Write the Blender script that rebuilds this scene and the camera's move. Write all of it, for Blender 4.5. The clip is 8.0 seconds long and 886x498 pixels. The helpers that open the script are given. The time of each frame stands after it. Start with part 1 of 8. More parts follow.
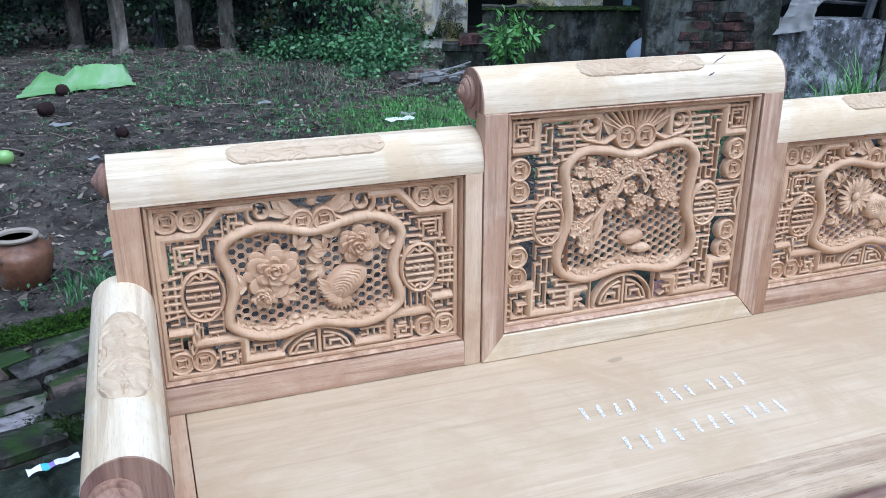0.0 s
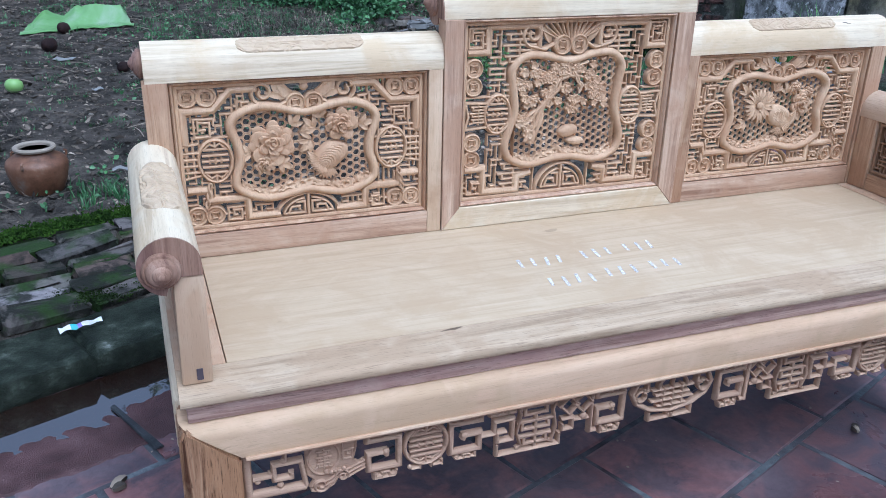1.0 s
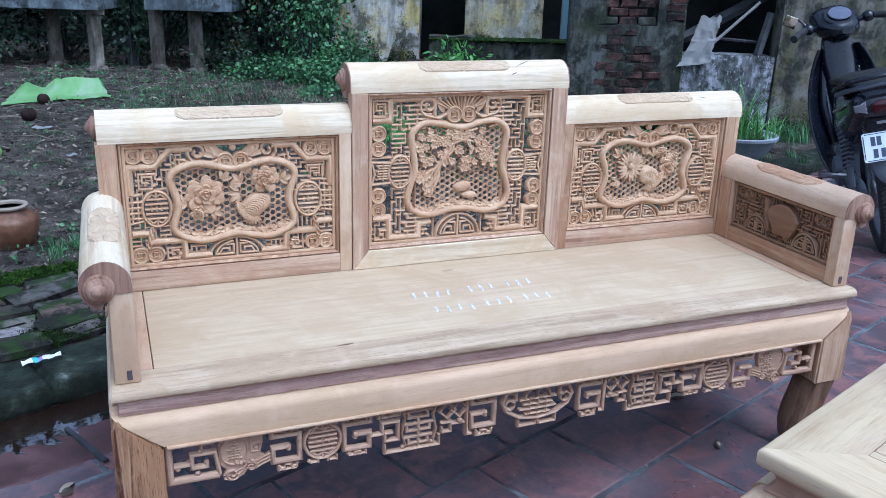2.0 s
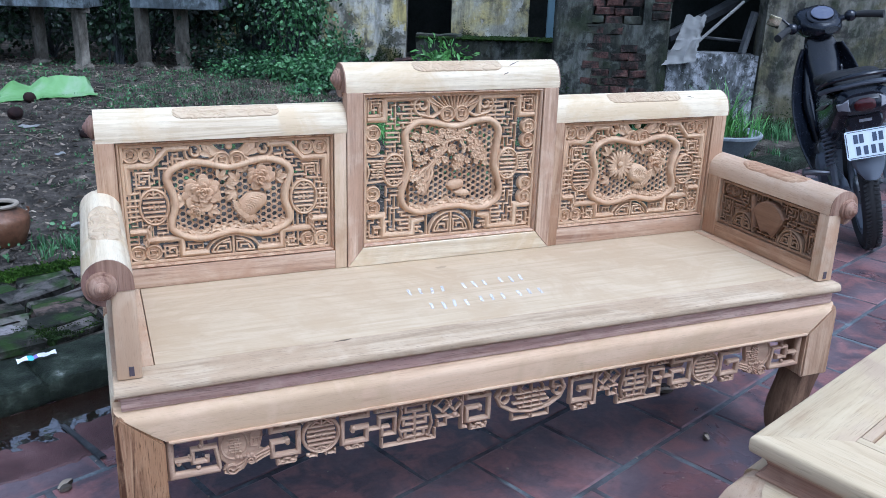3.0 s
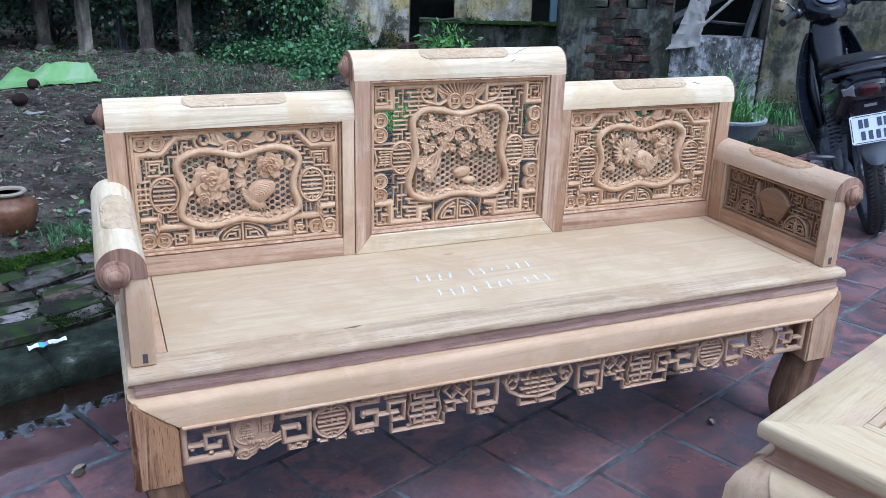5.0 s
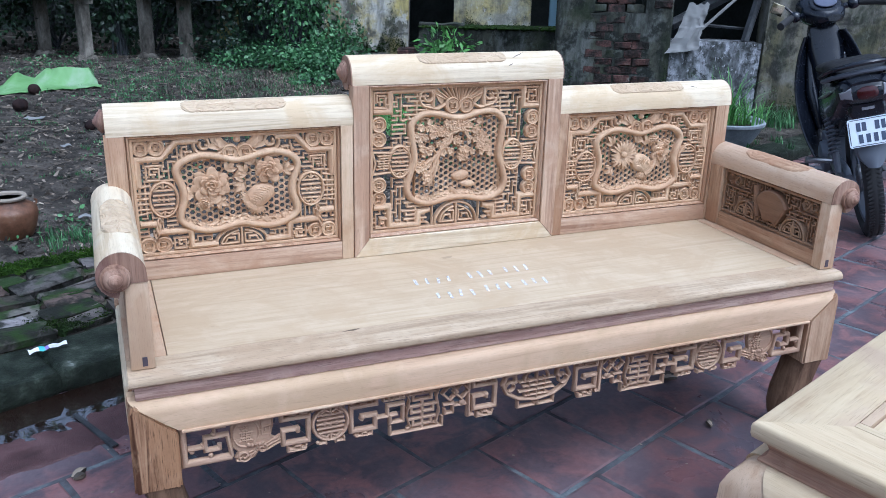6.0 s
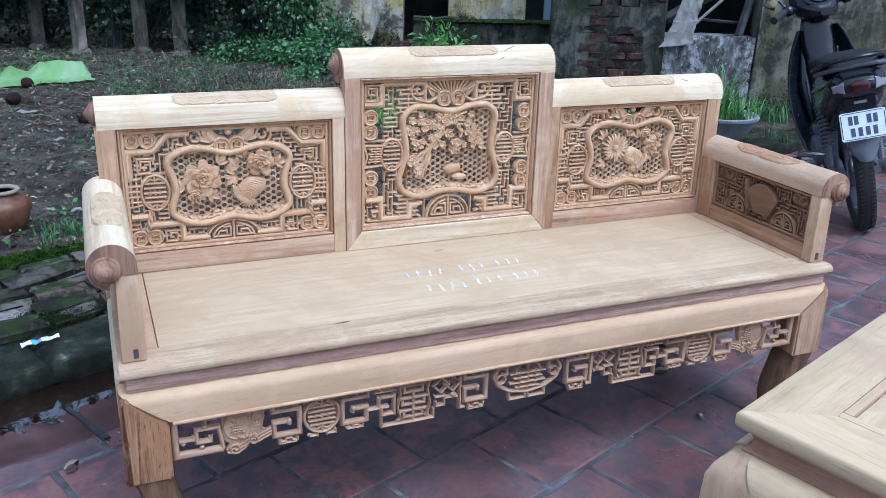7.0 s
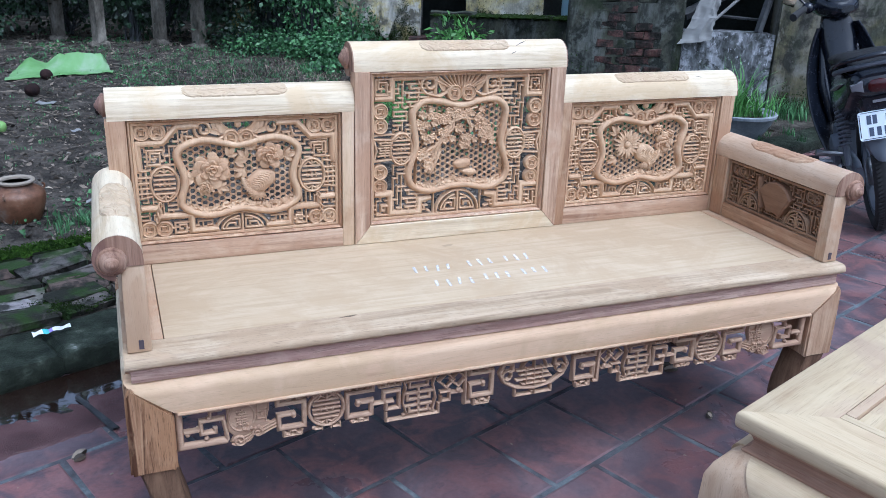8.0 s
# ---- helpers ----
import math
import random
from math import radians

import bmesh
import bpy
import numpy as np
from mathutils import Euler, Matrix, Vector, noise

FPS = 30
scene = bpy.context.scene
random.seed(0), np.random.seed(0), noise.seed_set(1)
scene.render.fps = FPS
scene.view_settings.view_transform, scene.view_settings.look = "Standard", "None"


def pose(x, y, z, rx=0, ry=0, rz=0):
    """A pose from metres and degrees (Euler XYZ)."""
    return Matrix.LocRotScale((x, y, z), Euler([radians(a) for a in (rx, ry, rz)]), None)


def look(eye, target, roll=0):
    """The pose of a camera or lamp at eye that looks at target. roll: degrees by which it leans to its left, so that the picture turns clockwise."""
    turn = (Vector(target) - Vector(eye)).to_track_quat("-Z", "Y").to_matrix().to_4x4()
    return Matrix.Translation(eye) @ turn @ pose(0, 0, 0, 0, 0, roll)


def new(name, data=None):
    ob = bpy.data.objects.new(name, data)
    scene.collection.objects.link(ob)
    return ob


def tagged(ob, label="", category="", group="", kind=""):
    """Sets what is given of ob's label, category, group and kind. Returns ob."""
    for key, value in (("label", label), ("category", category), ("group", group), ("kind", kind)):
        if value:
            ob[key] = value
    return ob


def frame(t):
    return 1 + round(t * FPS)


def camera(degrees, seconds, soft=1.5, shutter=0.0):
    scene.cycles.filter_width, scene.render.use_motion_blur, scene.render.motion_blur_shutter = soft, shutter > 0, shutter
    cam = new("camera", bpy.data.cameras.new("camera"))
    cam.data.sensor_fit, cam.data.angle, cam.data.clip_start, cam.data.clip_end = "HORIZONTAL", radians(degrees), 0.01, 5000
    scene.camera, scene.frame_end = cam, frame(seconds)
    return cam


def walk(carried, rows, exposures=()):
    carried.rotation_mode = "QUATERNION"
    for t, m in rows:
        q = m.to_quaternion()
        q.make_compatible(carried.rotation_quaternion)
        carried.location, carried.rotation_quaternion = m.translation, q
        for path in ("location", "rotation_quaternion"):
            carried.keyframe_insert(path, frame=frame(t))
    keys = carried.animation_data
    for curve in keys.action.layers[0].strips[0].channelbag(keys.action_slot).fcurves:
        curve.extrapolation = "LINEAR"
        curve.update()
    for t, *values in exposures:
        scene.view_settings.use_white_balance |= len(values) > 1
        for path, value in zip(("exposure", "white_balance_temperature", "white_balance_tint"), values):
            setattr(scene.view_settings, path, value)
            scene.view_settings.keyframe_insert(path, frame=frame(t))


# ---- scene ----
cam = camera(55.0, 8.0, soft=0.5)
PATH = [
    (0, (0.066, -1.326, 1.299), (0.698, 0.435, 0.591), -0.1),
    (0.2, (0.076, -1.392, 1.282), (0.696, 0.351, 0.521), 0.5),
    (0.5, (0.035, -1.508, 1.261), (0.666, 0.213, 0.459), 1.2),
    (0.7, (0.014, -1.583, 1.243), (0.649, 0.144, 0.452), 0.9),
    (1, (-0.02, -1.721, 1.264), (0.625, -0.001, 0.474), 1.3),
    (1.3, (-0.012, -1.834, 1.270), (0.652, -0.098, 0.531), 1.0),
    (1.5, (0.0, -1.931, 1.302), (0.676, -0.189, 0.59), 1.3),
    (1.8, (0.036, -2.045, 1.309), (0.725, -0.281, 0.653), 1.5),
    (2, (0.04, -2.117, 1.322), (0.742, -0.356, 0.685), 1.7),
    (2.2, (0.042, -2.131, 1.318), (0.759, -0.373, 0.69), 1.9),
    (3.5, (-0.018, -2.146, 1.339), (0.718, -0.407, 0.681), 1.9),
    (4, (-0.021, -2.147, 1.34), (0.712, -0.413, 0.666), 2.0),
    (4.5, (-0.014, -2.144, 1.341), (0.714, -0.409, 0.663), 1.8),
    (6, (-0.012, -2.16, 1.344), (0.713, -0.419, 0.678), 1.5),
    (6.5, (-0.006, -2.163, 1.341), (0.728, -0.429, 0.668), 1.4),
    (7, (-0.004, -2.17, 1.342), (0.729, -0.437, 0.664), 1.6),
    (7.5, (0.001, -2.172, 1.339), (0.724, -0.437, 0.656), 1.8),
    (8, (0.02, -2.173, 1.339), (0.715, -0.429, 0.65), 1.9),
]
walk(cam, [(t, look(eye, target, roll)) for t, eye, target, roll in PATH], [(0.0, 0.90, 4960, 9), (0.5, 0.85, 4960, 9), (0.8, 0.74, 5020, 9), (1.0, 0.80, 4880, 9), (1.5, 0.86, 4820, 9), (2.2, 0.88, 4800, 9), (3.5, 0.90, 4990, 9), (8.0, 0.87, 5020, 9)])

# ---- light ----
world = bpy.data.worlds.new("sky")
scene.world = world
world.use_nodes = True
wn = world.node_tree
sky = wn.nodes.new("ShaderNodeTexSky")
sky.sky_type, sky.sun_disc = "NISHITA", False
sky.sun_elevation, sky.sun_rotation = radians(58), radians(170)
sky.air_density, sky.dust_density, sky.ozone_density = 1.0, 3.0, 1.0
wn.nodes["Background"].inputs["Strength"].default_value = 0.15
# cloud whitens the sky
veil, haze = wn.nodes.new("ShaderNodeRGBToBW"), wn.nodes.new("ShaderNodeMix")
haze.data_type, haze.inputs[0].default_value = "RGBA", 0.65
wn.links.new(sky.outputs["Color"], veil.inputs["Color"])
wn.links.new(sky.outputs["Color"], haze.inputs[6])
wn.links.new(veil.outputs["Val"], haze.inputs[7])
wn.links.new(haze.outputs[2], wn.nodes["Background"].inputs["Color"])
sun_data = bpy.data.lights.new("sun", "SUN")
sun_data.energy, sun_data.angle, sun_data.color = 0.9, radians(34), (1.0, 0.98, 0.95)
sun = new("sun", sun_data)
sun.matrix_world = look((1.4, -4.4, 12.0), (0.6, 0.0, 0.0))


# ---- materials ----
def material(name, rough=0.7, metallic=0.0):
    m = bpy.data.materials.new(name)
    m.use_nodes = True
    b = m.node_tree.nodes["Principled BSDF"]
    b.inputs["Roughness"].default_value, b.inputs["Metallic"].default_value = rough, metallic
    return m, m.node_tree, b


def coords(nt, scale=(1, 1, 1), spread=0.0, turn=0.0):
    """Object coordinates, scaled; spread shifts them from object to object."""
    tc, mp = nt.nodes.new("ShaderNodeTexCoord"), nt.nodes.new("ShaderNodeMapping")
    mp.inputs["Scale"].default_value = scale
    place = tc.outputs["Object"]
    if turn:
        vr = nt.nodes.new("ShaderNodeVectorRotate")
        vr.rotation_type, vr.inputs["Angle"].default_value = "Z_AXIS", -radians(turn)
        nt.links.new(place, vr.inputs["Vector"])
        place = vr.outputs["Vector"]
    nt.links.new(place, mp.inputs["Vector"])
    if spread:
        info, mul = nt.nodes.new("ShaderNodeObjectInfo"), nt.nodes.new("ShaderNodeVectorMath")
        mul.operation = "SCALE"
        mul.inputs[0].default_value = (1.0, 0.7, 0.4)
        ml = nt.nodes.new("ShaderNodeMath")
        ml.operation, ml.inputs[1].default_value = "MULTIPLY", spread
        nt.links.new(info.outputs["Random"], ml.inputs[0])
        nt.links.new(ml.outputs[0], mul.inputs["Scale"])
        nt.links.new(mul.outputs["Vector"], mp.inputs["Location"])
    return mp.outputs["Vector"]


def noise_tex(nt, vec, scale, detail=4.0, rough=0.55, warp=0.0):
    n = nt.nodes.new("ShaderNodeTexNoise")
    n.inputs["Scale"].default_value, n.inputs["Detail"].default_value = scale, detail
    n.inputs["Roughness"].default_value, n.inputs["Distortion"].default_value = rough, warp
    nt.links.new(vec, n.inputs["Vector"])
    return n.outputs["Fac"]


def ramp(nt, fac, *stops):
    r = nt.nodes.new("ShaderNodeValToRGB")
    e = r.color_ramp.elements
    while len(e) < len(stops):
        e.new(0.5)
    for el, (p, c) in zip(e, stops):
        el.position, el.color = p, (*c, 1.0) if len(c) == 3 else c
    nt.links.new(fac, r.inputs["Fac"])
    return r.outputs["Color"]


def mix(nt, fac, a, b, mode="MIX"):
    m = nt.nodes.new("ShaderNodeMix")
    m.data_type, m.blend_type = "RGBA", mode
    for sock, v in ((m.inputs[0], fac), (m.inputs[6], a), (m.inputs[7], b)):
        if hasattr(v, "is_linked"):
            nt.links.new(v, sock)
        elif isinstance(v, (int, float)):
            sock.default_value = v
        else:
            sock.default_value = (*v, 1.0)
    return m.outputs[2]


def grey(v):
    return (v, v, v)


def bump(nt, b, height, strength, distance=0.01):
    n = nt.nodes.new("ShaderNodeBump")
    n.inputs["Strength"].default_value, n.inputs["Distance"].default_value = strength, distance
    nt.links.new(height, n.inputs["Height"])
    nt.links.new(n.outputs["Normal"], b.inputs["Normal"])


def wood(name, dark, mid, light, axis, stain=None, rough=0.62, relief=0.25, streaks=0.5, turn=0.0, knots=0.0, pore=0.30, low=0.35):
    """Raw sawn timber with its grain along an axis: growth bands, streaks, short dark pores, stains and knots."""
    m, nt, b = material(name, rough)
    b.inputs["Specular IOR Level"].default_value = 0.18
    dark, mid, light, stain = [c and (c[0] * 0.97, c[1], c[2] * 1.03) for c in (dark, mid, light, stain)]

    def along(cross, run):
        s = [cross] * 3
        s["xyz".index(axis)] = run
        return coords(nt, s, 9.0, turn)
    streak = noise_tex(nt, along(46.0, 2.0), 1.0, 8, 0.66, 0.9)
    pores = noise_tex(nt, along(560.0, 30.0), 1.0, 2, 0.6)
    band = noise_tex(nt, along(9.0, 0.9), 1.0, 6, 0.62, 1.8)
    whole = coords(nt, (1, 1, 1), 9.0)
    patch, blotch = noise_tex(nt, whole, 3.4, 6, 0.62, 0.9), noise_tex(nt, whole, 13.0, 5, 0.6, 0.6)
    c = ramp(nt, band, (0.30, tuple(0.5 * (p + q) for p, q in zip(dark, mid))), (0.50, mid), (0.70, light))
    c = mix(nt, streaks, c, ramp(nt, streak, (low, dark), (low + 0.13, mid), (0.68, light)))
    if stain:
        c = mix(nt, ramp(nt, patch, (0.47, grey(0)), (0.58, grey(0.8))), c, stain)
    c = mix(nt, ramp(nt, blotch, (0.30, grey(0.35)), (0.48, grey(0))), c, light)
    c = mix(nt, ramp(nt, pores, (0.30, grey(pore)), (0.43, grey(0))), c, tuple(0.42 * x for x in dark))
    if knots:
        spot = noise_tex(nt, along(17.0, 7.0), 1.0, 3, 0.5, 0.4)
        c = mix(nt, ramp(nt, spot, (0.725, grey(0)), (0.75, grey(knots))), c, tuple(0.3 * x for x in dark))
    nt.links.new(c, b.inputs["Base Color"])
    nt.links.new(ramp(nt, patch, (0.3, grey(rough - 0.1)), (0.7, grey(rough + 0.12))), b.inputs["Roughness"])
    bump(nt, b, mix(nt, 0.5, pores, streak), relief, 0.002)
    return m


PALE = {a: wood("pale_timber_" + a, (0.4450, 0.3105, 0.1811), (0.7141, 0.5817, 0.3985), (0.8125, 0.6914, 0.5040), a, (0.6210, 0.4554, 0.2712), 0.62, 0.3, 0.55, 0.0, 0.8, 0.22, 0.38) for a in "xyz"}
TABLE_X = wood("table_timber_along", (0.3850, 0.2457, 0.1386), (0.6050, 0.4582, 0.2753), (0.6900, 0.5509, 0.3557), "x", (0.5000, 0.3529, 0.2329), 0.6, 0.3, 0.40, 21.0, 0.6, 0.24, 0.36)
TABLE_Y = wood("table_timber_across", (0.3750, 0.2389, 0.1313), (0.5950, 0.4505, 0.2753), (0.6850, 0.5480, 0.3585), "y", (0.4950, 0.3412, 0.2171), 0.6, 0.3, 0.40, 16.5, 0.6, 0.24, 0.36)
TABLE_PINK = {"x": wood("table_waist_along", (0.236, 0.116, 0.074), (0.450, 0.263, 0.168), (0.600, 0.399, 0.266), "x", (0.364, 0.189, 0.118), 0.62, 0.3, 0.6, 21.0), "y": wood("table_waist_across", (0.236, 0.116, 0.074), (0.450, 0.263, 0.168), (0.600, 0.399, 0.266), "y", (0.364, 0.189, 0.118), 0.62, 0.3, 0.6, 16.5)}
SEAT = wood("seat_timber", (0.400, 0.275, 0.160), (0.560, 0.425, 0.272), (0.630, 0.500, 0.345), "x", (0.500, 0.362, 0.222), 0.5, 0.12, 0.36, 0.0, 0.3, 0.10, 0.38)
RAIL = wood("rail_timber", (0.4062, 0.2506, 0.1462), (0.6623, 0.4490, 0.2800), (0.7585, 0.5483, 0.3630), "x", (0.5765, 0.3971, 0.2365), 0.6, 0.3, 0.35, 0.0, 0.7, 0.18)
EDGE = wood("seat_edge_timber", (0.230, 0.150, 0.088), (0.500, 0.368, 0.235), (0.640, 0.500, 0.345), "x", (0.450, 0.315, 0.195), 0.62, 0.4, 0.55, 0.0, 0.8, 0.42, 0.37)
CARTOUCHE = wood("cartouche_timber", (0.4591, 0.3267, 0.1956), (0.5634, 0.4185, 0.2658), (0.6468, 0.5104, 0.3511), "x", (0.5008, 0.3573, 0.2207), 0.6, 0.2)
TAN = {a: wood("tan_timber_" + a, (0.3597, 0.2134, 0.1198), (0.5295, 0.3589, 0.2258), (0.6394, 0.4753, 0.3225), a, (0.4995, 0.3007, 0.1751), 0.62, 0.3, 0.5, 0.0, 0.6) for a in "xyz"}
HEART = {a: wood("heart_timber_" + a, (0.250, 0.130, 0.070), (0.475, 0.300, 0.178), (0.610, 0.430, 0.280), a, (0.405, 0.232, 0.135), 0.62, 0.3, 0.75, 0.0, 0.7, 0.3, 0.39) for a in "xyz"}
PINK = {a: wood("pink_timber_" + a, (0.26, 0.135, 0.082), (0.545, 0.365, 0.240), (0.66, 0.495, 0.352), a, (0.455, 0.275, 0.170), 0.62, 0.35, 0.7, 0.0, 0.8, 0.3, 0.39) for a in "xyz"}
CARVED = wood("carved_timber", (0.3994, 0.2415, 0.1377), (0.5819, 0.3826, 0.2278), (0.7146, 0.5054, 0.3229), "z", (0.5085, 0.3120, 0.1801), 0.6, 0.2, 0.4)
# brown that also holds the shade on the armrest panels' inner faces
SHADED_CARVED = wood("shaded_brown_carved_timber", (0.1936, 0.1100, 0.0591), (0.2904, 0.1760, 0.1014), (0.3784, 0.2464, 0.1521), "y", (0.2552, 0.1452, 0.0845), 0.6, 0.2, 0.4)
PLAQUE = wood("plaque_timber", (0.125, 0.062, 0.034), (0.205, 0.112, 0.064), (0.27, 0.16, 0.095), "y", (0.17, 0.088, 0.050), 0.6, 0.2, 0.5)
FRET = wood("fret_timber", (0.3278, 0.1978, 0.1275), (0.4978, 0.3263, 0.2119), (0.5972, 0.4139, 0.2776), "x", (0.4374, 0.2756, 0.1814), 0.65, 0.2, 0.4)
WAIST = {a: wood("waist_timber_" + a, (0.2738, 0.1441, 0.1106), (0.6075, 0.4081, 0.3130), (0.7602, 0.5762, 0.4486), a, (0.5000, 0.3096, 0.2481), 0.62, 0.4, 0.75, 0.0, 0.8, 0.5, 0.40) for a in "xy"}
# leg timber darkened: the shade low under the bench is in this colour
SHADED_FOOT = wood("shaded_foot_timber", (0.06, 0.03, 0.017), (0.17, 0.10, 0.06), (0.30, 0.18, 0.105), "z", (0.12, 0.065, 0.04), 0.66, 0.5, 0.7)
END = wood("end_grain_timber", (0.1100, 0.0513, 0.0342), (0.2970, 0.1710, 0.1117), (0.4620, 0.3021, 0.2109), "z", (0.2420, 0.1368, 0.1083), 0.58, 0.4, 0.7)
ROSY = wood("rosy_timber", (0.36, 0.22, 0.14), (0.56, 0.405, 0.275), (0.66, 0.505, 0.36), "y", (0.50, 0.335, 0.215), 0.6, 0.3, 0.45, 0.0, 0.6)
YELLOW = wood("yellow_timber", (0.42, 0.27, 0.15), (0.62, 0.440, 0.280), (0.70, 0.535, 0.368), "z", (0.50, 0.325, 0.195), 0.62, 0.3, 0.45, 0.0, 0.6, 0.2)
TENON = wood("tenon_end", (0.05, 0.04, 0.045), (0.09, 0.07, 0.08), (0.13, 0.10, 0.11), "z")
LEG = wood("leg_timber", (0.0725, 0.0294, 0.0149), (0.3381, 0.1840, 0.0961), (0.5216, 0.3312, 0.1923), "z", (0.4250, 0.2300, 0.1136), 0.66, 0.7, 0.95, 0.0, 0.7, 0.7, 0.43)


def speckled(name, stops, scale=6.0, rough=0.85, fine=60.0, relief=0.4, depth=0.01, spread=5.0, detail=6, drip=1.0):
    """A mineral or painted surface: broad blotches of the given colours with fine grain and relief."""
    m, nt, b = material(name, rough)
    b.inputs["Specular IOR Level"].default_value = 0.2 if rough > 0.6 else 0.4
    v = coords(nt, (1, 1, drip), spread)
    big, small = noise_tex(nt, v, scale, detail, 0.66, 0.08), noise_tex(nt, v, fine, 4, 0.6)
    c = ramp(nt, big, *stops)
    c = mix(nt, 0.5, c, ramp(nt, small, (0.25, grey(0.35)), (0.75, grey(1.0))), "MULTIPLY")
    nt.links.new(c, b.inputs["Base Color"])
    bump(nt, b, small, relief, depth)
    return m


def old_render(name, coats, mould, streak, flakes, moss, rough=0.9, size=2.0):
    """Old wall render: broad coats of limewash, dark runs of mould, flaked pale spots and patches of moss."""
    m, nt, b = material(name, rough)
    b.inputs["Specular IOR Level"].default_value = 0.15
    v = coords(nt, (1, 1, 0.7), 5.0)
    broad = noise_tex(nt, v, size, 7, 0.58, 0.4)
    mid = noise_tex(nt, coords(nt, (1, 1, 1), 3.0), size * 3.2, 9, 0.68, 0.25)
    runs = noise_tex(nt, coords(nt, (1, 1, 0.13), 7.0), 11.0, 8, 0.68, 0.15)
    small = noise_tex(nt, v, 45.0, 5, 0.62)
    c = ramp(nt, broad, *zip((0.36, 0.46, 0.53, 0.62), coats))
    c = mix(nt, ramp(nt, runs, (0.40, grey(streak)), (0.54, grey(0))), c, mould)
    c = mix(nt, ramp(nt, mid, (0.475, grey(0)), (0.60, grey(0.9))), c, mould)
    c = mix(nt, ramp(nt, noise_tex(nt, v, size * 5.5, 8, 0.7), (0.58, grey(0)), (0.64, grey(flakes))), c, coats[1])
    c = mix(nt, ramp(nt, noise_tex(nt, v, size * 1.4, 6, 0.62, 0.3), (0.54, grey(0)), (0.64, grey(moss))), c, (0.030, 0.042, 0.018))
    c = mix(nt, 0.45, c, ramp(nt, small, (0.30, grey(0.4)), (0.65, grey(1.0))), "MULTIPLY")
    nt.links.new(c, b.inputs["Base Color"])
    bump(nt, b, mix(nt, 0.5, mid, small), 0.8, 0.012)
    return m


def tile_material():
    m, nt, b = material("red_clay_tile", 0.5)
    b.inputs["Specular IOR Level"].default_value = 0.55
    tc = nt.nodes.new("ShaderNodeNewGeometry")
    pos = tc.outputs["Position"]
    info = nt.nodes.new("ShaderNodeObjectInfo")
    big, small, mid = noise_tex(nt, pos, 2.3, 6, 0.6, 0.5), noise_tex(nt, pos, 55.0, 4, 0.65), noise_tex(nt, pos, 9.0, 5, 0.6, 0.8)
    base = ramp(nt, info.outputs["Random"], (0.0, (0.160, 0.082, 0.084)), (0.5, (0.215, 0.104, 0.102)), (1.0, (0.27, 0.130, 0.122)))
    c = mix(nt, ramp(nt, mid, (0.42, grey(0)), (0.58, grey(0.85))), base, (0.072, 0.062, 0.076))
    c = mix(nt, ramp(nt, big, (0.48, grey(0)), (0.68, grey(0.6))), c, (0.23, 0.175, 0.19))
    c = mix(nt, ramp(nt, noise_tex(nt, pos, 24.0, 6, 0.7, 0.5), (0.60, grey(0)), (0.70, grey(0.65))), c, (0.045, 0.042, 0.055))
    c = mix(nt, 0.5, c, ramp(nt, small, (0.3, grey(0.45)), (0.7, grey(1.0))), "MULTIPLY")
    nt.links.new(c, b.inputs["Base Color"])
    nt.links.new(ramp(nt, big, (0.35, grey(0.22)), (0.65, grey(0.55))), b.inputs["Roughness"])
    bump(nt, b, small, 0.35, 0.004)
    return m


def pile_brick():
    """Old bricks, each of its own tone, worn pale on top and dark with damp."""
    m, nt, b = material("old_pile_brick", 0.8)
    b.inputs["Specular IOR Level"].default_value = 0.2
    v = coords(nt, (1, 1, 1), 6.0)
    info = nt.nodes.new("ShaderNodeObjectInfo")
    base = ramp(nt, info.outputs["Random"], (0.0, (0.29, 0.265, 0.27)), (0.12, (0.14, 0.13, 0.115)), (0.32, (0.12, 0.07, 0.058)), (0.5, (0.05, 0.05, 0.042)), (0.72, (0.085, 0.073, 0.062)), (0.9, (0.17, 0.152, 0.145)), (1.0, (0.03, 0.032, 0.028)))
    big, small = noise_tex(nt, v, 9.0, 6, 0.65, 0.5), noise_tex(nt, v, 70.0, 4, 0.6)
    c = mix(nt, ramp(nt, big, (0.43, grey(0)), (0.55, grey(0.92))), base, (0.012, 0.014, 0.010))
    c = mix(nt, ramp(nt, noise_tex(nt, v, 5.0, 5, 0.6), (0.49, grey(0)), (0.58, grey(0.9))), c, (0.024, 0.050, 0.010))
    c = mix(nt, 0.5, c, ramp(nt, small, (0.25, grey(0.4)), (0.75, grey(1.0))), "MULTIPLY")
    nt.links.new(c, b.inputs["Base Color"])
    bump(nt, b, small, 0.6, 0.006)
    return m


def plain(name, colour, rough=0.5, metallic=0.0, wear=0.25, scale=25.0):
    """Paint, plastic, rubber or metal with slight dust and uneven gloss."""
    m, nt, b = material(name, rough, metallic)
    v = coords(nt, (1, 1, 1), 3.0)
    n = noise_tex(nt, v, scale, 5, 0.6)
    c = mix(nt, ramp(nt, n, (0.35, grey(0)), (0.75, grey(wear))), colour, tuple(0.5 * x + 0.12 for x in colour))
    nt.links.new(c, b.inputs["Base Color"])
    nt.links.new(ramp(nt, n, (0.3, grey(max(0.05, rough - 0.12))), (0.7, grey(min(1.0, rough + 0.15)))), b.inputs["Roughness"])
    return m


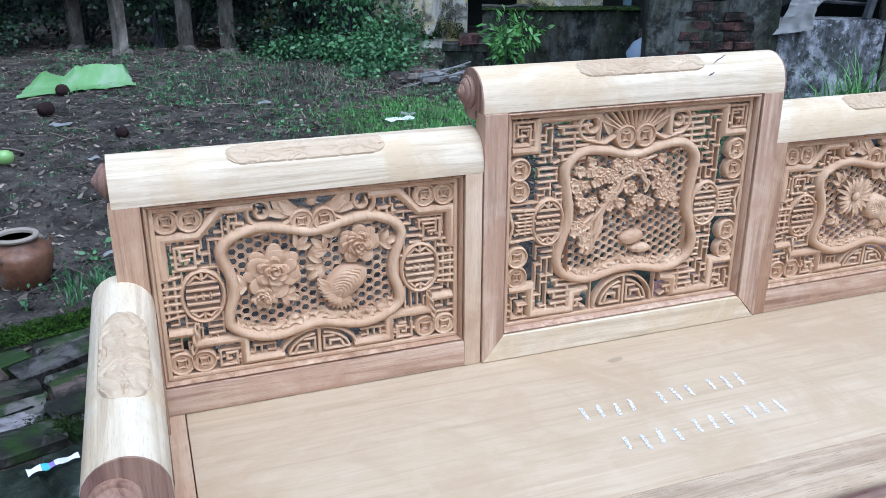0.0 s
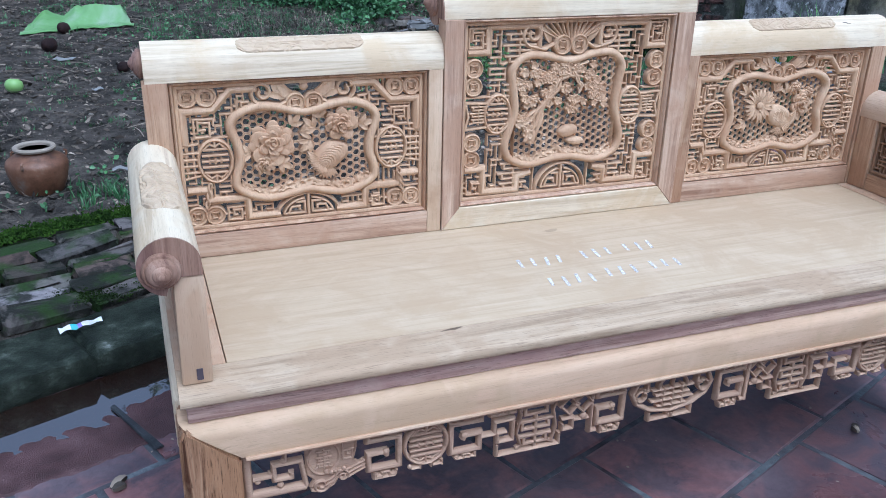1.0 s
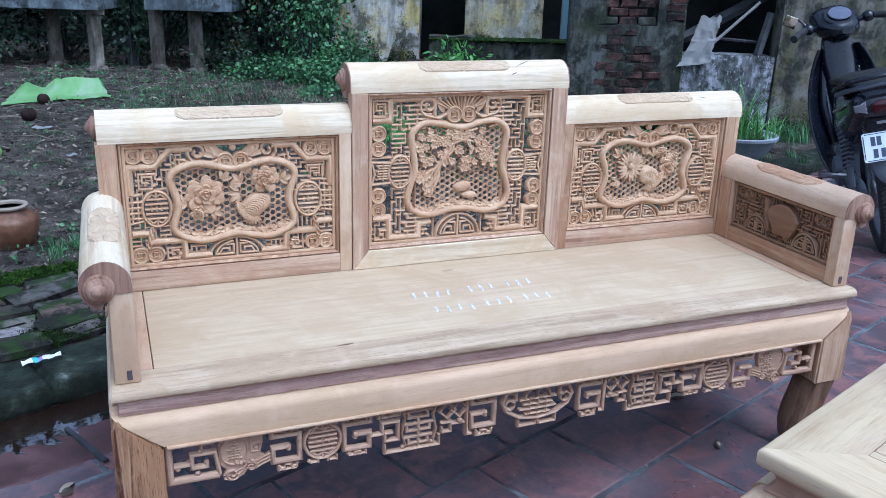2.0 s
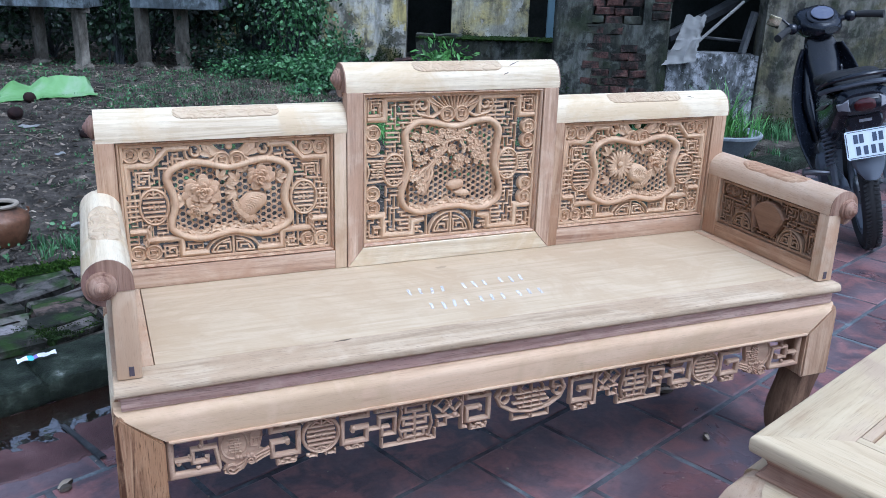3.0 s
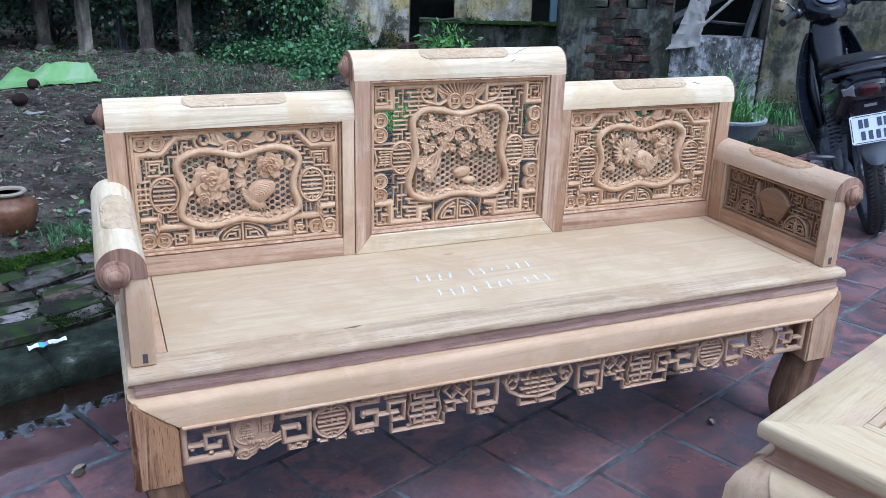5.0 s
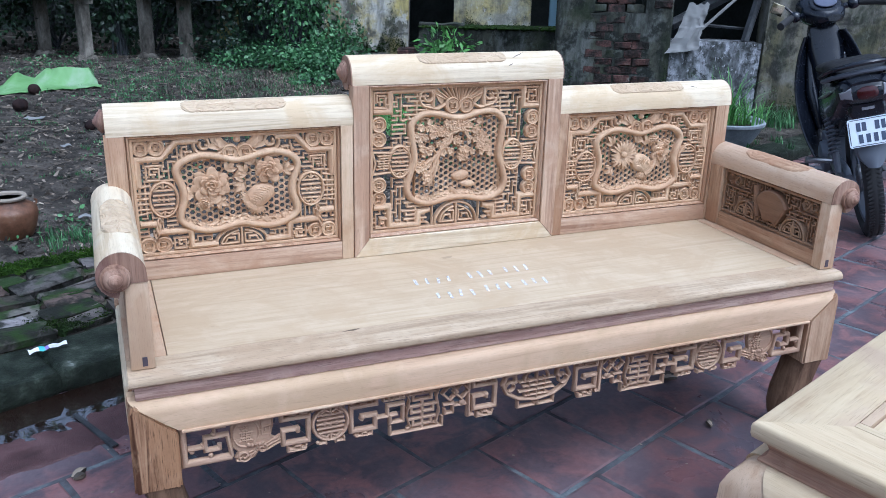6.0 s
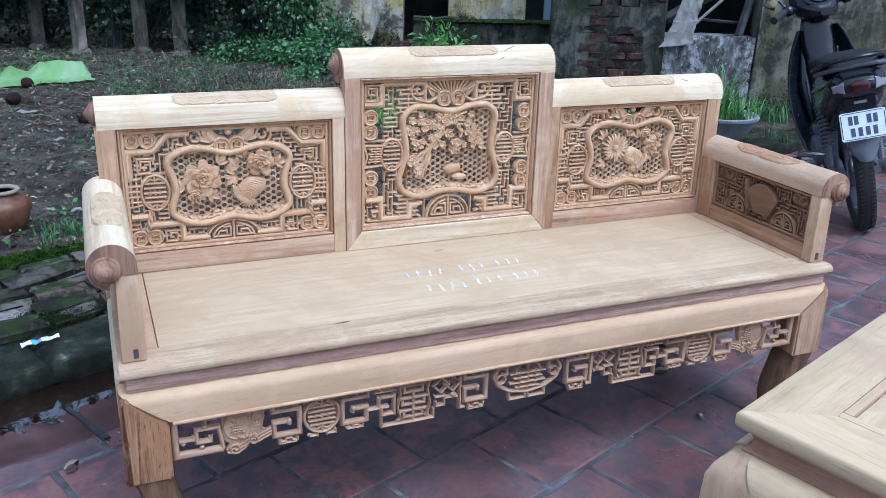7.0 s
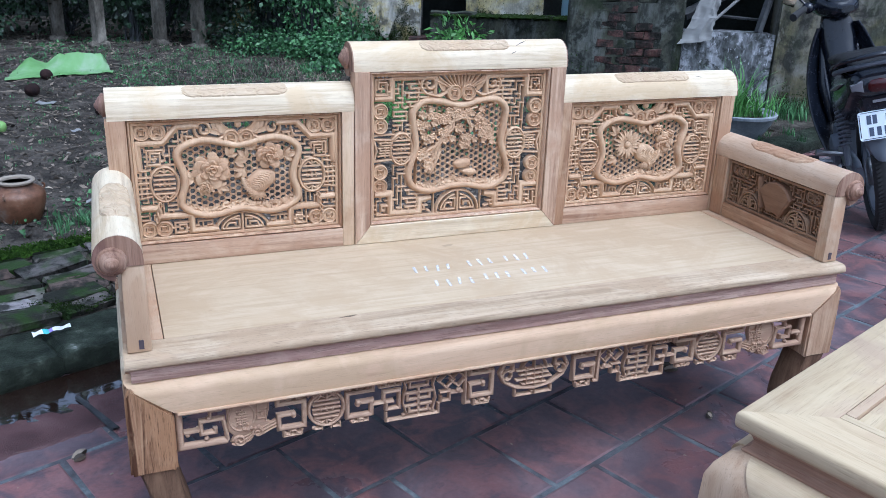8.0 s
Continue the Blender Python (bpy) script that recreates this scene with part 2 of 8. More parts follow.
def leafy(name, dark, light, rough=0.5):
    m, nt, b = material(name, rough)
    geo = nt.nodes.new("ShaderNodeNewGeometry")
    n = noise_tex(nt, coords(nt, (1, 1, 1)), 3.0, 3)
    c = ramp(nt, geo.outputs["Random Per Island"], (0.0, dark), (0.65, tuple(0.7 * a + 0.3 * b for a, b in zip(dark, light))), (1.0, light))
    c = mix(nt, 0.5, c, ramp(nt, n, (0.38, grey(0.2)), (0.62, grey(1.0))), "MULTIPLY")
    nt.links.new(c, b.inputs["Base Color"])
    b.inputs["Transmission Weight"].default_value = 0.0
    return m


TILE = tile_material()
GROUT = speckled("cement_joint", ((0.36, (0.0663, 0.0593, 0.0655)), (0.46, (0.0975, 0.1014, 0.1123)), (0.56, (0.1404, 0.1599, 0.1716)), (0.70, (0.2418, 0.2730, 0.2886))), 9.0, 0.7, 60, 0.5, 0.006, 0.0, 11)
KERB = speckled("wet_cement_kerb", ((0.32, (0.0056, 0.0081, 0.0048)), (0.46, (0.0147, 0.0205, 0.0128)), (0.56, (0.0348, 0.0449, 0.0311)), (0.64, (0.0879, 0.1024, 0.0788)), (0.71, (0.3367, 0.3523, 0.3261))), 11.0, 0.62, 110, 1.0, 0.008, 0.0, 13)
DIRT = speckled("damp_earth", ((0.32, (0.0276, 0.0245, 0.0202)), (0.45, (0.0704, 0.0615, 0.0515)), (0.56, (0.1278, 0.1110, 0.0932)), (0.72, (0.2615, 0.2288, 0.1920))), 6.0, 0.95, 90.0, 1.0, 0.04, 0.0, 10)
MOSS = speckled("moss", ((0.3, (0.0092, 0.0184, 0.0046)), (0.55, (0.0229, 0.0459, 0.0069)), (0.8, (0.0413, 0.0780, 0.0138))), 14.0, 0.95, 90.0, 1.0, 0.01)
OLD_BRICK = speckled("mossy_brick", ((0.3, (0.03, 0.034, 0.03)), (0.45, (0.12, 0.115, 0.10)), (0.55, (0.17, 0.12, 0.10)), (0.75, (0.32, 0.30, 0.28))), 6.0, 0.85, 60, 0.6, 0.008)
PILE = pile_brick()
WALL_BRICK = speckled("red_brick", ((0.38, (0.014, 0.014, 0.012)), (0.47, (0.036, 0.028, 0.025)), (0.57, (0.10, 0.05, 0.042)), (0.65, (0.14, 0.09, 0.075)), (0.70, (0.28, 0.28, 0.26))), 9.0, 0.9, 60, 0.9, 0.014, 5.0, 10)
GRIME = old_render("grimy_render", ((0.0480, 0.0512, 0.0416), (0.1200, 0.1280, 0.1160), (0.0680, 0.0704, 0.0528), (0.0360, 0.0400, 0.0336)), (0.0160, 0.0184, 0.0160), 0.75, 0.6, 0.5, 0.9, 2.6)
LIME = old_render("yellowed_limewash", ((0.58, 0.49, 0.20), (0.64, 0.63, 0.58), (0.56, 0.48, 0.21), (0.46, 0.45, 0.37)), (0.10, 0.10, 0.085), 0.50, 0.7, 0.30, 0.9, 1.5)
CONCRETE = speckled("bare_concrete", ((0.34, (0.0437, 0.0390, 0.0309)), (0.46, (0.1309, 0.1172, 0.0949)), (0.58, (0.2369, 0.2137, 0.1780)), (0.7, (0.3741, 0.3419, 0.2848))), 7.0, 0.9, 70, 0.7, 0.01, 5.0, 10, 0.5)
LICHEN = old_render("lichened_render", ((0.26, 0.27, 0.29), (0.46, 0.47, 0.50), (0.20, 0.21, 0.22), (0.09, 0.095, 0.095)), (0.035, 0.038, 0.036), 0.55, 0.95, 0.3, 0.9, 5.5)
STAINED = old_render("stained_old_render", ((0.1584, 0.1472, 0.1020), (0.1980, 0.1920, 0.1680), (0.1320, 0.1216, 0.0720), (0.0858, 0.0864, 0.0750)), (0.0264, 0.0275, 0.0240), 0.60, 0.7, 0.45, 0.9, 1.8)
# near-black colour standing for deep shade indoors and behind the bushes
SHADE_WALL = speckled("shade_dark_wall", ((0.3, (0.0144, 0.0185, 0.0173)), (0.7, (0.0420, 0.0475, 0.0432))), 3.0, 0.95, 40)
# darker copy of the green foliage, with the rear garden's shade in it
LEAF_SHADED = leafy("shaded_foliage", (0.0069, 0.0234, 0.0092), (0.0326, 0.0835, 0.0287))
LEAF_MID = leafy("green_foliage", (0.0423, 0.1219, 0.0421), (0.1382, 0.3250, 0.1141))
LEAF_BRIGHT = leafy("bright_foliage", (0.0900, 0.2400, 0.0450), (0.1800, 0.4500, 0.1050))
LITTER = leafy("dead_leaves", (0.0304, 0.0230, 0.0170), (0.3982, 0.3270, 0.2508), 0.8)


# ---- mesh helpers ----
def thing(name, at, label, category, group="", kind=""):
    ob = new(name)
    ob.empty_display_size = 0.1
    ob.location = at
    return tagged(ob, label, category, group, kind)


def finish(bm, name, mat, smooth=True):
    bmesh.ops.recalc_face_normals(bm, faces=bm.faces)
    me = bpy.data.meshes.new(name)
    bm.to_mesh(me)
    bm.free()
    if mat:
        me.materials.append(mat)
    if smooth:
        me.shade_smooth()
        me.set_sharp_from_angle(angle=radians(38))
    return me


def part(name, bm, mat, parent, label="", smooth=True):
    """One mesh under a thing or a part; the mesh is given in world places."""
    ob = new(name, finish(bm, name, mat, smooth))
    ob.parent = parent
    if parent.parent is None:
        ob.matrix_parent_inverse = Matrix.Translation(-parent.location)
    return tagged(ob, label) if label else ob


def solo(name, bm, mat, label, category, group="", kind="", smooth=True):
    """A thing that is a single mesh, with its origin at its base."""
    lo = Vector((min(v.co[i] for v in bm.verts) for i in range(3)))
    hi = Vector((max(v.co[i] for v in bm.verts) for i in range(3)))
    at = Vector(((lo.x + hi.x) / 2, (lo.y + hi.y) / 2, lo.z))
    bmesh.ops.translate(bm, verts=bm.verts, vec=-at)
    ob = new(name, finish(bm, name, mat, smooth))
    ob.location = at
    return tagged(ob, label, category, group, kind)


def box(bm, x0, x1, y0, y1, z0, z1, bevel=0.0, m=None):
    g = bmesh.ops.create_cube(bm, size=1.0)
    vs = g["verts"]
    for v in vs:
        v.co = Vector((x0 + (v.co.x + 0.5) * (x1 - x0), y0 + (v.co.y + 0.5) * (y1 - y0), z0 + (v.co.z + 0.5) * (z1 - z0)))
    if bevel:
        es = list({e for v in vs for e in v.link_edges})
        r = bmesh.ops.bevel(bm, geom=es, offset=bevel, segments=2, profile=0.6, affect="EDGES")
        vs = list({v for f in r["faces"] for v in f.verts} | {v for v in vs if v.is_valid})
    if m:
        bmesh.ops.transform(bm, matrix=m, verts=vs)
    return vs


def loft(bm, rings, closed=False, caps=True):
    """Joins rings of equally many points, in order."""
    loops = [[bm.verts.new(p) for p in ring] for ring in rings]
    n = len(loops[0])
    pairs = list(zip(loops, loops[1:] + loops[:1])) if closed else list(zip(loops, loops[1:]))
    for a, b in pairs:
        for i in range(n):
            bm.faces.new((a[i], a[(i + 1) % n], b[(i + 1) % n], b[i]))
    if caps and not closed:
        bm.faces.new(loops[0][::-1])
        bm.faces.new(loops[-1])
    return loops


def extrude(bm, outline, a, b, axis="x"):
    """A prism: an outline in the two other axes, run along an axis from a to b."""
    put = {"x": lambda t, p: (t, p[0], p[1]), "y": lambda t, p: (p[0], t, p[1]), "z": lambda t, p: (p[0], p[1], t)}[axis]
    loft(bm, [[put(t, p) for p in outline] for t in (a, b)])


def lathe(bm, profile, centre, axis=(0, 0, 1), n=20):
    """A turned form: (distance along the axis, radius) pairs."""
    q = Vector((0, 0, 1)).rotation_difference(Vector(axis)).to_matrix()
    c = Vector(centre)
    loft(bm, [[c + q @ Vector((max(r, 1e-4) * math.cos(2 * math.pi * i / n), max(r, 1e-4) * math.sin(2 * math.pi * i / n), h)) for i in range(n)] for h, r in profile])


def rod(bm, pts, r, n=8):
    """A round bar through points; r is one radius or one for each point."""
    pts = [Vector(p) for p in pts]
    rs = r if isinstance(r, (list, tuple)) else [r] * len(pts)
    rings, up = [], None
    for i, p in enumerate(pts):
        d = (pts[min(i + 1, len(pts) - 1)] - pts[max(i - 1, 0)]).normalized()
        if up is None:
            up = d.orthogonal().normalized()
        up = (up - d * up.dot(d)).normalized()
        s = d.cross(up)
        rings.append([p + rs[i] * (up * math.cos(2 * math.pi * k / n) + s * math.sin(2 * math.pi * k / n)) for k in range(n)])
    loft(bm, rings)


def blob(bm, centre, size, m=None, u=12, v=8, rough=0.0, seed=0.0):
    g = bmesh.ops.create_uvsphere(bm, u_segments=u, v_segments=v, radius=1.0)
    for w in g["verts"]:
        k = 1 + rough * noise.noise(w.co * 1.7 + Vector((seed, seed * 2, 0)))
        p = Vector((w.co.x * size[0], w.co.y * size[1], w.co.z * size[2])) * k
        w.co = (m @ p if m else p) + Vector(centre)
    return g["verts"]


# ---- paved yard, kerb and garden ----
PAVE = radians(21.5)
ALONG, ACROSS = Vector((math.cos(PAVE), math.sin(PAVE), 0)), Vector((-math.sin(PAVE), math.cos(PAVE), 0))
KERB_AT = Vector((-0.381, 0.384, 0))


def yard(a, c, z=0.0):
    """A place in the paving's own directions: along the kerb, and from its face into the garden."""
    p = KERB_AT + ALONG * a + ACROSS * c
    return Vector((p.x, p.y, z))


def build_ground():
    bm = bmesh.new()
    loft(bm, [[yard(a, c, z) for a, c in ((-40, -40), (60, -40), (60, 0.05), (-40, 0.05))] for z in (-0.2, -0.0027)])
    tagged(new("pavement", finish(bm, "pavement", GROUT, False)), "cement bed of the red tiled yard", "pavement", kind="structure")
    bm = bmesh.new()
    xs = np.concatenate([np.linspace(-45, -3, 8), np.linspace(-2.4, 7.0, 95), np.linspace(8, 70, 10)])
    ys = np.concatenate([np.linspace(0.2, 9.5, 95), np.linspace(10.5, 80, 10)])
    grid = []
    for c in ys:
        row = []
        for a in xs:
            far = min(1.0, max(0.0, (c - 0.3) / 6.0))
            z = 0.070 + 0.12 * far + 0.02 * noise.noise(Vector((a * 1.1, c * 1.1, 0))) * min(1, c) + 0.012 * noise.noise(Vector((a * 5, c * 5, 3)))
            row.append(bm.verts.new(yard(a, c, z)))
        grid.append(row)
    for r0, r1 in zip(grid, grid[1:]):
        for i in range(len(r0) - 1):
            bm.faces.new((r0[i], r0[i + 1], r1[i + 1], r1[i]))
    tagged(new("ground", finish(bm, "ground", DIRT)), "damp trodden earth of the garden", "ground", kind="structure")
    bm = bmesh.new()
    steps = np.concatenate([np.linspace(-8, -1.6, 20), np.linspace(-1.5, 1.5, 170), np.linspace(1.6, 14, 40)])
    rings = []
    prof = [(0.020, -0.05), (0.006, 0.010), (0.0, 0.030), (0.001, 0.050), (0.002, 0.070), (0.006, 0.078), (0.016, 0.081)] + [(0.03 + 0.022 * k, 0.081) for k in range(1, 10)] + [(0.245, 0.070), (0.25, -0.05)]
    for a in steps:
        crack = -0.018 * math.exp(-((a - 0.205) / 0.006) ** 2) - 0.014 * math.exp(-((a + 0.62) / 0.008) ** 2)
        ring = []
        for k, (c, z) in enumerate(prof):
            n1 = noise.noise(Vector((a * 4, c * 5, z * 9)))
            n2 = noise.noise(Vector((a * 17, c * 17, z * 22 + 3)))
            ring.append(yard(a, c + 0.008 * n1 + 0.004 * n2 + (-crack * 0.6 if c < 0.03 else 0), z + (0.004 * n1 + 0.0035 * n2 + crack if z > 0.02 else 0)))
        rings.append(ring)
    loft(bm, rings)
    tagged(new("kerb", finish(bm, "kerb", KERB)), "dark wet cement kerb along the garden bed", "kerb", kind="structure")


def ground_z(p):
    q = Vector((p[0], p[1], 0)) - KERB_AT
    a, c = q.dot(ALONG), q.dot(ACROSS)
    if c < 0.25:
        return 0.0 if c < 0 else 0.084
    far = min(1.0, max(0.0, (c - 0.3) / 6.0))
    return 0.070 + 0.12 * far + 0.02 * noise.noise(Vector((a * 1.1, c * 1.1, 0))) * min(1, c) + 0.012 * noise.noise(Vector((a * 5, c * 5, 3)))


build_ground()


# ---- carving kit: everything in a panel's own u (across), v (up), w (out of the panel) ----
def flat_prof(width, w0, w1, c=0.0015):
    h = width / 2
    return [(-h, w0), (-h, w1 - c), (-h + c, w1), (h - c, w1), (h, w1 - c), (h, w0)]


def round_prof(width, w0, w1, n=6):
    h = width / 2
    return [(-h, w0)] + [(-h * math.cos(math.pi * i / n), w0 + (w1 - w0) * (0.35 + 0.65 * math.sin(math.pi * i / n))) for i in range(n + 1)] + [(h, w0)]


def sweep(bm, pts, prof, closed=False):
    """Runs a section along a line in the panel's plane, with mitred corners."""
    n = len(pts)
    rings = []
    for i, (u, v) in enumerate(pts):
        def way(a, b):
            d = Vector((pts[b][0] - pts[a][0], pts[b][1] - pts[a][1]))
            return d.normalized() if d.length > 1e-9 else None
        d0 = way((i - 1) % n, i) if closed or i > 0 else None
        d1 = way(i, (i + 1) % n) if closed or i < n - 1 else None
        d0, d1 = d0 or d1, d1 or d0
        t = (d0 + d1)
        t = t.normalized() if t.length > 1e-6 else d1
        k = 1.0 / max(0.45, t.dot(d1))
        nx, ny = -t.y * k, t.x * k
        rings.append([(u + nx * o, v + ny * o, w) for o, w in prof])
    loft(bm, rings, closed)


def arc(cu, cv, ru, rv, a0=0.0, a1=360.0, n=28):
    m = n if abs(a1 - a0) >= 359.9 else n + 1
    return [(cu + ru * math.cos(radians(a0 + (a1 - a0) * i / n)), cv + rv * math.sin(radians(a0 + (a1 - a0) * i / n))) for i in range(m)]


def grid_lines(text, u0, v0, su, sv, flip=False, width=None):
    """Lines on a grid: 'x,y x,y ...; ...' placed at u0, v0 with the cell su by sv."""
    out = []
    for line in text.split(";"):
        pts = [tuple(float(k) for k in q.split(",")) for q in line.split()]
        if pts:
            out.append([(u0 + (-x if flip else x) * su, v0 + y * sv) for x, y in pts])
    return out


def spiral(cu, cv, r, turns, start, hand=1, n=26):
    return [(cu + r * (1 - 0.78 * i / n) * math.cos(radians(start) + hand * turns * 2 * math.pi * i / n), cv + r * (1 - 0.78 * i / n) * math.sin(radians(start) + hand * turns * 2 * math.pi * i / n)) for i in range(n + 1)]


FRET_KEY = "0,0 4,0 4,4 1,4 1,2 3,2; 0,0 0,5 5,5 5,3; 4,1 5,1; 1,4 1,5; 2,2 2,1"
FRET_HOOK = "0,4 0,0 4,0 4,3 1.6,3 1.6,1.5 2.8,1.5; 4,1.5 5,1.5; 0,2 -1,2"
SHOU = "0,8 6,8; 3,8 3,9; 1,8 1,6.6 5,6.6 5,8; -0.5,5.2 6.5,5.2; 3,6.6 3,3.8; 0.6,5.2 0.6,3.8 5.4,3.8 5.4,5.2; 0,2.4 6,2.4; 1,2.4 1,1 5,1 5,2.4; 3,3.8 3,0; -0.5,0.4 0.6,1; 6.5,0.4 5.4,1"


def strokes(bm, lines, width, w0, w1):
    for ln in lines:
        sweep(bm, ln, flat_prof(width, w0, w1))


def coin(bm, u, v, r, w0, w1):
    """An old coin: a rimmed disc with a square hole between four curved sides."""
    sweep(bm, arc(u, v, r * 0.88, r * 0.88, n=22), round_prof(r * 0.3, w0, w1), True)
    sweep(bm, arc(u, v, r * 0.62, r * 0.62, n=22), flat_prof(r * 0.36, w0, w1 - 0.004), True)
    h = r * 0.40
    for a in range(4):
        c, s = math.cos(a * math.pi / 2), math.sin(a * math.pi / 2)
        line = [(u + c * h * (1 - 0.35 * (1 - t * t)) - s * h * t, v + s * h * (1 - 0.35 * (1 - t * t)) + c * h * t) for t in (-1, -0.5, 0, 0.5, 1)]
        sweep(bm, line, round_prof(r * 0.16, w0, w1 - 0.001))
    hole = [(u + h * 0.28 * x, v + h * 0.28 * y) for x, y in ((-1, -1), (1, -1), (1, 1), (-1, 1))]
    sweep(bm, hole, flat_prof(r * 0.3, w0, w1 - 0.006), True)


def shou_ring(bm, u, v, ru, rv, w0, w1, bars=5):
    """A round longevity sign: a rim with level bars, uprights and corner strokes."""
    sweep(bm, arc(u, v, ru, rv, n=32), round_prof(0.0085, w0, w1 + 0.002), True)
    for i in range(bars):
        y = (i - (bars - 1) / 2) * rv * 1.36 / bars
        half = ru * math.sqrt(max(0.05, 1 - (y / rv) ** 2)) * 0.80
        sweep(bm, [(u - half, v + y), (u + half, v + y)], flat_prof(0.0052, w0, w1))
    for y0, y1 in ((0.62, 0.95), (-0.95, -0.62), (-0.14, 0.14)):
        sweep(bm, [(u, v + rv * y0), (u, v + rv * y1)], flat_prof(0.005, w0, w1))
    for sx in (-1, 1):
        for sy in (-1, 1):
            sweep(bm, [(u + sx * ru * 0.72, v + sy * rv * 0.52), (u + sx * ru * 0.30, v + sy * rv * 0.82), (u + sx * ru * 0.06, v + sy * rv * 0.70)], flat_prof(0.0045, w0, w1))
        sweep(bm, [(u + sx * ru * 0.34, v - rv * 0.12), (u + sx * ru * 0.34, v + rv * 0.12)], flat_prof(0.0045, w0, w1))


def half_fan(bm, u, v, ru, rv, w0, w1):
    """A half-round sign at the lower edge, filled with stepped strokes."""
    sweep(bm, arc(u, v, ru, rv, 0, 180, 24), round_prof(0.008, w0, w1 + 0.001))
    sweep(bm, arc(u, v, ru * 0.80, rv * 0.80, 8, 82, 12), flat_prof(0.0045, w0, w1))
    sweep(bm, arc(u, v, ru * 0.80, rv * 0.80, 98, 172, 12), flat_prof(0.0045, w0, w1))
    sweep(bm, [(u, v), (u, v + rv * 0.97)], flat_prof(0.006, w0, w1))
    for s in (-1, 1):
        k = lambda x, y: (u + s * ru * x, v + rv * y)
        strokes(bm, [[k(0.12, 0.12), k(0.12, 0.62), k(0.40, 0.62)], [k(0.12, 0.12), k(0.66, 0.12), k(0.55, 0.42), k(0.28, 0.42), k(0.28, 0.26)], [k(0.66, 0.12), k(0.80, 0.12)]], 0.0048, w0, w1)


LOW_SCALLOP = ((0.0, 0.779), (0.100, 0.815), (0.185, 0.832), (0.265, 0.786), (0.298, 0.706), (0.274, 0.575), (0.266, 0.465), (0.285, 0.360), (0.284, 0.276), (0.225, 0.208), (0.150, 0.180), (0.075, 0.200))
TALL_SCALLOP = ((0.0, 0.774), (0.120, 0.806), (0.210, 0.808), (0.268, 0.745), (0.264, 0.650), (0.250, 0.510), (0.272, 0.405), (0.292, 0.305), (0.262, 0.225), (0.168, 0.184), (0.060, 0.210))


def medallion_line(W, H, half, grow=0.0, foot=0.226, n=5):
    """The wavy closed outline round the middle picture: scalloped above, drawn in at the sides."""
    ring = [Vector((W * (0.5 + x), H * y)) for x, y in half] + [Vector((W * 0.5, H * foot))] + [Vector((W * (0.5 - x), H * y)) for x, y in half[:0:-1]]
    c, m, pts = Vector((W * 0.5, H * 0.5)), len(ring), []
    for i in range(m):
        p0, p1, p2, p3 = (ring[(i + k) % m] for k in (-1, 0, 1, 2))
        for k in range(n):
            t = k / n
            q = 0.5 * (2 * p1 + (p2 - p0) * t + (2 * p0 - 5 * p1 + 4 * p2 - p3) * t * t + (3 * p1 - p0 - 3 * p2 + p3) * t ** 3)
            q += (q - c).normalized() * grow
            pts.append((q.x, q.y))
    return pts


def inside(line, u, v):
    hit, n = False, len(line)
    for i in range(n):
        (x0, y0), (x1, y1) = line[i], line[(i + 1) % n]
        if (y0 > v) != (y1 > v) and u < x0 + (v - y0) / (y1 - y0) * (x1 - x0):
            hit = not hit
    return hit


def hex_lattice(bm, line, r, bar, w0, w1):
    """A pierced honeycomb: hexagonal holes in a board bounded by an outline."""
    us, vs = [p[0] for p in line], [p[1] for p in line]
    du, dv = r * 1.5, r * math.sqrt(3)
    i = 0
    u = min(us) - r
    while u < max(us) + r:
        v = min(vs) - r + (dv / 2 if i % 2 else 0)
        while v < max(vs) + r:
            if inside(line, u, v):
                ring = lambda k, w: [bm.verts.new((u + k * math.cos(math.pi * j / 3), v + k * math.sin(math.pi * j / 3), w)) for j in range(6)]
                a, b, c, d = ring(r * 1.01, w1 - 0.0015), ring(r - bar * 0.62, w1), ring(r - bar, w1 - 0.001), ring(r - bar, w0)
                for p, q in ((a, b), (b, c), (c, d)):
                    for j in range(6):
                        bm.faces.new((p[j], p[(j + 1) % 6], q[(j + 1) % 6], q[j]))
            v += dv
        u += du
        i += 1


def petal(bm, u, v, w, length, width, angle, lift, cup=0.35, curl=0.3):
    """One carved petal or leaf: a cupped, pointed shell with thickness."""
    ca, sa = math.cos(angle), math.sin(angle)
    top, low = [], []
    for i in range(5):
        t = i / 4
        half = width * (math.sin(math.pi * (0.12 + 0.80 * t)) ** 0.8) / 2
        rt, rb = [], []
        for j in (-1, -0.4, 0.4, 1):
            x, y = t * length, j * half
            z = w + lift * math.sin(t * math.pi * 0.75) + cup * half * j * j - curl * length * max(0, t - 0.6) ** 2
            rt.append(bm.verts.new((u + ca * x - sa * y, v + sa * x + ca * y, z)))
            rb.append(bm.verts.new((u + ca * x - sa * y, v + sa * x + ca * y, min(z - 0.003, w - 0.004))))
        top.append(rt)
        low.append(rb)
    for i in range(4):
        for j in range(3):
            bm.faces.new((top[i][j], top[i + 1][j], top[i + 1][j + 1], top[i][j + 1]))
        for k in (0, 3):
            bm.faces.new((top[i][k], low[i][k], low[i + 1][k], top[i + 1][k]))
    for i in (0, 4):
        for j in range(3):
            bm.faces.new((top[i][j], top[i][j + 1], low[i][j + 1], low[i][j]))


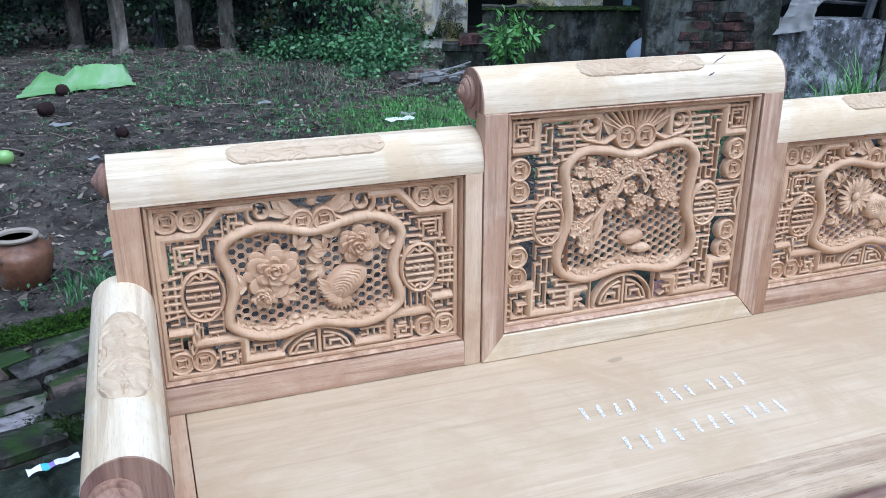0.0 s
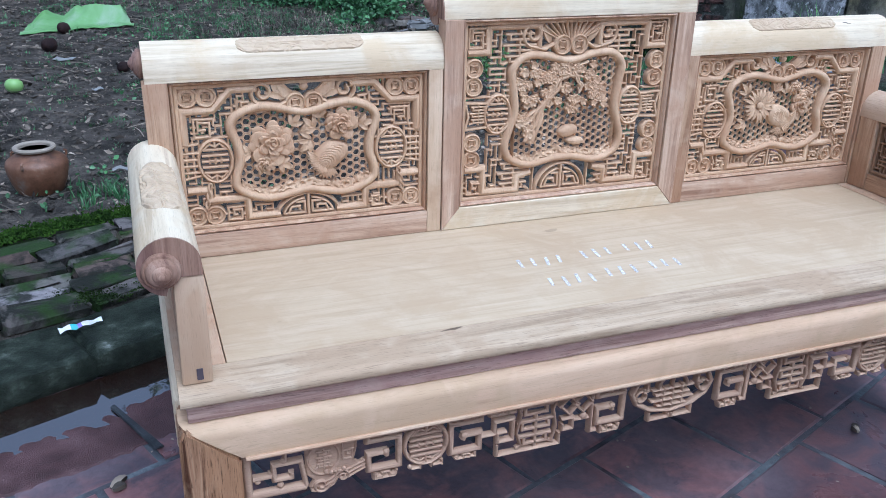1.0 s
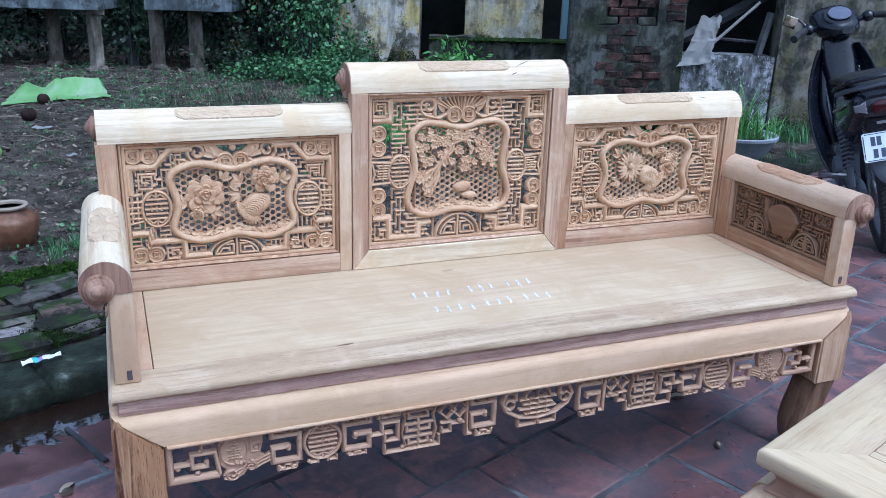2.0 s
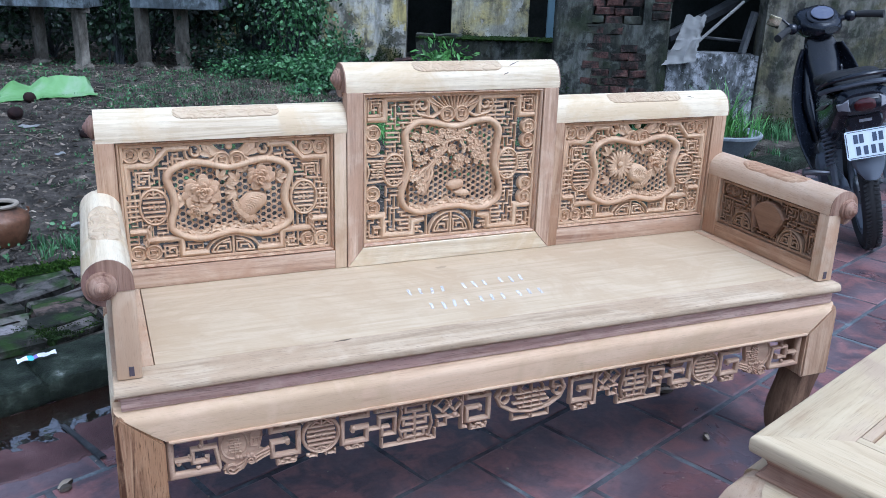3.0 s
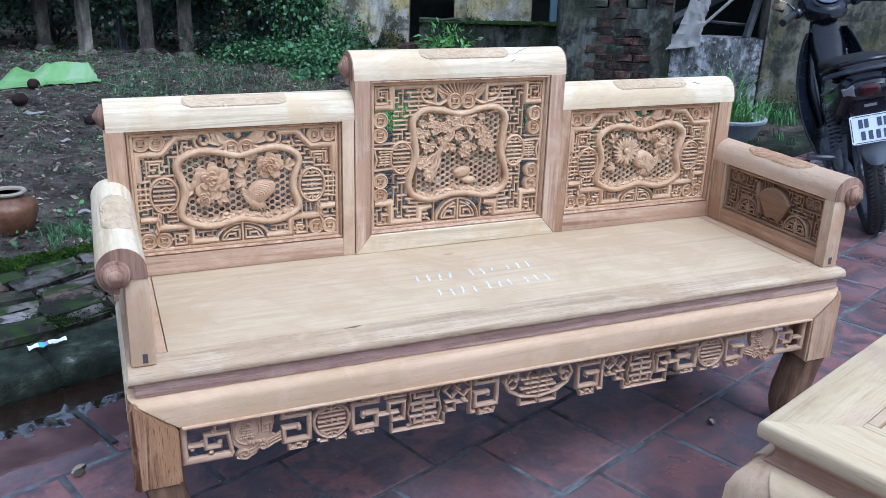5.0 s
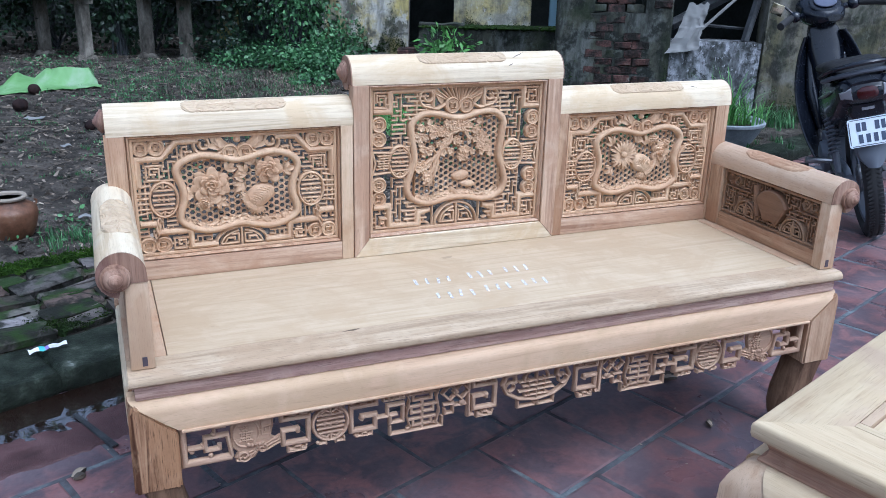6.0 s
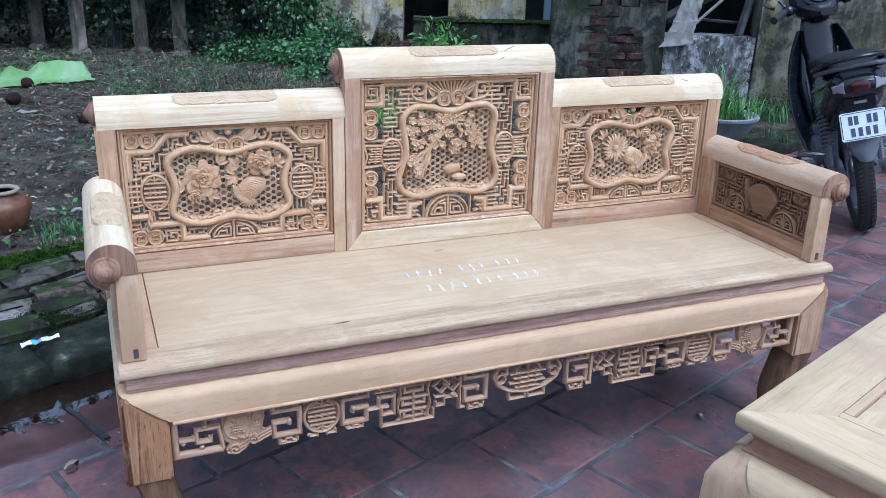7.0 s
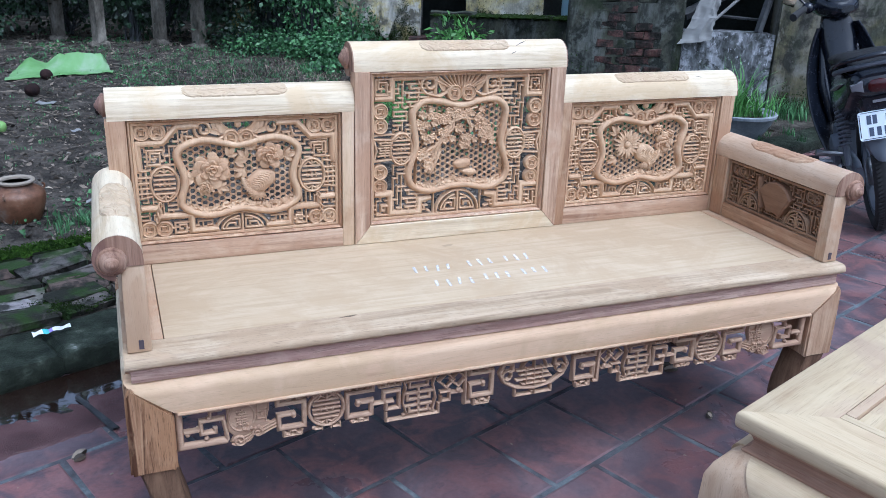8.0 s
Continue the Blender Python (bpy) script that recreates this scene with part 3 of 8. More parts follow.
def frill(bm, u, v, r, w, lift, lobes, turn, depth=0.006, wave=0.14):
    """One ruffled layer of a carved flower: a wavy dish whose rim stands proud."""
    n, rings = 8 * lobes, []
    for k, up in ((0.30, 0.15), (0.62, 0.42), (0.88, 0.95), (1.0, 0.80), (1.04, 0.30), (0.98, None)):
        ring = []
        for i in range(n):
            a = 2 * math.pi * i / n
            b = a * lobes + turn
            q = r * k * (1 + wave * (abs(math.cos(b / 2)) ** 0.55 - 0.75) * 2.2 * k)
            z = w - depth if up is None else w + lift * up * (1 + 0.34 * math.cos(b + 0.9))
            ring.append((u + q * math.cos(a + turn), v + q * math.sin(a + turn), z))
        rings.append(ring)
    loft(bm, rings)


def peony(bm, u, v, r, w, rnd):
    for ring, (k, n, lift) in enumerate(((1.0, 7, 0.005), (0.90, 5, 0.006), (0.70, 6, 0.006), (0.54, 5, 0.007), (0.40, 4, 0.007), (0.28, 3, 0.008), (0.16, 2, 0.008))):
        frill(bm, u + rnd.uniform(-0.10, 0.10) * r, v + rnd.uniform(-0.10, 0.10) * r, r * k * rnd.uniform(0.94, 1.06), w + 0.0016 * ring, lift, n, rnd.uniform(0, 6.28), 0.006, rnd.uniform(0.20, 0.34))
    blob(bm, (u, v, w + 0.013), (0.11 * r, 0.11 * r, 0.004), None, 8, 5)


def ribbed_dome(bm, u, v, a, b, turn, w0, lift, ribs, seed=0.0):
    """A smooth oval swelling cut with curved ribs."""
    ca, sa = math.cos(turn), math.sin(turn)
    rings = []
    for i in range(15):
        k = 1 - i / 14.6
        ring = []
        for j in range(48):
            t = 2 * math.pi * j / 48
            x, y = k * math.cos(t), k * math.sin(t)
            h = math.sqrt(max(0.0, 1 - k ** 2.4))
            d = math.hypot(x + 0.55, y + 0.2)
            z = w0 if i == 0 else w0 + lift * (0.35 + 0.65 * h) + (0.0013 * math.sin(ribs * d) * min(1.0, 3 * (1 - k)) if ribs else 0) + 0.0012 * noise.noise(Vector((x * 2.3, y * 2.3, seed)))
            q = 1 + 0.10 * noise.noise(Vector((math.cos(t) * 1.4, math.sin(t) * 1.4, seed + 4)))
            ring.append((u + q * (ca * x * a - sa * y * b), v + q * (sa * x * a + ca * y * b), z))
        rings.append(ring)
    loft(bm, rings)


def cord(bm, line, r, turns):
    """Two strands twisted round one another along a straight line."""
    (u0, v0), (u1, v1) = line
    d = Vector((u1 - u0, v1 - v0)).normalized()
    for ph in (0.0, math.pi):
        pts = []
        for k in range(25):
            t = k / 24
            o = r * math.sin(2 * math.pi * turns * t + ph)
            pts.append((u0 + (u1 - u0) * t - d.y * o, v0 + (v1 - v0) * t + d.x * o, W1 + 0.002 + r * 0.7 * math.cos(2 * math.pi * turns * t + ph)))
        rod(bm, pts, r * 0.75, 6)


def crags(bm, line, W, H, seed):
    """Low jagged rocks and waves along the foot of a picture, up against its frame."""
    n, k, rows = 110, 9, []
    for i in range(n + 1):
        u = W * 0.235 + W * 0.53 * i / n
        low = min((abs(p[0] - u), p[1]) for p in line if p[1] < H * 0.45)[1] + 0.004
        top = low + 0.014 + 0.012 * abs(noise.noise(Vector((u * 38, seed, 0)))) + 0.010 * abs(noise.noise(Vector((u * 95, seed, 4))))
        row = [(u, low, W0)]
        for j in range(k + 1):
            t = j / k
            p = Vector((u * 85, (low + (top - low) * t) * 120, seed))
            ridge = 1 - abs(noise.noise(p)) * 1.6
            row.append((u, low + (top - low) * t, -0.006 + 0.010 * ridge * (1 - 0.55 * t) + 0.003 * noise.noise(p * 2.3)))
        row.append((u, top, W0))
        rows.append(row)
    loft(bm, rows)


def bat_sign(bm, u, v, s, w0, w1, feathers=True):
    """A pair of joined coins under a fan of feathers or spread leaves, with a curled scroll to either side."""
    if feathers:
        for k in range(-6, 7):
            top = s * (0.86 - 0.009 * k * k)
            sweep(bm, [(u + k * s * 0.085, v + s * 0.20), (u + k * s * 0.15, v + s * 0.20 + 0.55 * (top - s * 0.2)), (u + k * s * 0.205, v + top)], round_prof(s * 0.105, w0 + 0.003, w1 - 0.001 + 0.0012 * (k % 2)))
    else:
        blob(bm, (u, v + s * 0.50, w0 + 0.010), (s * 0.16, s * 0.14, 0.010), None, 10, 7)
        for k in (-1, 1):
            petal(bm, u + k * s * 0.02, v + s * 0.50, w0 + 0.012, s * 0.34, s * 0.14, radians(70 if k > 0 else 110), 0.004)
            for q, (st, ln, wd) in enumerate(((150, 1.15, 0.34), (128, 0.95, 0.30), (164, 1.0, 0.22))):
                petal(bm, u + k * s * (0.30 + 0.16 * q), v + s * 0.16, w0 + 0.011 + 0.001 * q, s * ln * 0.72, s * wd, radians(180 - st if k > 0 else st), 0.005, 0.35, 0.5)
    for k in (-1, 1):
        coin(bm, u + k * s * 0.31, v - s * 0.02, s * 0.345, w0, w1 + 0.003)
        start = 250 if k < 0 else 290
        sweep(bm, [(u + k * s * 0.62, v + s * 0.02), (u + k * s * 0.95, v - s * 0.16)] + spiral(u + k * s * 1.40, v + s * 0.36, s * 0.40, 1.35, start, k), round_prof(s * 0.15, w0, w1 + 0.001))
        petal(bm, u + k * s * 0.72, v + s * 0.06, w0 + 0.010, s * 0.75, s * 0.26, radians(62 if k > 0 else 118), 0.005, 0.3, 0.4)
        petal(bm, u + k * s * 1.0, v - s * 0.10, w0 + 0.010, s * 0.8, s * 0.2, radians(-14 if k > 0 else 194), 0.004, 0.3, 0.4)


def maze(bm, W, H, pitch, free, seed, width=0.0044, w0=None, w1=None):
    """Dense orthogonal fretwork on a grid, wherever free(u, v) holds: every knot is tied to its neighbour, so nothing hangs loose."""
    rnd = random.Random(seed)
    nu, nv = int((W - 0.012) / pitch), int((H - 0.012) / pitch)
    pu, pv = (W - 0.010) / nu, (H - 0.010) / nv
    at = lambda i, j: (0.005 + i * pu, 0.005 + j * pv)
    low, high = W0 if w0 is None else w0, W1 - 0.003 if w1 is None else w1
    prof = [flat_prof(width * (1 - 0.07 * k), low + 0.0003 * k, high - 0.0004 * k, 0.0012) for k in range(4)]
    e = width / 2
    for j in range(nv + 1):
        for i in range(nu + 1):
            u, v = at(i, j)
            if not free(u, v):
                continue
            right = i < nu and free(*at(i + 1, j))
            up = j < nv and free(*at(i, j + 1))
            turn = (i // 2 + j // 2) % 2 == 0
            go_r = right and (turn if rnd.random() < 0.72 else not turn)
            if right and (go_r or not up):
                sweep(bm, [(u - e * 0.9, v), (at(i + 1, j)[0] + e * 0.8, v)], prof[i % 2])
            if up and (not go_r or not right or rnd.random() < 0.12):
                sweep(bm, [(u, v - e * 0.85), (u, at(i, j + 1)[1] + e * 0.75)], prof[2 + j % 2])


def placed(bm, m):
    bmesh.ops.transform(bm, matrix=m, verts=bm.verts)
    return bm


def panel_matrix(u0, v0, y):
    """Panel facing the front of the bench."""
    return Matrix(((1, 0, 0, u0), (0, 0, -1, y), (0, 1, 0, v0), (0, 0, 0, 1)))


W0, W1 = -0.017, 0.0


FINE = {"daisy_relief", "ruffled_tuft", "fret_ground", "fretwork", "leaf_relief", "blossom_relief", "rock_relief", "wing_sign", "fret_meander"}


def carve(name, parent, mat, m, draw, label=""):
    bm = bmesh.new()
    draw(bm)
    ob = part(name, placed(bm, m), mat, parent, label)
    return tagged(ob, kind="stuff") if name in FINE else ob


def side_panel_carving(bench, u0, v0, y, W, H, mirrored):
    """A low openwork back panel: frets, coins and longevity signs round a honeycomb with flowers and a rounded relief."""
    m = panel_matrix(u0, v0, y)
    base = carve("carved_panel", bench, CARVED, m, lambda b: border(b, W, H), "openwork carved timber panel with a honeycomb middle")
    cu, cv = W / 2, H * 0.50
    line = medallion_line(W, H, LOW_SCALLOP)
    carve("medallion_frame", base, CARVED, m, lambda b: sweep(b, line, round_prof(0.0200, W0, W1 + 0.008, 8), True))
    carve("honeycomb", base, CARVED, m, lambda b: hex_lattice(b, line, 0.0098, 0.0025, W0, W1 - 0.009))
    wide = medallion_line(W, H, LOW_SCALLOP, 0.007)
    ring_u, ring_v, ring_a, ring_b = 0.072, H * 0.476, 0.0345, 0.0455

    def free(u, v):
        q = min(u, W - u)
        if inside(wide, u, v) or ((q - ring_u) / ring_a) ** 2 + ((v - ring_v) / ring_b) ** 2 < 1:
            return False
        return not (q < 0.082 and (v > H - 0.050 or v < 0.050) or (abs(u - cu) < 0.070 and v < 0.056) or (abs(u - cu) < 0.125 and v > H - 0.080))
    carve("fret_ground", base, CARVED, m, lambda b: maze(b, W, H, 0.0118, free, 6 if mirrored else 4))
    for uu, vv in ((0.0255, H - 0.0265), (W - 0.0625, H - 0.0265), (0.0255, 0.0275), (W - 0.0625, 0.0275)):
        carve("coin", base, CARVED, m, lambda b: coin(b, uu, vv, 0.0218, W0, W1))
        carve("coin", base, CARVED, m, lambda b: coin(b, uu + 0.037, vv, 0.0218, W0, W1 + 0.001))
    for uu in (ring_u, W - ring_u):
        carve("longevity_ring", base, CARVED, m, lambda b: shou_ring(b, uu, ring_v, ring_a, ring_b, W0, W1))
    carve("half_fan", base, CARVED, m, lambda b: half_fan(b, cu, 0.008, 0.069, 0.050, W0, W1))
    carve("wing_sign", base, CARVED, m, lambda b: bat_sign(b, cu, H - 0.047, 0.062, W0, W1 + 0.002, False))
    for flip in (False, True):
        k = lambda x, y: (W - x if flip else x, y)

        big = round_prof(0.0175, W0, W1 + 0.003)
        for way in ([k(0.014, H * 0.60), k(0.014, H - 0.055), k(0.074, H - 0.055), k(0.111, H - 0.015), k(0.165, H - 0.015)], [k(0.010, 0.084), k(0.053, 0.084), k(0.053, 0.060), k(0.133, 0.060), k(0.133, 0.016), k(0.200, 0.016)]):
            carve("stepped_band", base, CARVED, m, lambda b: sweep(b, way, big))
        carve("twisted_cord", base, CARVED, m, lambda b: cord(b, (k(0.058, ring_v - ring_b), k(0.046, 0.046)), 0.0035, 1.5))

        def frets(b):
            for txt, x, y, sx, sy in ((FRET_KEY, 0.034, H * 0.645, 0.0078, 0.0075), (FRET_HOOK, 0.122, H - 0.062, 0.0062, 0.0066), (FRET_HOOK, 0.090, 0.014, 0.0070, 0.0072)):
                o = k(x, y)
                strokes(b, grid_lines(txt, o[0], o[1], sx, sy, flip), 0.0046, W0, W1)
            for i in range(6):
                y = H * 0.36 + i * H * 0.045
                sweep(b, [k(0.004, y), k(0.040, y + (0.006 if i in (0, 5) else 0))], flat_prof(0.0048, W0, W1))
            for x in (0.014, 0.028):
                sweep(b, [k(x, H * 0.36), k(x, H * 0.585)], flat_prof(0.0046, W0, W1 - 0.001))
        carve("fretwork", base, CARVED, m, frets)
    rnd = random.Random(5 if mirrored else 3)

    def leaves(b, spots, size):
        for u, v, turn in spots:
            for d, k in ((-0.75, 0.8), (0.0, 1.0), (0.75, 0.8)):
                petal(b, cu + u, cv + v, -0.005, size * k, size * 0.42 * k, turn + d, 0.005, 0.35, 0.5)

    if mirrored:
        def daisy(b):
            for i in range(20):
                a = 2 * math.pi * i / 20 + rnd.uniform(-0.06, 0.06)
                petal(b, cu - 0.058 + 0.006 * math.cos(a), cv + 0.024 + 0.006 * math.sin(a), -0.001, rnd.uniform(0.034, 0.044), 0.0095, a, 0.006, 0.2)
            blob(b, (cu - 0.058, cv + 0.024, 0.006), (0.010, 0.010, 0.005), None, 10, 7)
        carve("daisy_relief", base, CARVED, m, daisy, "carved many-petalled flower")
        blooms = ((0.080, 0.024, 0.030), (0.052, 0.062, 0.017), (0.098, 0.046, 0.014))
        spots = ((-0.095, 0.055, 2.2), (-0.010, 0.058, 1.2), (0.060, -0.006, -0.6), (-0.090, -0.020, 3.6), (0.030, 0.050, 1.9))
        dome = (0.016, -0.012)
    else:
        blooms = ((-0.071, 0.021, 0.043), (0.076, 0.052, 0.034), (-0.090, -0.024, 0.020))
        spots = ((-0.030, 0.058, 0.9), (-0.010, 0.040, 0.2), (0.020, 0.050, 2.4), (0.118, 0.050, 0.2), (-0.060, -0.022, -0.4), (-0.118, 0.000, 2.9), (0.036, 0.072, 2.0), (0.010, 0.020, 3.9))
        dome = (0.052, -0.016)
    for u, v, r in blooms:
        carve("peony", base, CARVED, m, lambda b: peony(b, cu + u, cv + v, r, -0.004, rnd), "carved ruffled peony flower")
    carve("leaf_relief", base, CARVED, m, lambda b: leaves(b, spots, 0.032), "carved pointed leaves")
    g = -1 if mirrored else 1

    def tuft(b):
        for i in range(9):
            petal(b, cu + dome[0] - g * 0.026 + 0.002 * i * g, cv + dome[1] - 0.004 - 0.0022 * i, 0.001, 0.030 - 0.001 * i, 0.0085, (2.5 if g > 0 else 0.64) + g * 0.21 * i, 0.006, 0.3, 0.6)
        for i in range(7):
            petal(b, cu + dome[0] - g * 0.008, cv + dome[1] - 0.018, -0.002, 0.034, 0.0080, 3.9 + 0.26 * i, 0.005, 0.3, 0.6)
    carve("ruffled_tuft", base, CARVED, m, tuft, "carved tuft of curved blades")
    carve("rounded_relief", base, CARVED, m, lambda b: ribbed_dome(b, cu + dome[0], cv + dome[1], 0.043, 0.030, 0.55 * g, W0 + 0.004, 0.021, 42.0), "rounded carved relief with curved ribs")
    carve("rock_relief", base, CARVED, m, lambda b: crags(b, line, W, H, 3.0 if mirrored else 8.0), "carved jagged rocks")


def border(bm, W, H):
    """The panel's own thin frame."""
    h = 0.004
    sweep(bm, [(h, h), (W - h, h), (W - h, H - h), (h, H - h)], flat_prof(2 * h, W0 - 0.004, W1 + 0.001), True)


def centre_panel_carving(bench, u0, v0, y, W, H):
    m = panel_matrix(u0, v0, y)
    base = carve("carved_panel", bench, CARVED, m, lambda b: border(b, W, H), "tall openwork carved timber panel with a honeycomb middle")
    cu, cv = W / 2, H * 0.50
    line = medallion_line(W, H, TALL_SCALLOP, 0.0, 0.214)
    carve("medallion_frame", base, CARVED, m, lambda b: sweep(b, line, round_prof(0.0200, W0, W1 + 0.008, 8), True))
    carve("honeycomb", base, CARVED, m, lambda b: hex_lattice(b, line, 0.0098, 0.0025, W0, W1 - 0.009))
    wide = medallion_line(W, H, TALL_SCALLOP, 0.007, 0.214)

    def free(u, v):
        q = min(u, W - u)
        if inside(wide, u, v) or ((q - 0.088) / 0.032) ** 2 + ((v - H * 0.492) / 0.045) ** 2 < 1:
            return False
        if q < 0.056 and (abs(v - H * 0.285) < 0.042 or abs(v - H * 0.70) < 0.044 or abs(v - H * 0.492) < 0.040):
            return False
        if (abs(u - cu) < 0.070 and v < 0.072) or (abs(u - cu) < 0.125 and v > H - 0.095) or (0.096 < q < 0.182 and (v > H - 0.098 or v < 0.090)):
            return False
        return True
    carve("fret_ground", base, CARVED, m, lambda b: maze(b, W, H, 0.0122, free, 9))
    for uu in (0.088, W - 0.088):
        carve("longevity_ring", base, CARVED, m, lambda b: shou_ring(b, uu, H * 0.492, 0.0315, 0.0445, W0, W1))
    carve("half_fan", base, CARVED, m, lambda b: half_fan(b, cu, 0.008, 0.066, 0.064, W0, W1))
    carve("wing_sign", base, CARVED, m, lambda b: bat_sign(b, cu, H - 0.056, 0.068, W0, W1 + 0.002))
    for flip in (False, True):
        k = lambda x, y: (W - x if flip else x, y)
        for vv in (H * 0.238, H * 0.652):
            uu = k(0.0265, 0)[0]
            carve("coin", base, CARVED, m, lambda b: coin(b, uu, vv, 0.0225, W0, W1))
            carve("coin", base, CARVED, m, lambda b: coin(b, uu, vv + 0.041, 0.0225, W0, W1 + 0.001))

        def frets(b):
            for x, y, sx, sy in ((0.100, H - 0.100, 0.0118, 0.0088), (0.100, 0.012, 0.0118, 0.0088)):
                o = k(x, y)
                strokes(b, grid_lines(SHOU, o[0], o[1], sx, sy, flip), 0.0052, W0, W1)
            for txt, x, y, sx, sy in ((FRET_KEY, 0.012, H - 0.058, 0.0083, 0.0086), (FRET_HOOK, 0.016, 0.014, 0.009, 0.0086)):
                o = k(x, y)
                strokes(b, grid_lines(txt, o[0], o[1], sx, sy, flip), 0.0046, W0, W1)
            sweep(b, [k(0.008, H * 0.415), k(0.016, H * 0.49), k(0.008, H * 0.565)], flat_prof(0.0055, W0, W1))
            sweep(b, [k(0.008, H * 0.415), k(0.070, H * 0.425)], flat_prof(0.0055, W0, W1))
            sweep(b, [k(0.008, H * 0.565), k(0.070, H * 0.555)], flat_prof(0.0055, W0, W1))
            o = k(0.022, H * 0.44)
            strokes(b, grid_lines(SHOU, o[0], o[1], 0.0062, 0.0052, flip), 0.0042, W0, W1)
        carve("fretwork", base, CARVED, m, frets)

        for way, wide in (([k(0.010, H - 0.068), k(0.060, H - 0.068), k(0.060, H - 0.010)], 0.018), ([k(0.010, 0.074), k(0.056, 0.074), k(0.056, 0.016), k(0.146, 0.016), k(0.146, 0.050), k(0.180, 0.056)], 0.018), ([k(0.060, H - 0.014), k(0.185, H - 0.014), k(0.185, H - 0.060)], 0.014)):
            carve("stepped_band", base, CARVED, m, lambda b: sweep(b, way, round_prof(wide, W0, W1 + 0.003)))
    rnd = random.Random(11)

    def trunk(b):
        knots = [(-0.092, -0.075), (-0.080, -0.040), (-0.070, 0.002), (-0.040, 0.040), (-0.018, 0.078), (0.012, 0.084), (0.036, 0.058), (0.030, 0.030)]
        way = []
        for (p0, p1), (q0, q1) in zip(knots, knots[1:]):
            way += [(cu + p0 + (q0 - p0) * t, cv + p1 + (q1 - p1) * t) for t in (0, 0.25, 0.5, 0.75)]
        for _ in range(3):
            way = [way[0]] + [((a[0] + 2 * c[0] + d[0]) / 4, (a[1] + 2 * c[1] + d[1]) / 4) for a, c, d in zip(way, way[1:], way[2:])] + [way[-1]]
        for off in (-0.009, -0.004, 0.001, 0.005, 0.010):
            rod(b, [(p[0] + off * (1 - i / 30) + 0.0040 * math.sin(i * 0.9 + off * 900), p[1] + 0.003 * math.cos(i * 1.1 + off * 700), 0.0005 + 0.003 * math.sin(i * 0.7 + off * 500)) for i, p in enumerate(way)], [0.0050 * (1 - 0.55 * i / len(way)) for i in range(len(way))], 6)
        for p, q in ((way[9], (cu - 0.105, cv + 0.030)), (way[11], (cu - 0.030, cv + 0.012)), (way[14], (cu - 0.085, cv + 0.078)), (way[20], (cu + 0.075, cv + 0.045)), (way[8], (cu - 0.110, cv - 0.022)), (way[18], (cu + 0.050, cv + 0.108))):
            sweep(b, [p, ((p[0] + q[0]) / 2 + 0.004, (p[1] + q[1]) / 2 + 0.008), q], round_prof(0.008, -0.010, 0.005))
    carve("trunk_relief", base, CARVED, m, trunk, "carved gnarled tree trunk")

    def blossoms(b):
        for gu, gv, n in ((-0.110, 0.060, 7), (-0.054, 0.074, 7), (-0.110, 0.024, 4), (-0.020, 0.100, 7), (0.020, 0.098, 5), (-0.110, -0.020, 6), (0.067, 0.046, 8), (0.090, 0.024, 5), (0.018, 0.006, 8), (-0.040, 0.030, 5), (0.060, 0.080, 4), (-0.085, 0.090, 4), (-0.010, 0.052, 3), (-0.096, -0.045, 3)):
            for i in range(int(1.7 * n)):
                pu, pv, pr = cu + gu + rnd.gauss(0, 0.011), cv + gv + rnd.gauss(0, 0.009), rnd.uniform(0.0075, 0.0098)
                if inside(line, pu, pv):
                    frill(b, pu, pv, pr, -0.001 + rnd.uniform(0, 0.005), 0.0032, 5, rnd.uniform(0, 6.28), 0.008, 0.24)
    carve("blossom_relief", base, CARVED, m, blossoms, "carved small round blossoms")
    for du, dv, a, b_, turn in ((0.012, -0.056, 0.028, 0.015, 0.10), (0.034, -0.082, 0.026, 0.010, -0.1)):
        carve("rounded_relief", base, CARVED, m, lambda b: ribbed_dome(b, cu + du, cv + dv, a, b_, turn, W0 + 0.004, 0.015, 0.0, a * 90), "smooth rounded carved relief")
    carve("rock_relief", base, CARVED, m, lambda b: crags(b, line, W, H, 5.0), "carved jagged rocks")


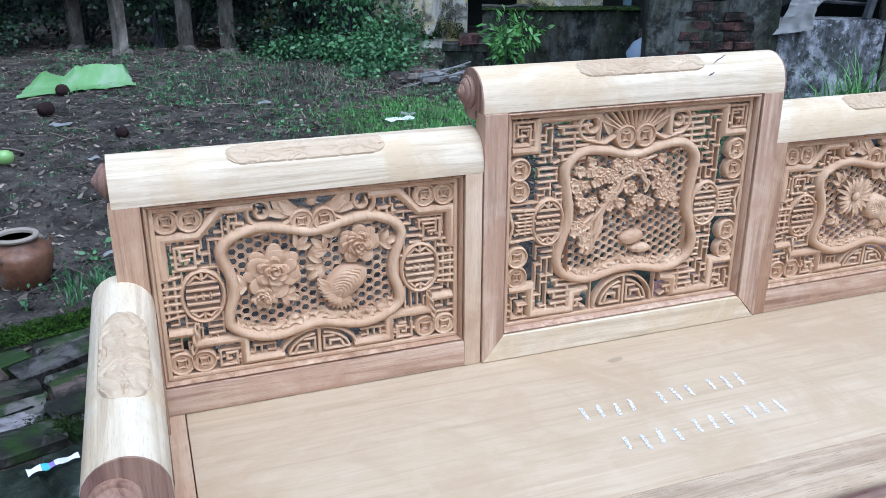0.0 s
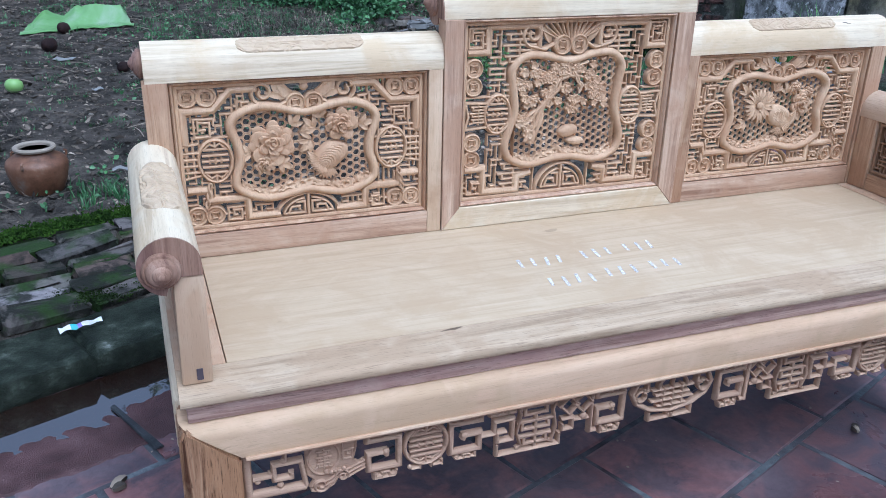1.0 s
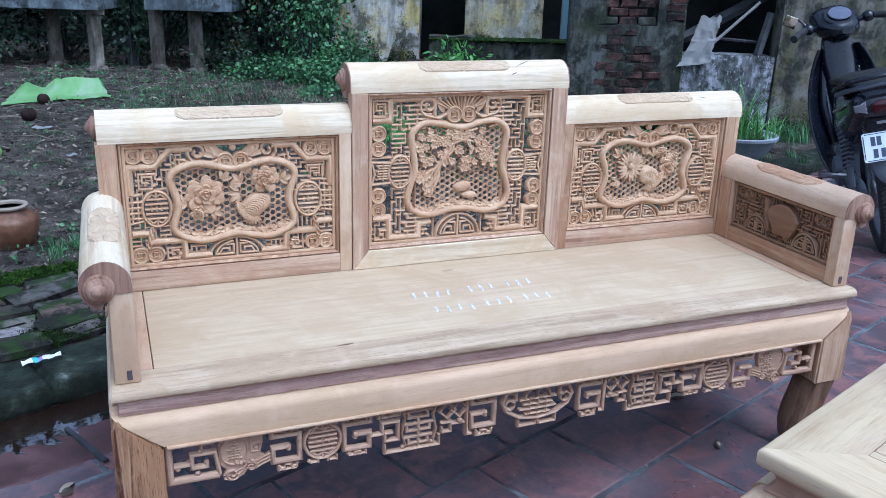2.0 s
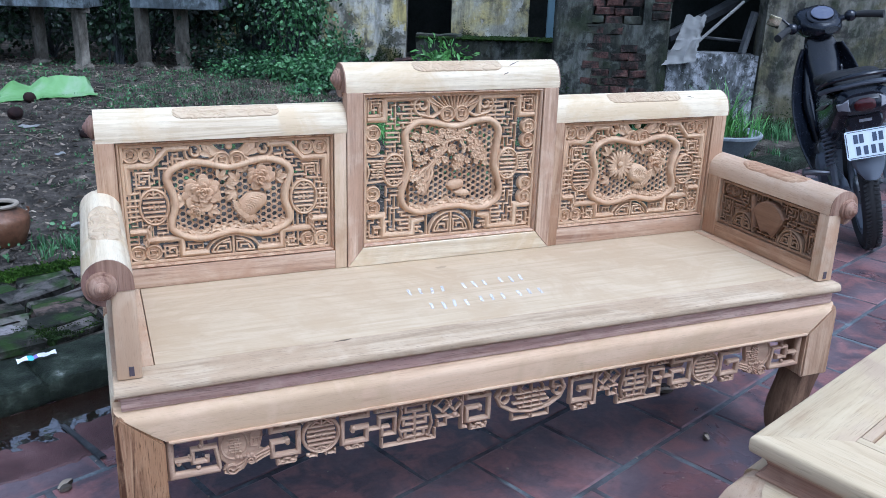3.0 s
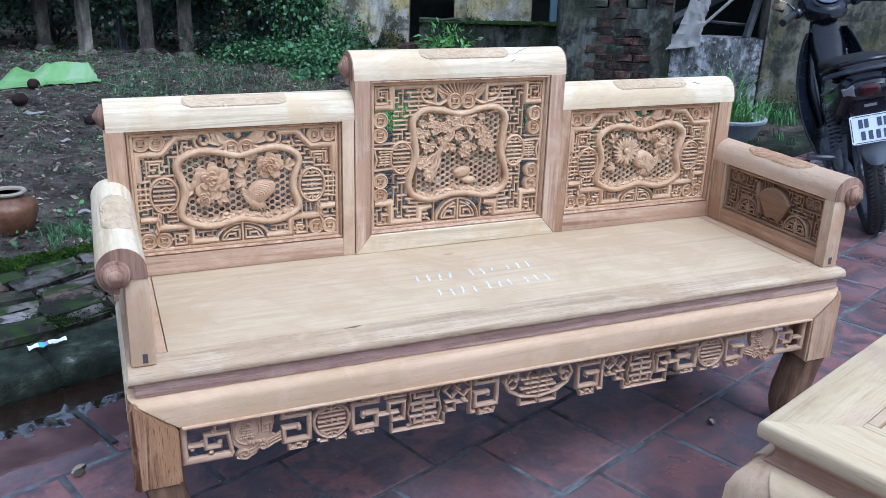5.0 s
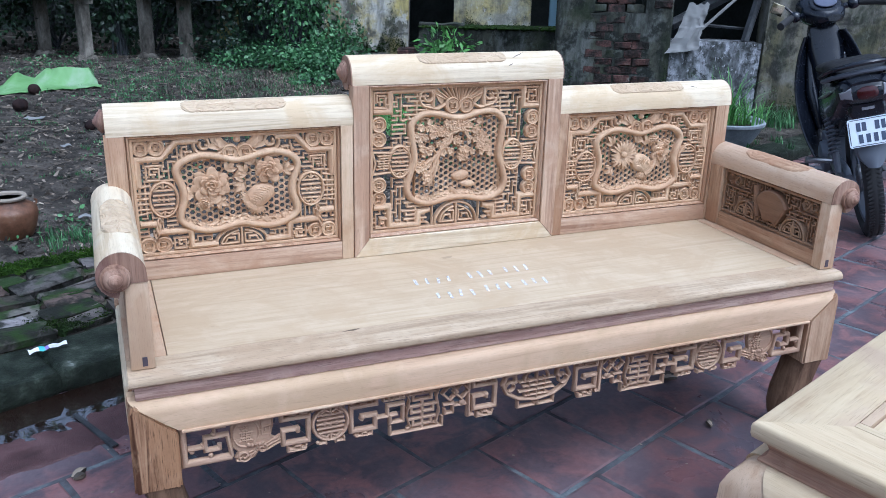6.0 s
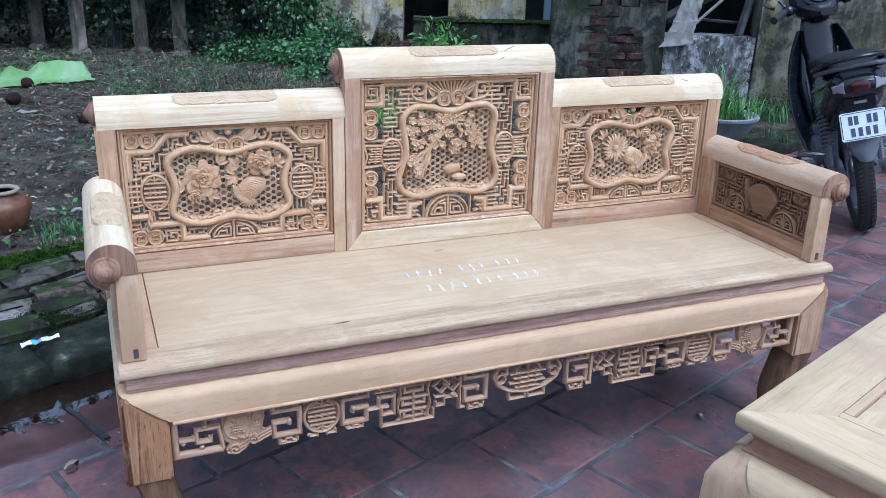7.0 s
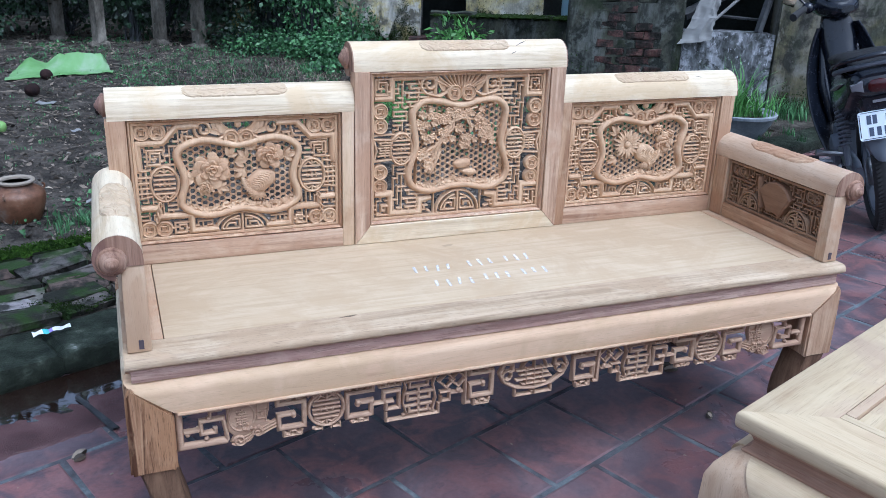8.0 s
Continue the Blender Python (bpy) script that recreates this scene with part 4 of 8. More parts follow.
def arm_panel_carving(bench, x, y0, v0, W, H, side):
    """The panel under an armrest, facing the seat."""
    # u runs from the back towards the front
    m = Matrix(((0, 0, side, x), (-1, 0, 0, y0), (0, 1, 0, v0), (0, 0, 0, 1)))
    base = carve("carved_panel", bench, SHADED_CARVED, m, lambda b: border(b, W, H), "brown carved timber panel under the armrest, shade in its colour")
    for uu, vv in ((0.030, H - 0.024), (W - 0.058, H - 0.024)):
        carve("coin", base, SHADED_CARVED, m, lambda b: coin(b, uu, vv, 0.016, W0, W1))
        carve("coin", base, SHADED_CARVED, m, lambda b: coin(b, uu + 0.029, vv, 0.016, W0, W1 + 0.001))
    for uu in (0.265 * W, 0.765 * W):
        carve("half_fan", base, SHADED_CARVED, m, lambda b: half_fan(b, uu, 0.008, 0.047, 0.050, W0, W1))

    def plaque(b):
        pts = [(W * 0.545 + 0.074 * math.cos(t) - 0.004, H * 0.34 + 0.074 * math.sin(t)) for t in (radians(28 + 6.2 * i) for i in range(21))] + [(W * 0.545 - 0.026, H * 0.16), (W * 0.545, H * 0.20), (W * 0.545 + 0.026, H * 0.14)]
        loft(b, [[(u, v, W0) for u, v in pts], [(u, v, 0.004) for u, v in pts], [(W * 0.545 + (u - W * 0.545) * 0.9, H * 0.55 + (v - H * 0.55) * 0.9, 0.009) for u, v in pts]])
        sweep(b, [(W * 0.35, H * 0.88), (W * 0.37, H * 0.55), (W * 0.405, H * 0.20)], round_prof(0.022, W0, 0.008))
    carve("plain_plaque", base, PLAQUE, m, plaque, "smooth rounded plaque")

    def free(u, v):
        if ((u - W * 0.545) / 0.056) ** 2 + ((v - H * 0.55) / 0.05) ** 2 < 1 or (v > H - 0.044 and (u < 0.078 or u > W - 0.078)):
            return False
        return not (v < 0.056 and (abs(u - 0.265 * W) < 0.046 or abs(u - 0.765 * W) < 0.046))
    carve("fret_ground", base, SHADED_CARVED, m, lambda b: maze(b, W, H, 0.0112, free, 15))


def apron_fret(bench, x0, x1, z1, y):
    """The openwork hanging under the front beam, alike to both sides of its middle."""
    mid = (x0 + x1) / 2
    m = panel_matrix(0, 0, y)
    R = lambda w: round_prof(w * 0.88, -0.008, 0.006)
    z = lambda d: z1 - d
    for flip in (False, True):
        X = lambda u: 2 * mid - u if flip else u
        L = lambda pts: [(X(u), v) for u, v in pts]

        def corner(b):
            sweep(b, L([(0.090, z(0.0)), (0.090, z(0.092)), (0.190, z(0.092))]), R(0.018))
            sweep(b, L([(0.190, z(0.09)), (0.182, z(0.035)), (0.135, z(0.035)), (0.135, z(0.066)), (0.165, z(0.066)), (0.165, z(0.055))]), R(0.011))
            sweep(b, L([(0.098, z(0.056)), (0.130, z(0.056)), (0.130, z(0.048))]), R(0.011))
            sweep(b, L([(0.155, z(0.030)), (0.155, z(0.012)), (0.180, z(0.012))]), R(0.009))
            for u, d in ((0.106, 0.062), (0.152, 0.028), (0.145, 0.078)):
                blob(b, (X(u), z(d), 0.0), (0.006, 0.006, 0.006), None, 8, 6)
        carve("fret_corner", bench, FRET, m, corner)

        def plaque(b):
            pts = [(0.190, 0.020), (0.205, 0.004), (0.235, 0.004), (0.252, 0.014), (0.280, 0.004), (0.284, 0.030), (0.276, 0.058), (0.288, 0.066), (0.296, 0.060), (0.298, 0.078), (0.280, 0.084), (0.268, 0.096), (0.250, 0.090), (0.240, 0.106), (0.215, 0.112), (0.195, 0.100), (0.204, 0.086), (0.190, 0.070)]
            o = L([(u, z(d)) for u, d in pts])
            c = Vector((sum(p[0] for p in o) / len(o), sum(p[1] for p in o) / len(o)))
            loft(b, [[(*p, -0.010) for p in o], [(*p, -0.004) for p in o], [(c.x + (p[0] - c.x) * 0.94, c.y + (p[1] - c.y) * 0.94, -0.001) for p in o]])
            sweep(b, [(X(0.222) + 0.028 * math.cos(t), z(0.040) + 0.034 * math.sin(t)) for t in (2 * math.pi * i / 24 for i in range(24))], round_prof(0.005, -0.004, 0.003), True)
            strokes(b, grid_lines(SHOU, X(0.222 - (0.013 if not flip else -0.013)), z(0.062), 0.0043, 0.0046, flip), 0.0035, -0.004, 0.003)
            strokes(b, grid_lines(FRET_HOOK, X(0.257), z(0.050), 0.0042, 0.006, flip), 0.0032, -0.004, 0.002)
            for u, d, r, st in ((0.216, 0.096, 0.015, 0), (0.256, 0.084, 0.013, 180)):
                sweep(b, spiral(X(u), z(d), r, 1.5, st, 1 if flip else -1, 22), round_prof(0.0055, -0.006, 0.005))
            for k in range(3):
                sweep(b, L([(0.198 + 0.007 * k, z(0.104 - 0.008 * k)), (0.214 + 0.004 * k, z(0.110 - 0.009 * k)), (0.234 + 0.002 * k, z(0.102 - 0.008 * k)), (0.246, z(0.086 - 0.004 * k)), (0.266, z(0.090 - 0.008 * k)), (0.282, z(0.082 - 0.007 * k)), (0.298, z(0.076 - 0.007 * k))]), round_prof(0.0045, -0.008, 0.004 - 0.001 * k))
            for k in range(5):
                blob(b, (X(0.226 + 0.008 * k), z(0.070 + 0.002 * (k % 2)), 0.001), (0.0052, 0.0052, 0.005), None, 8, 6)
            for u0, d0, u1, d1 in ((0.254, 0.012, 0.282, 0.010), (0.282, 0.010, 0.280, 0.032), (0.280, 0.032, 0.274, 0.058), (0.256, 0.012, 0.256, 0.050), (0.256, 0.032, 0.278, 0.030)):
                sweep(b, L([(u0, z(d0)), (u1, z(d1))]), round_prof(0.004, -0.004, 0.003))
        carve("fret_plaque", bench, FRET, m, plaque)

        def meander(b, u0, u1, d, n, h=0.007):
            """Small stepped bars in the gap under the beam or below a hook."""
            step = (u1 - u0) / n
            for k in range(n):
                a = u0 + k * step
                hi = d - h * 0.5 if k % 2 else d + h * 0.5
                sweep(b, L([(a + step * 0.08, z(hi)), (a + step * 0.92, z(hi))]), R(0.0065))
                sweep(b, L([(a + step * 0.92, z(d - h * 0.6)), (a + step * 0.92, z(d + h * 0.9))]), R(0.0065))
            blob(b, (X(u0), z(d), 0.0), (0.005, 0.005, 0.005), None, 8, 6)
        for u0, u1, d, n in ((0.318, 0.372, 0.010, 4), (0.368, 0.462, 0.008, 6), (0.458, 0.512, 0.010, 4), (0.552, 0.604, 0.014, 4), (0.786, 0.826, 0.012, 3), (0.316, 0.356, 0.098, 3), (0.474, 0.512, 0.096, 3), (0.782, 0.820, 0.100, 3), (0.382, 0.446, 0.098, 3)):
            carve("fret_meander", bench, FRET, m, lambda b: meander(b, u0, u1, d, n))
        carve("fret_strip", bench, FRET, m, lambda b: sweep(b, L([(0.090, z(0.0015)), (mid - 0.006, z(0.0015))]), R(0.0075)))

        def key(b, u, s, low):
            """A square hook with a rolled inner end."""
            f = lambda a, d: (X(u + s * a), z(d))
            sweep(b, [f(0, 0.0), f(0, 0.024), f(0.060, 0.024), f(0.060, 0.086), f(0.002, 0.086), f(0.002, 0.052), f(0.034, 0.052), f(0.036, 0.060)], R(0.013))
            sweep(b, [f(0.012, 0.092), f(0.012, low), f(0.050, low), f(0.054, 0.094)], R(0.008))
            sweep(b, [f(0.008, 0.010), f(0.030, 0.010), f(0.030, 0.003), f(0.056, 0.003)], R(0.007))
            blob(b, (*f(0.034, 0.050), 0.002), (0.007, 0.007, 0.006), None, 8, 6)
        carve("fret_key", bench, FRET, m, lambda b: key(b, 0.302, 1, 0.106))
        carve("fret_key", bench, FRET, m, lambda b: key(b, 0.522, -1, 0.100))
        carve("fret_key", bench, FRET, m, lambda b: key(b, 0.768, 1, 0.108))
        carve("fret_ring", bench, FRET, m, lambda b: (shou_ring(b, X(0.413), z(0.053), 0.041, 0.042, -0.008, 0.003, 5), sweep(b, L([(0.385, z(0.003)), (0.44, z(0.003))]), R(0.008)), sweep(b, L([(0.413, z(0.0)), (0.413, z(0.014))]), R(0.008))))

        def shou_block(b):
            strokes(b, grid_lines(SHOU, X(0.602), z(0.112), 0.0115, 0.0118, flip), 0.0066, -0.007, 0.002)
            sweep(b, L([(0.556, z(0.088)), (0.556, z(0.113)), (0.688, z(0.113)), (0.688, z(0.088))]), R(0.008))
            sweep(b, L([(0.520, z(0.062)), (0.550, z(0.062)), (0.550, z(0.036)), (0.588, z(0.036)), (0.588, z(0.082)), (0.556, z(0.082)), (0.556, z(0.062)), (0.574, z(0.062))]), R(0.010))
            sweep(b, L([(0.540, z(0.006)), (0.540, z(0.020)), (0.590, z(0.020)), (0.590, z(0.008)), (0.600, z(0.008))]), R(0.008))
            sweep(b, L([(0.592, z(0.002)), (0.604, z(0.03)), (0.596, z(0.07)), (0.606, z(0.1))]), R(0.006))
            sweep(b, L([(0.682, z(0.002)), (0.672, z(0.03)), (0.680, z(0.07)), (0.672, z(0.1))]), R(0.006))
        carve("fret_sign", bench, FRET, m, shou_block)

        def lozenge(b):
            c = (0.722, 0.030)
            for du in (-0.015, 0.015):
                sweep(b, L([(c[0] + du + 0.020 * x, z(c[1] + 0.020 * y)) for x, y in ((0, 1), (1, 0), (0, -1), (-1, 0))]), R(0.007), True)
            sweep(b, L([(0.690, z(0.060)), (0.716, z(0.060)), (0.716, z(0.084)), (0.694, z(0.084)), (0.694, z(0.070))]), R(0.008))
            sweep(b, L([(0.716, z(0.066)), (0.750, z(0.066))]), R(0.009))
            sweep(b, L([(0.686, z(0.004)), (0.756, z(0.004)), (0.756, z(0.10)), (0.770, z(0.10))]), R(0.011))
            blob(b, (X(0.738), z(0.060), 0.002), (0.008, 0.008, 0.006), None, 8, 6)
        carve("fret_lozenge", bench, FRET, m, lozenge)

    def heart(b):
        for s in (-1, 1):
            sweep(b, [(mid, z(0.090)), (mid + s * 0.050, z(0.082)), (mid + s * 0.082, z(0.062)), (mid + s * 0.094, z(0.036)), (mid + s * 0.082, z(0.012)), (mid + s * 0.060, z(0.014)), (mid + s * 0.058, z(0.032)), (mid + s * 0.070, z(0.036))], R(0.011))
            sweep(b, arc(mid + s * 0.074, z(0.044), 0.012, 0.012, n=16), R(0.006), True)
            sweep(b, [(mid + s * 0.050, z(0.086)), (mid + s * 0.050, z(0.105)), (mid + s * 0.004, z(0.105)), (mid + s * 0.004, z(0.096))], R(0.008))
        sweep(b, arc(mid, z(0.034), 0.034, 0.030, 0, 180, 16), R(0.008))
        for i, half in enumerate((0.050, 0.040, 0.050, 0.034)):
            sweep(b, [(mid - half, z(0.036 + 0.013 * i)), (mid + half, z(0.036 + 0.013 * i))], R(0.006))
        sweep(b, [(mid, z(0.0)), (mid, z(0.082))], R(0.006))
        for u in (-0.022, 0.022):
            sweep(b, [(mid + u, z(0.030)), (mid + u, z(0.076))], R(0.005))
    carve("fret_middle", bench, FRET, m, heart)


# ---- the bench ----
BX0, BX1, MID = -0.016, 1.902, 0.942
YB = 0.02
SEAT_Z = 0.5125


def roll_outline(z0, z1, deep=0.0):
    """Section of a back rail: a flat front that rolls over the top into a scroll behind."""
    r = 0.046
    cy, cz = YB + 0.058, z1 - r
    pts = [(YB, z0), (YB, z0 + 0.020)]
    for i in range(7):
        t = i / 6
        a = radians(168 - 78 * t)
        pts.append((cy + r * 1.22 * math.cos(a) + 0.002, cz + r * math.sin(a)))
    pts += [(cy + r * math.cos(radians(a)), cz + r * math.sin(radians(a))) for a in range(75, -121, -15)]
    pts += [(YB + 0.036, z0)]
    return pts


def knob_profile(r, length):
    return [(-0.01, r * 0.95), (0.0, r * 0.97), (length * 0.12, r), (length * 0.30, r * 0.92), (length * 0.33, r * 0.80), (length * 0.38, r * 0.80), (length * 0.50, r * 0.72), (length * 0.60, r * 0.60), (length * 0.63, r * 0.48), (length * 0.68, r * 0.48), (length * 0.80, r * 0.40), (length * 0.86, r * 0.24), (length * 0.92, r * 0.24), (length, r * 0.14), (length * 1.02, 0.0)]


def scroll_inlay(bm, f, n, rnd, long, deep=0.0026, wind=11.0, groove=0.6):
    """A shallow carved cartouche on a rail: a rounded field cut with flowing scrolls. f maps (s, t) in 0..1, -1..1 and a height to a place."""
    ks, kt = 26 * n if n < 10 else 15 * n, 26
    shift = rnd.uniform(0, 50)
    grid = []
    for i in range(ks + 1):
        s = i / ks
        e = min(s, 1 - s) * long
        half = math.sqrt(max(0.02, 1 - max(0.0, 1 - e) ** 2)) if e < 1 else 1.0
        for j in range(kt + 1):
            q = 2 * j / kt - 1
            t = q * half
            p = Vector((s * n * 0.46 + shift, t * 1.0, 0.0))
            p += Vector((noise.noise(p * 1.3), noise.noise(p * 1.3 + Vector((9, 4, 0))), 0)) * 0.55
            flow = math.sin(wind * noise.noise(p * 0.9) + 2.4 * math.sin(p.x * 1.7) * t)
            h = deep * abs(flow) ** groove - 0.0003
            edge = min(1.0, (1 - abs(q)) * 7, e * 4)
            h = max(0.0001, h) * edge - 0.0011 * (1 - edge)
            grid.append(bm.verts.new(f(s, t, h)))
    for i in range(ks):
        for j in range(kt):
            q = i * (kt + 1) + j
            bm.faces.new((grid[q], grid[q + kt + 1], grid[q + kt + 2], grid[q + 1]))


def build_bench():
    bench = thing("carved_bench", (MID, -0.23, 0), "unvarnished pale carved wooden bench with a three-part openwork back", "bench")
    # seat
    bm = bmesh.new()
    box(bm, 0.078, 1.806, -0.432, YB + 0.004, SEAT_Z - 0.026, SEAT_Z, 0.002)
    part("seat_board", bm, SEAT, bench, "smooth pale seat board with faint grain")
    bm = bmesh.new()
    edge = [(-0.4335, SEAT_Z - 0.027), (-0.4335, SEAT_Z)] + [(-0.507 - 0.015 * math.sin(radians(a)), SEAT_Z - 0.015 + 0.015 * math.cos(radians(a))) for a in range(0, 100, 15)] + [(-0.521, SEAT_Z - 0.020), (-0.512, SEAT_Z - 0.027)]
    extrude(bm, edge, -0.006, 1.893)
    part("front_rail", bm, EDGE, bench, "streaked pale front edge of the seat")
    for x0, x1 in ((-0.006, 0.0765), (1.8075, 1.893)):
        bm = bmesh.new()
        box(bm, x0, x1, -0.4325, YB + 0.10, SEAT_Z - 0.0265, SEAT_Z + 0.0005, 0.003)
        part("side_rail", bm, TAN["y"], bench)
    bm = bmesh.new()
    box(bm, 0.078, 1.806, YB + 0.005, YB + 0.10, SEAT_Z - 0.0265, SEAT_Z - 0.001, 0.003)
    part("rear_rail", bm, PALE["x"], bench)
    # recessed waist
    bm = bmesh.new()
    box(bm, 0.004, 1.884, -0.504, -0.46, 0.452, SEAT_Z - 0.0275, 0.002)
    part("waist", bm, WAIST["x"], bench, "recessed pinkish band under the seat edge")
    for x0, x1 in ((0.0, 0.03), (1.858, 1.888)):
        bm = bmesh.new()
        box(bm, x0, x1, -0.459, YB + 0.09, 0.452, SEAT_Z - 0.0275, 0.002)
        part("side_waist", bm, WAIST["y"], bench)
    # front beam, rounded, mitred into the leg blocks
    sec = [(-0.455, 0.376), (-0.455, 0.4515), (-0.492, 0.4515)] + [(-0.492 - 0.026 * math.sin(radians(a)), 0.424 + 0.0275 * math.cos(radians(a))) for a in range(15, 95, 13)] + [(-0.519, 0.395), (-0.517, 0.376)]
    bm = bmesh.new()
    loft(bm, [[((BX0 + 0.004 if s < 0 else BX1 - 0.004) - s * (0.0 + 0.095 * max(0.0, (0.4515 - z) / 0.0755)), y, z) for y, z in sec] for s in (-1, 1)])
    part("front_beam", bm, RAIL, bench, "broad rounded pale beam")
    bm = bmesh.new()
    rod(bm, [(0.088, -0.520, 0.3735), (1.798, -0.520, 0.3735)], 0.0042, 8)
    part("bead", bm, TAN["x"], bench, "thin rounded bead")
    for x0, x1 in ((BX0, BX0 + 0.05), (BX1 - 0.05, BX1)):
        bm = bmesh.new()
        box(bm, x0, x1, -0.425, YB + 0.02, 0.340, 0.4515, 0.012)
        part("side_beam", bm, PALE["y"], bench)
    bm = bmesh.new()
    box(bm, 0.06, 1.82, YB + 0.04, YB + 0.085, 0.36, 0.4515, 0.008)
    part("rear_beam", bm, HEART["x"], bench)
    # legs: square block, then a foot that curls in
    for s in (-1, 1):
        for front in (True, False):
            ox = BX0 if s < 0 else BX1
            y0, y1 = (-0.519, -0.425) if front else (YB + 0.02, YB + 0.10)
            bm = bmesh.new()
            inn = ox - s * 0.097
            out = [(ox, 0.236), (ox - s * 0.002, 0.43), (ox - s * 0.012, 0.449), (inn, 0.3735), (inn, 0.236)] if front else [(ox, 0.236), (ox, 0.4515), (inn, 0.4515), (inn, 0.236)]
            extrude(bm, out, y0, y1, "y")
            bmesh.ops.bevel(bm, geom=list(bm.edges), offset=0.005, segments=2, affect="EDGES")
            part("leg", bm, LEG if s < 0 and front else HEART["z"], bench, "squared leg with coarse brown grain" if s < 0 and front else "squared brown leg")
            bm = bmesh.new()
            rings = []
            for t, off, half, fy in ((0.238, 0.020, 0.040, 0.0), (0.215, 0.026, 0.039, 0.002), (0.18, 0.034, 0.038, 0.004), (0.13, 0.044, 0.040, 0.008), (0.085, 0.046, 0.046, 0.008), (0.05, 0.040, 0.048, 0.004), (0.02, 0.034, 0.042, 0.0), (0.0, 0.034, 0.030, 0.0)):
                cx, cy = ox - s * (off + 0.034), (y0 + y1) / 2 + fy
                hy = (y1 - y0) / 2 * (0.92 if t > 0.1 else 0.86)
                rings.append([(cx + half * px, cy + hy * py, t) for px, py in ((-1, -0.6), (-0.8, -1), (0.8, -1), (1, -0.6), (1, 0.6), (0.8, 1), (-0.8, 1), (-1, 0.6))])
            loft(bm, rings)
            part("foot", bm, SHADED_FOOT, bench, "foot that curls inwards")
    apron_fret(bench, 0.081, 1.803, 0.3705, -0.500)

    # back: three framed panels
    zb, zs, zc = 0.5645, 0.892, 0.996
    sections = ((0.0, 0.048, 0.592, 0.6245, zs), (0.6265, 0.669, 1.213, 1.2585, zc), (1.2605, 1.289, 1.832, 1.880, zs))
    rnd = random.Random(2)
    for i, (a, b, c, d, top) in enumerate(sections):
        fy = YB - (0.004 if i == 1 else 0.0)
        post = PINK["z"] if i == 1 else HEART["z"]
        for x0, x1 in ((a, b), (c, d)):
            bm = bmesh.new()
            if i == 1:
                zo, zi = (SEAT_Z + 0.001, zb) if x0 == a else (zb, SEAT_Z + 0.001)
                extrude(bm, [(x0, zo), (x1, zi), (x1, top - 0.0005), (x0, top - 0.0005)], fy, YB + 0.042, "y")
                bmesh.ops.bevel(bm, geom=list(bm.edges), offset=0.0010, segments=1, affect="EDGES")
            else:
                box(bm, x0, x1, fy, YB + 0.042, SEAT_Z + 0.001, top - 0.0002, 0.0012)
            part("back_post", bm, post if not (i == 0 and x0 == c) else YELLOW, bench)
        bm = bmesh.new()
        if i == 1:
            extrude(bm, [(a + 0.0015, SEAT_Z + 0.001), (d - 0.0015, SEAT_Z + 0.001), (c - 0.0005, zb), (b + 0.0005, zb)], fy + 0.0005, YB + 0.041, "y")
            bmesh.ops.bevel(bm, geom=list(bm.edges), offset=0.0010, segments=1, affect="EDGES")
        else:
            box(bm, b + 0.0002, c - 0.0002, fy + 0.0010, YB + 0.041, SEAT_Z + 0.001, zb, 0.0015)
        part("lower_rail", bm, PINK["x"] if i != 1 else PALE["x"], bench, "pinkish lower rail of the back")
        # inner moulding round the opening
        bm = bmesh.new()
        mm = panel_matrix(0, 0, fy + 0.010)
        w = 0.0045
        sweep(bm, [(b + w, zb + w), (c - w, zb + w), (c - w, top - w), (b + w, top - w)], round_prof(2 * w, -0.02, 0.006), True)
        part("moulding", placed(bm, mm), post, bench)
        bm = bmesh.new()
        top_z = top + 0.073
        e_left, e_right = a + (0.006 if i == 0 else -0.001), d + (0.004 if i == 2 else 0.002)
        extrude(bm, roll_outline(top, top_z), e_left, e_right)
        part("top_roll", bm, PALE["x"], bench, "rounded pale top rail of the back")
        for s in (-1, 1):
            if (i, s) in ((0, 1), (2, -1)):
                continue
            bm = bmesh.new()
            lathe(bm, knob_profile(0.030, 0.023), ((e_left - 0.003 if s < 0 else e_right), YB + 0.064, top_z - 0.044), (s, 0, 0), 24)
            part("knob", bm, END, bench, "turned stepped end knob")
        for e0, e1 in ((e_left - 0.003, e_left - 0.0001), (e_right + 0.0001, e_right + 0.003)):
            if (i == 0 and e0 > a) or (i == 2 and e0 < a):
                continue
            bm = bmesh.new()
            extrude(bm, roll_outline(top, top_z), e0, e1)
            part("roll_end", bm, END, bench, "brown end grain of the top rail")
        bm = bmesh.new()
        L, cx = (d - a) * 0.43, (a + d) / 2 + 0.008
        cy, cz, r = YB + 0.058, top_z - 0.046, 0.046

        def onto(s_, t_, h_):
            ang = radians(124 + 27 * t_)
            k = 1.22 if ang > math.pi / 2 else 1.0
            return (cx - L / 2 + L * s_, cy + (r + h_) * math.cos(ang) * k + 0.002, cz + (r + h_ + 0.0003) * math.sin(ang))
        scroll_inlay(bm, onto, 13, rnd, 9.0)
        part("scroll_carving", bm, CARTOUCHE, bench, "shallow carved scrolls on the top rail")["kind"] = "stuff"
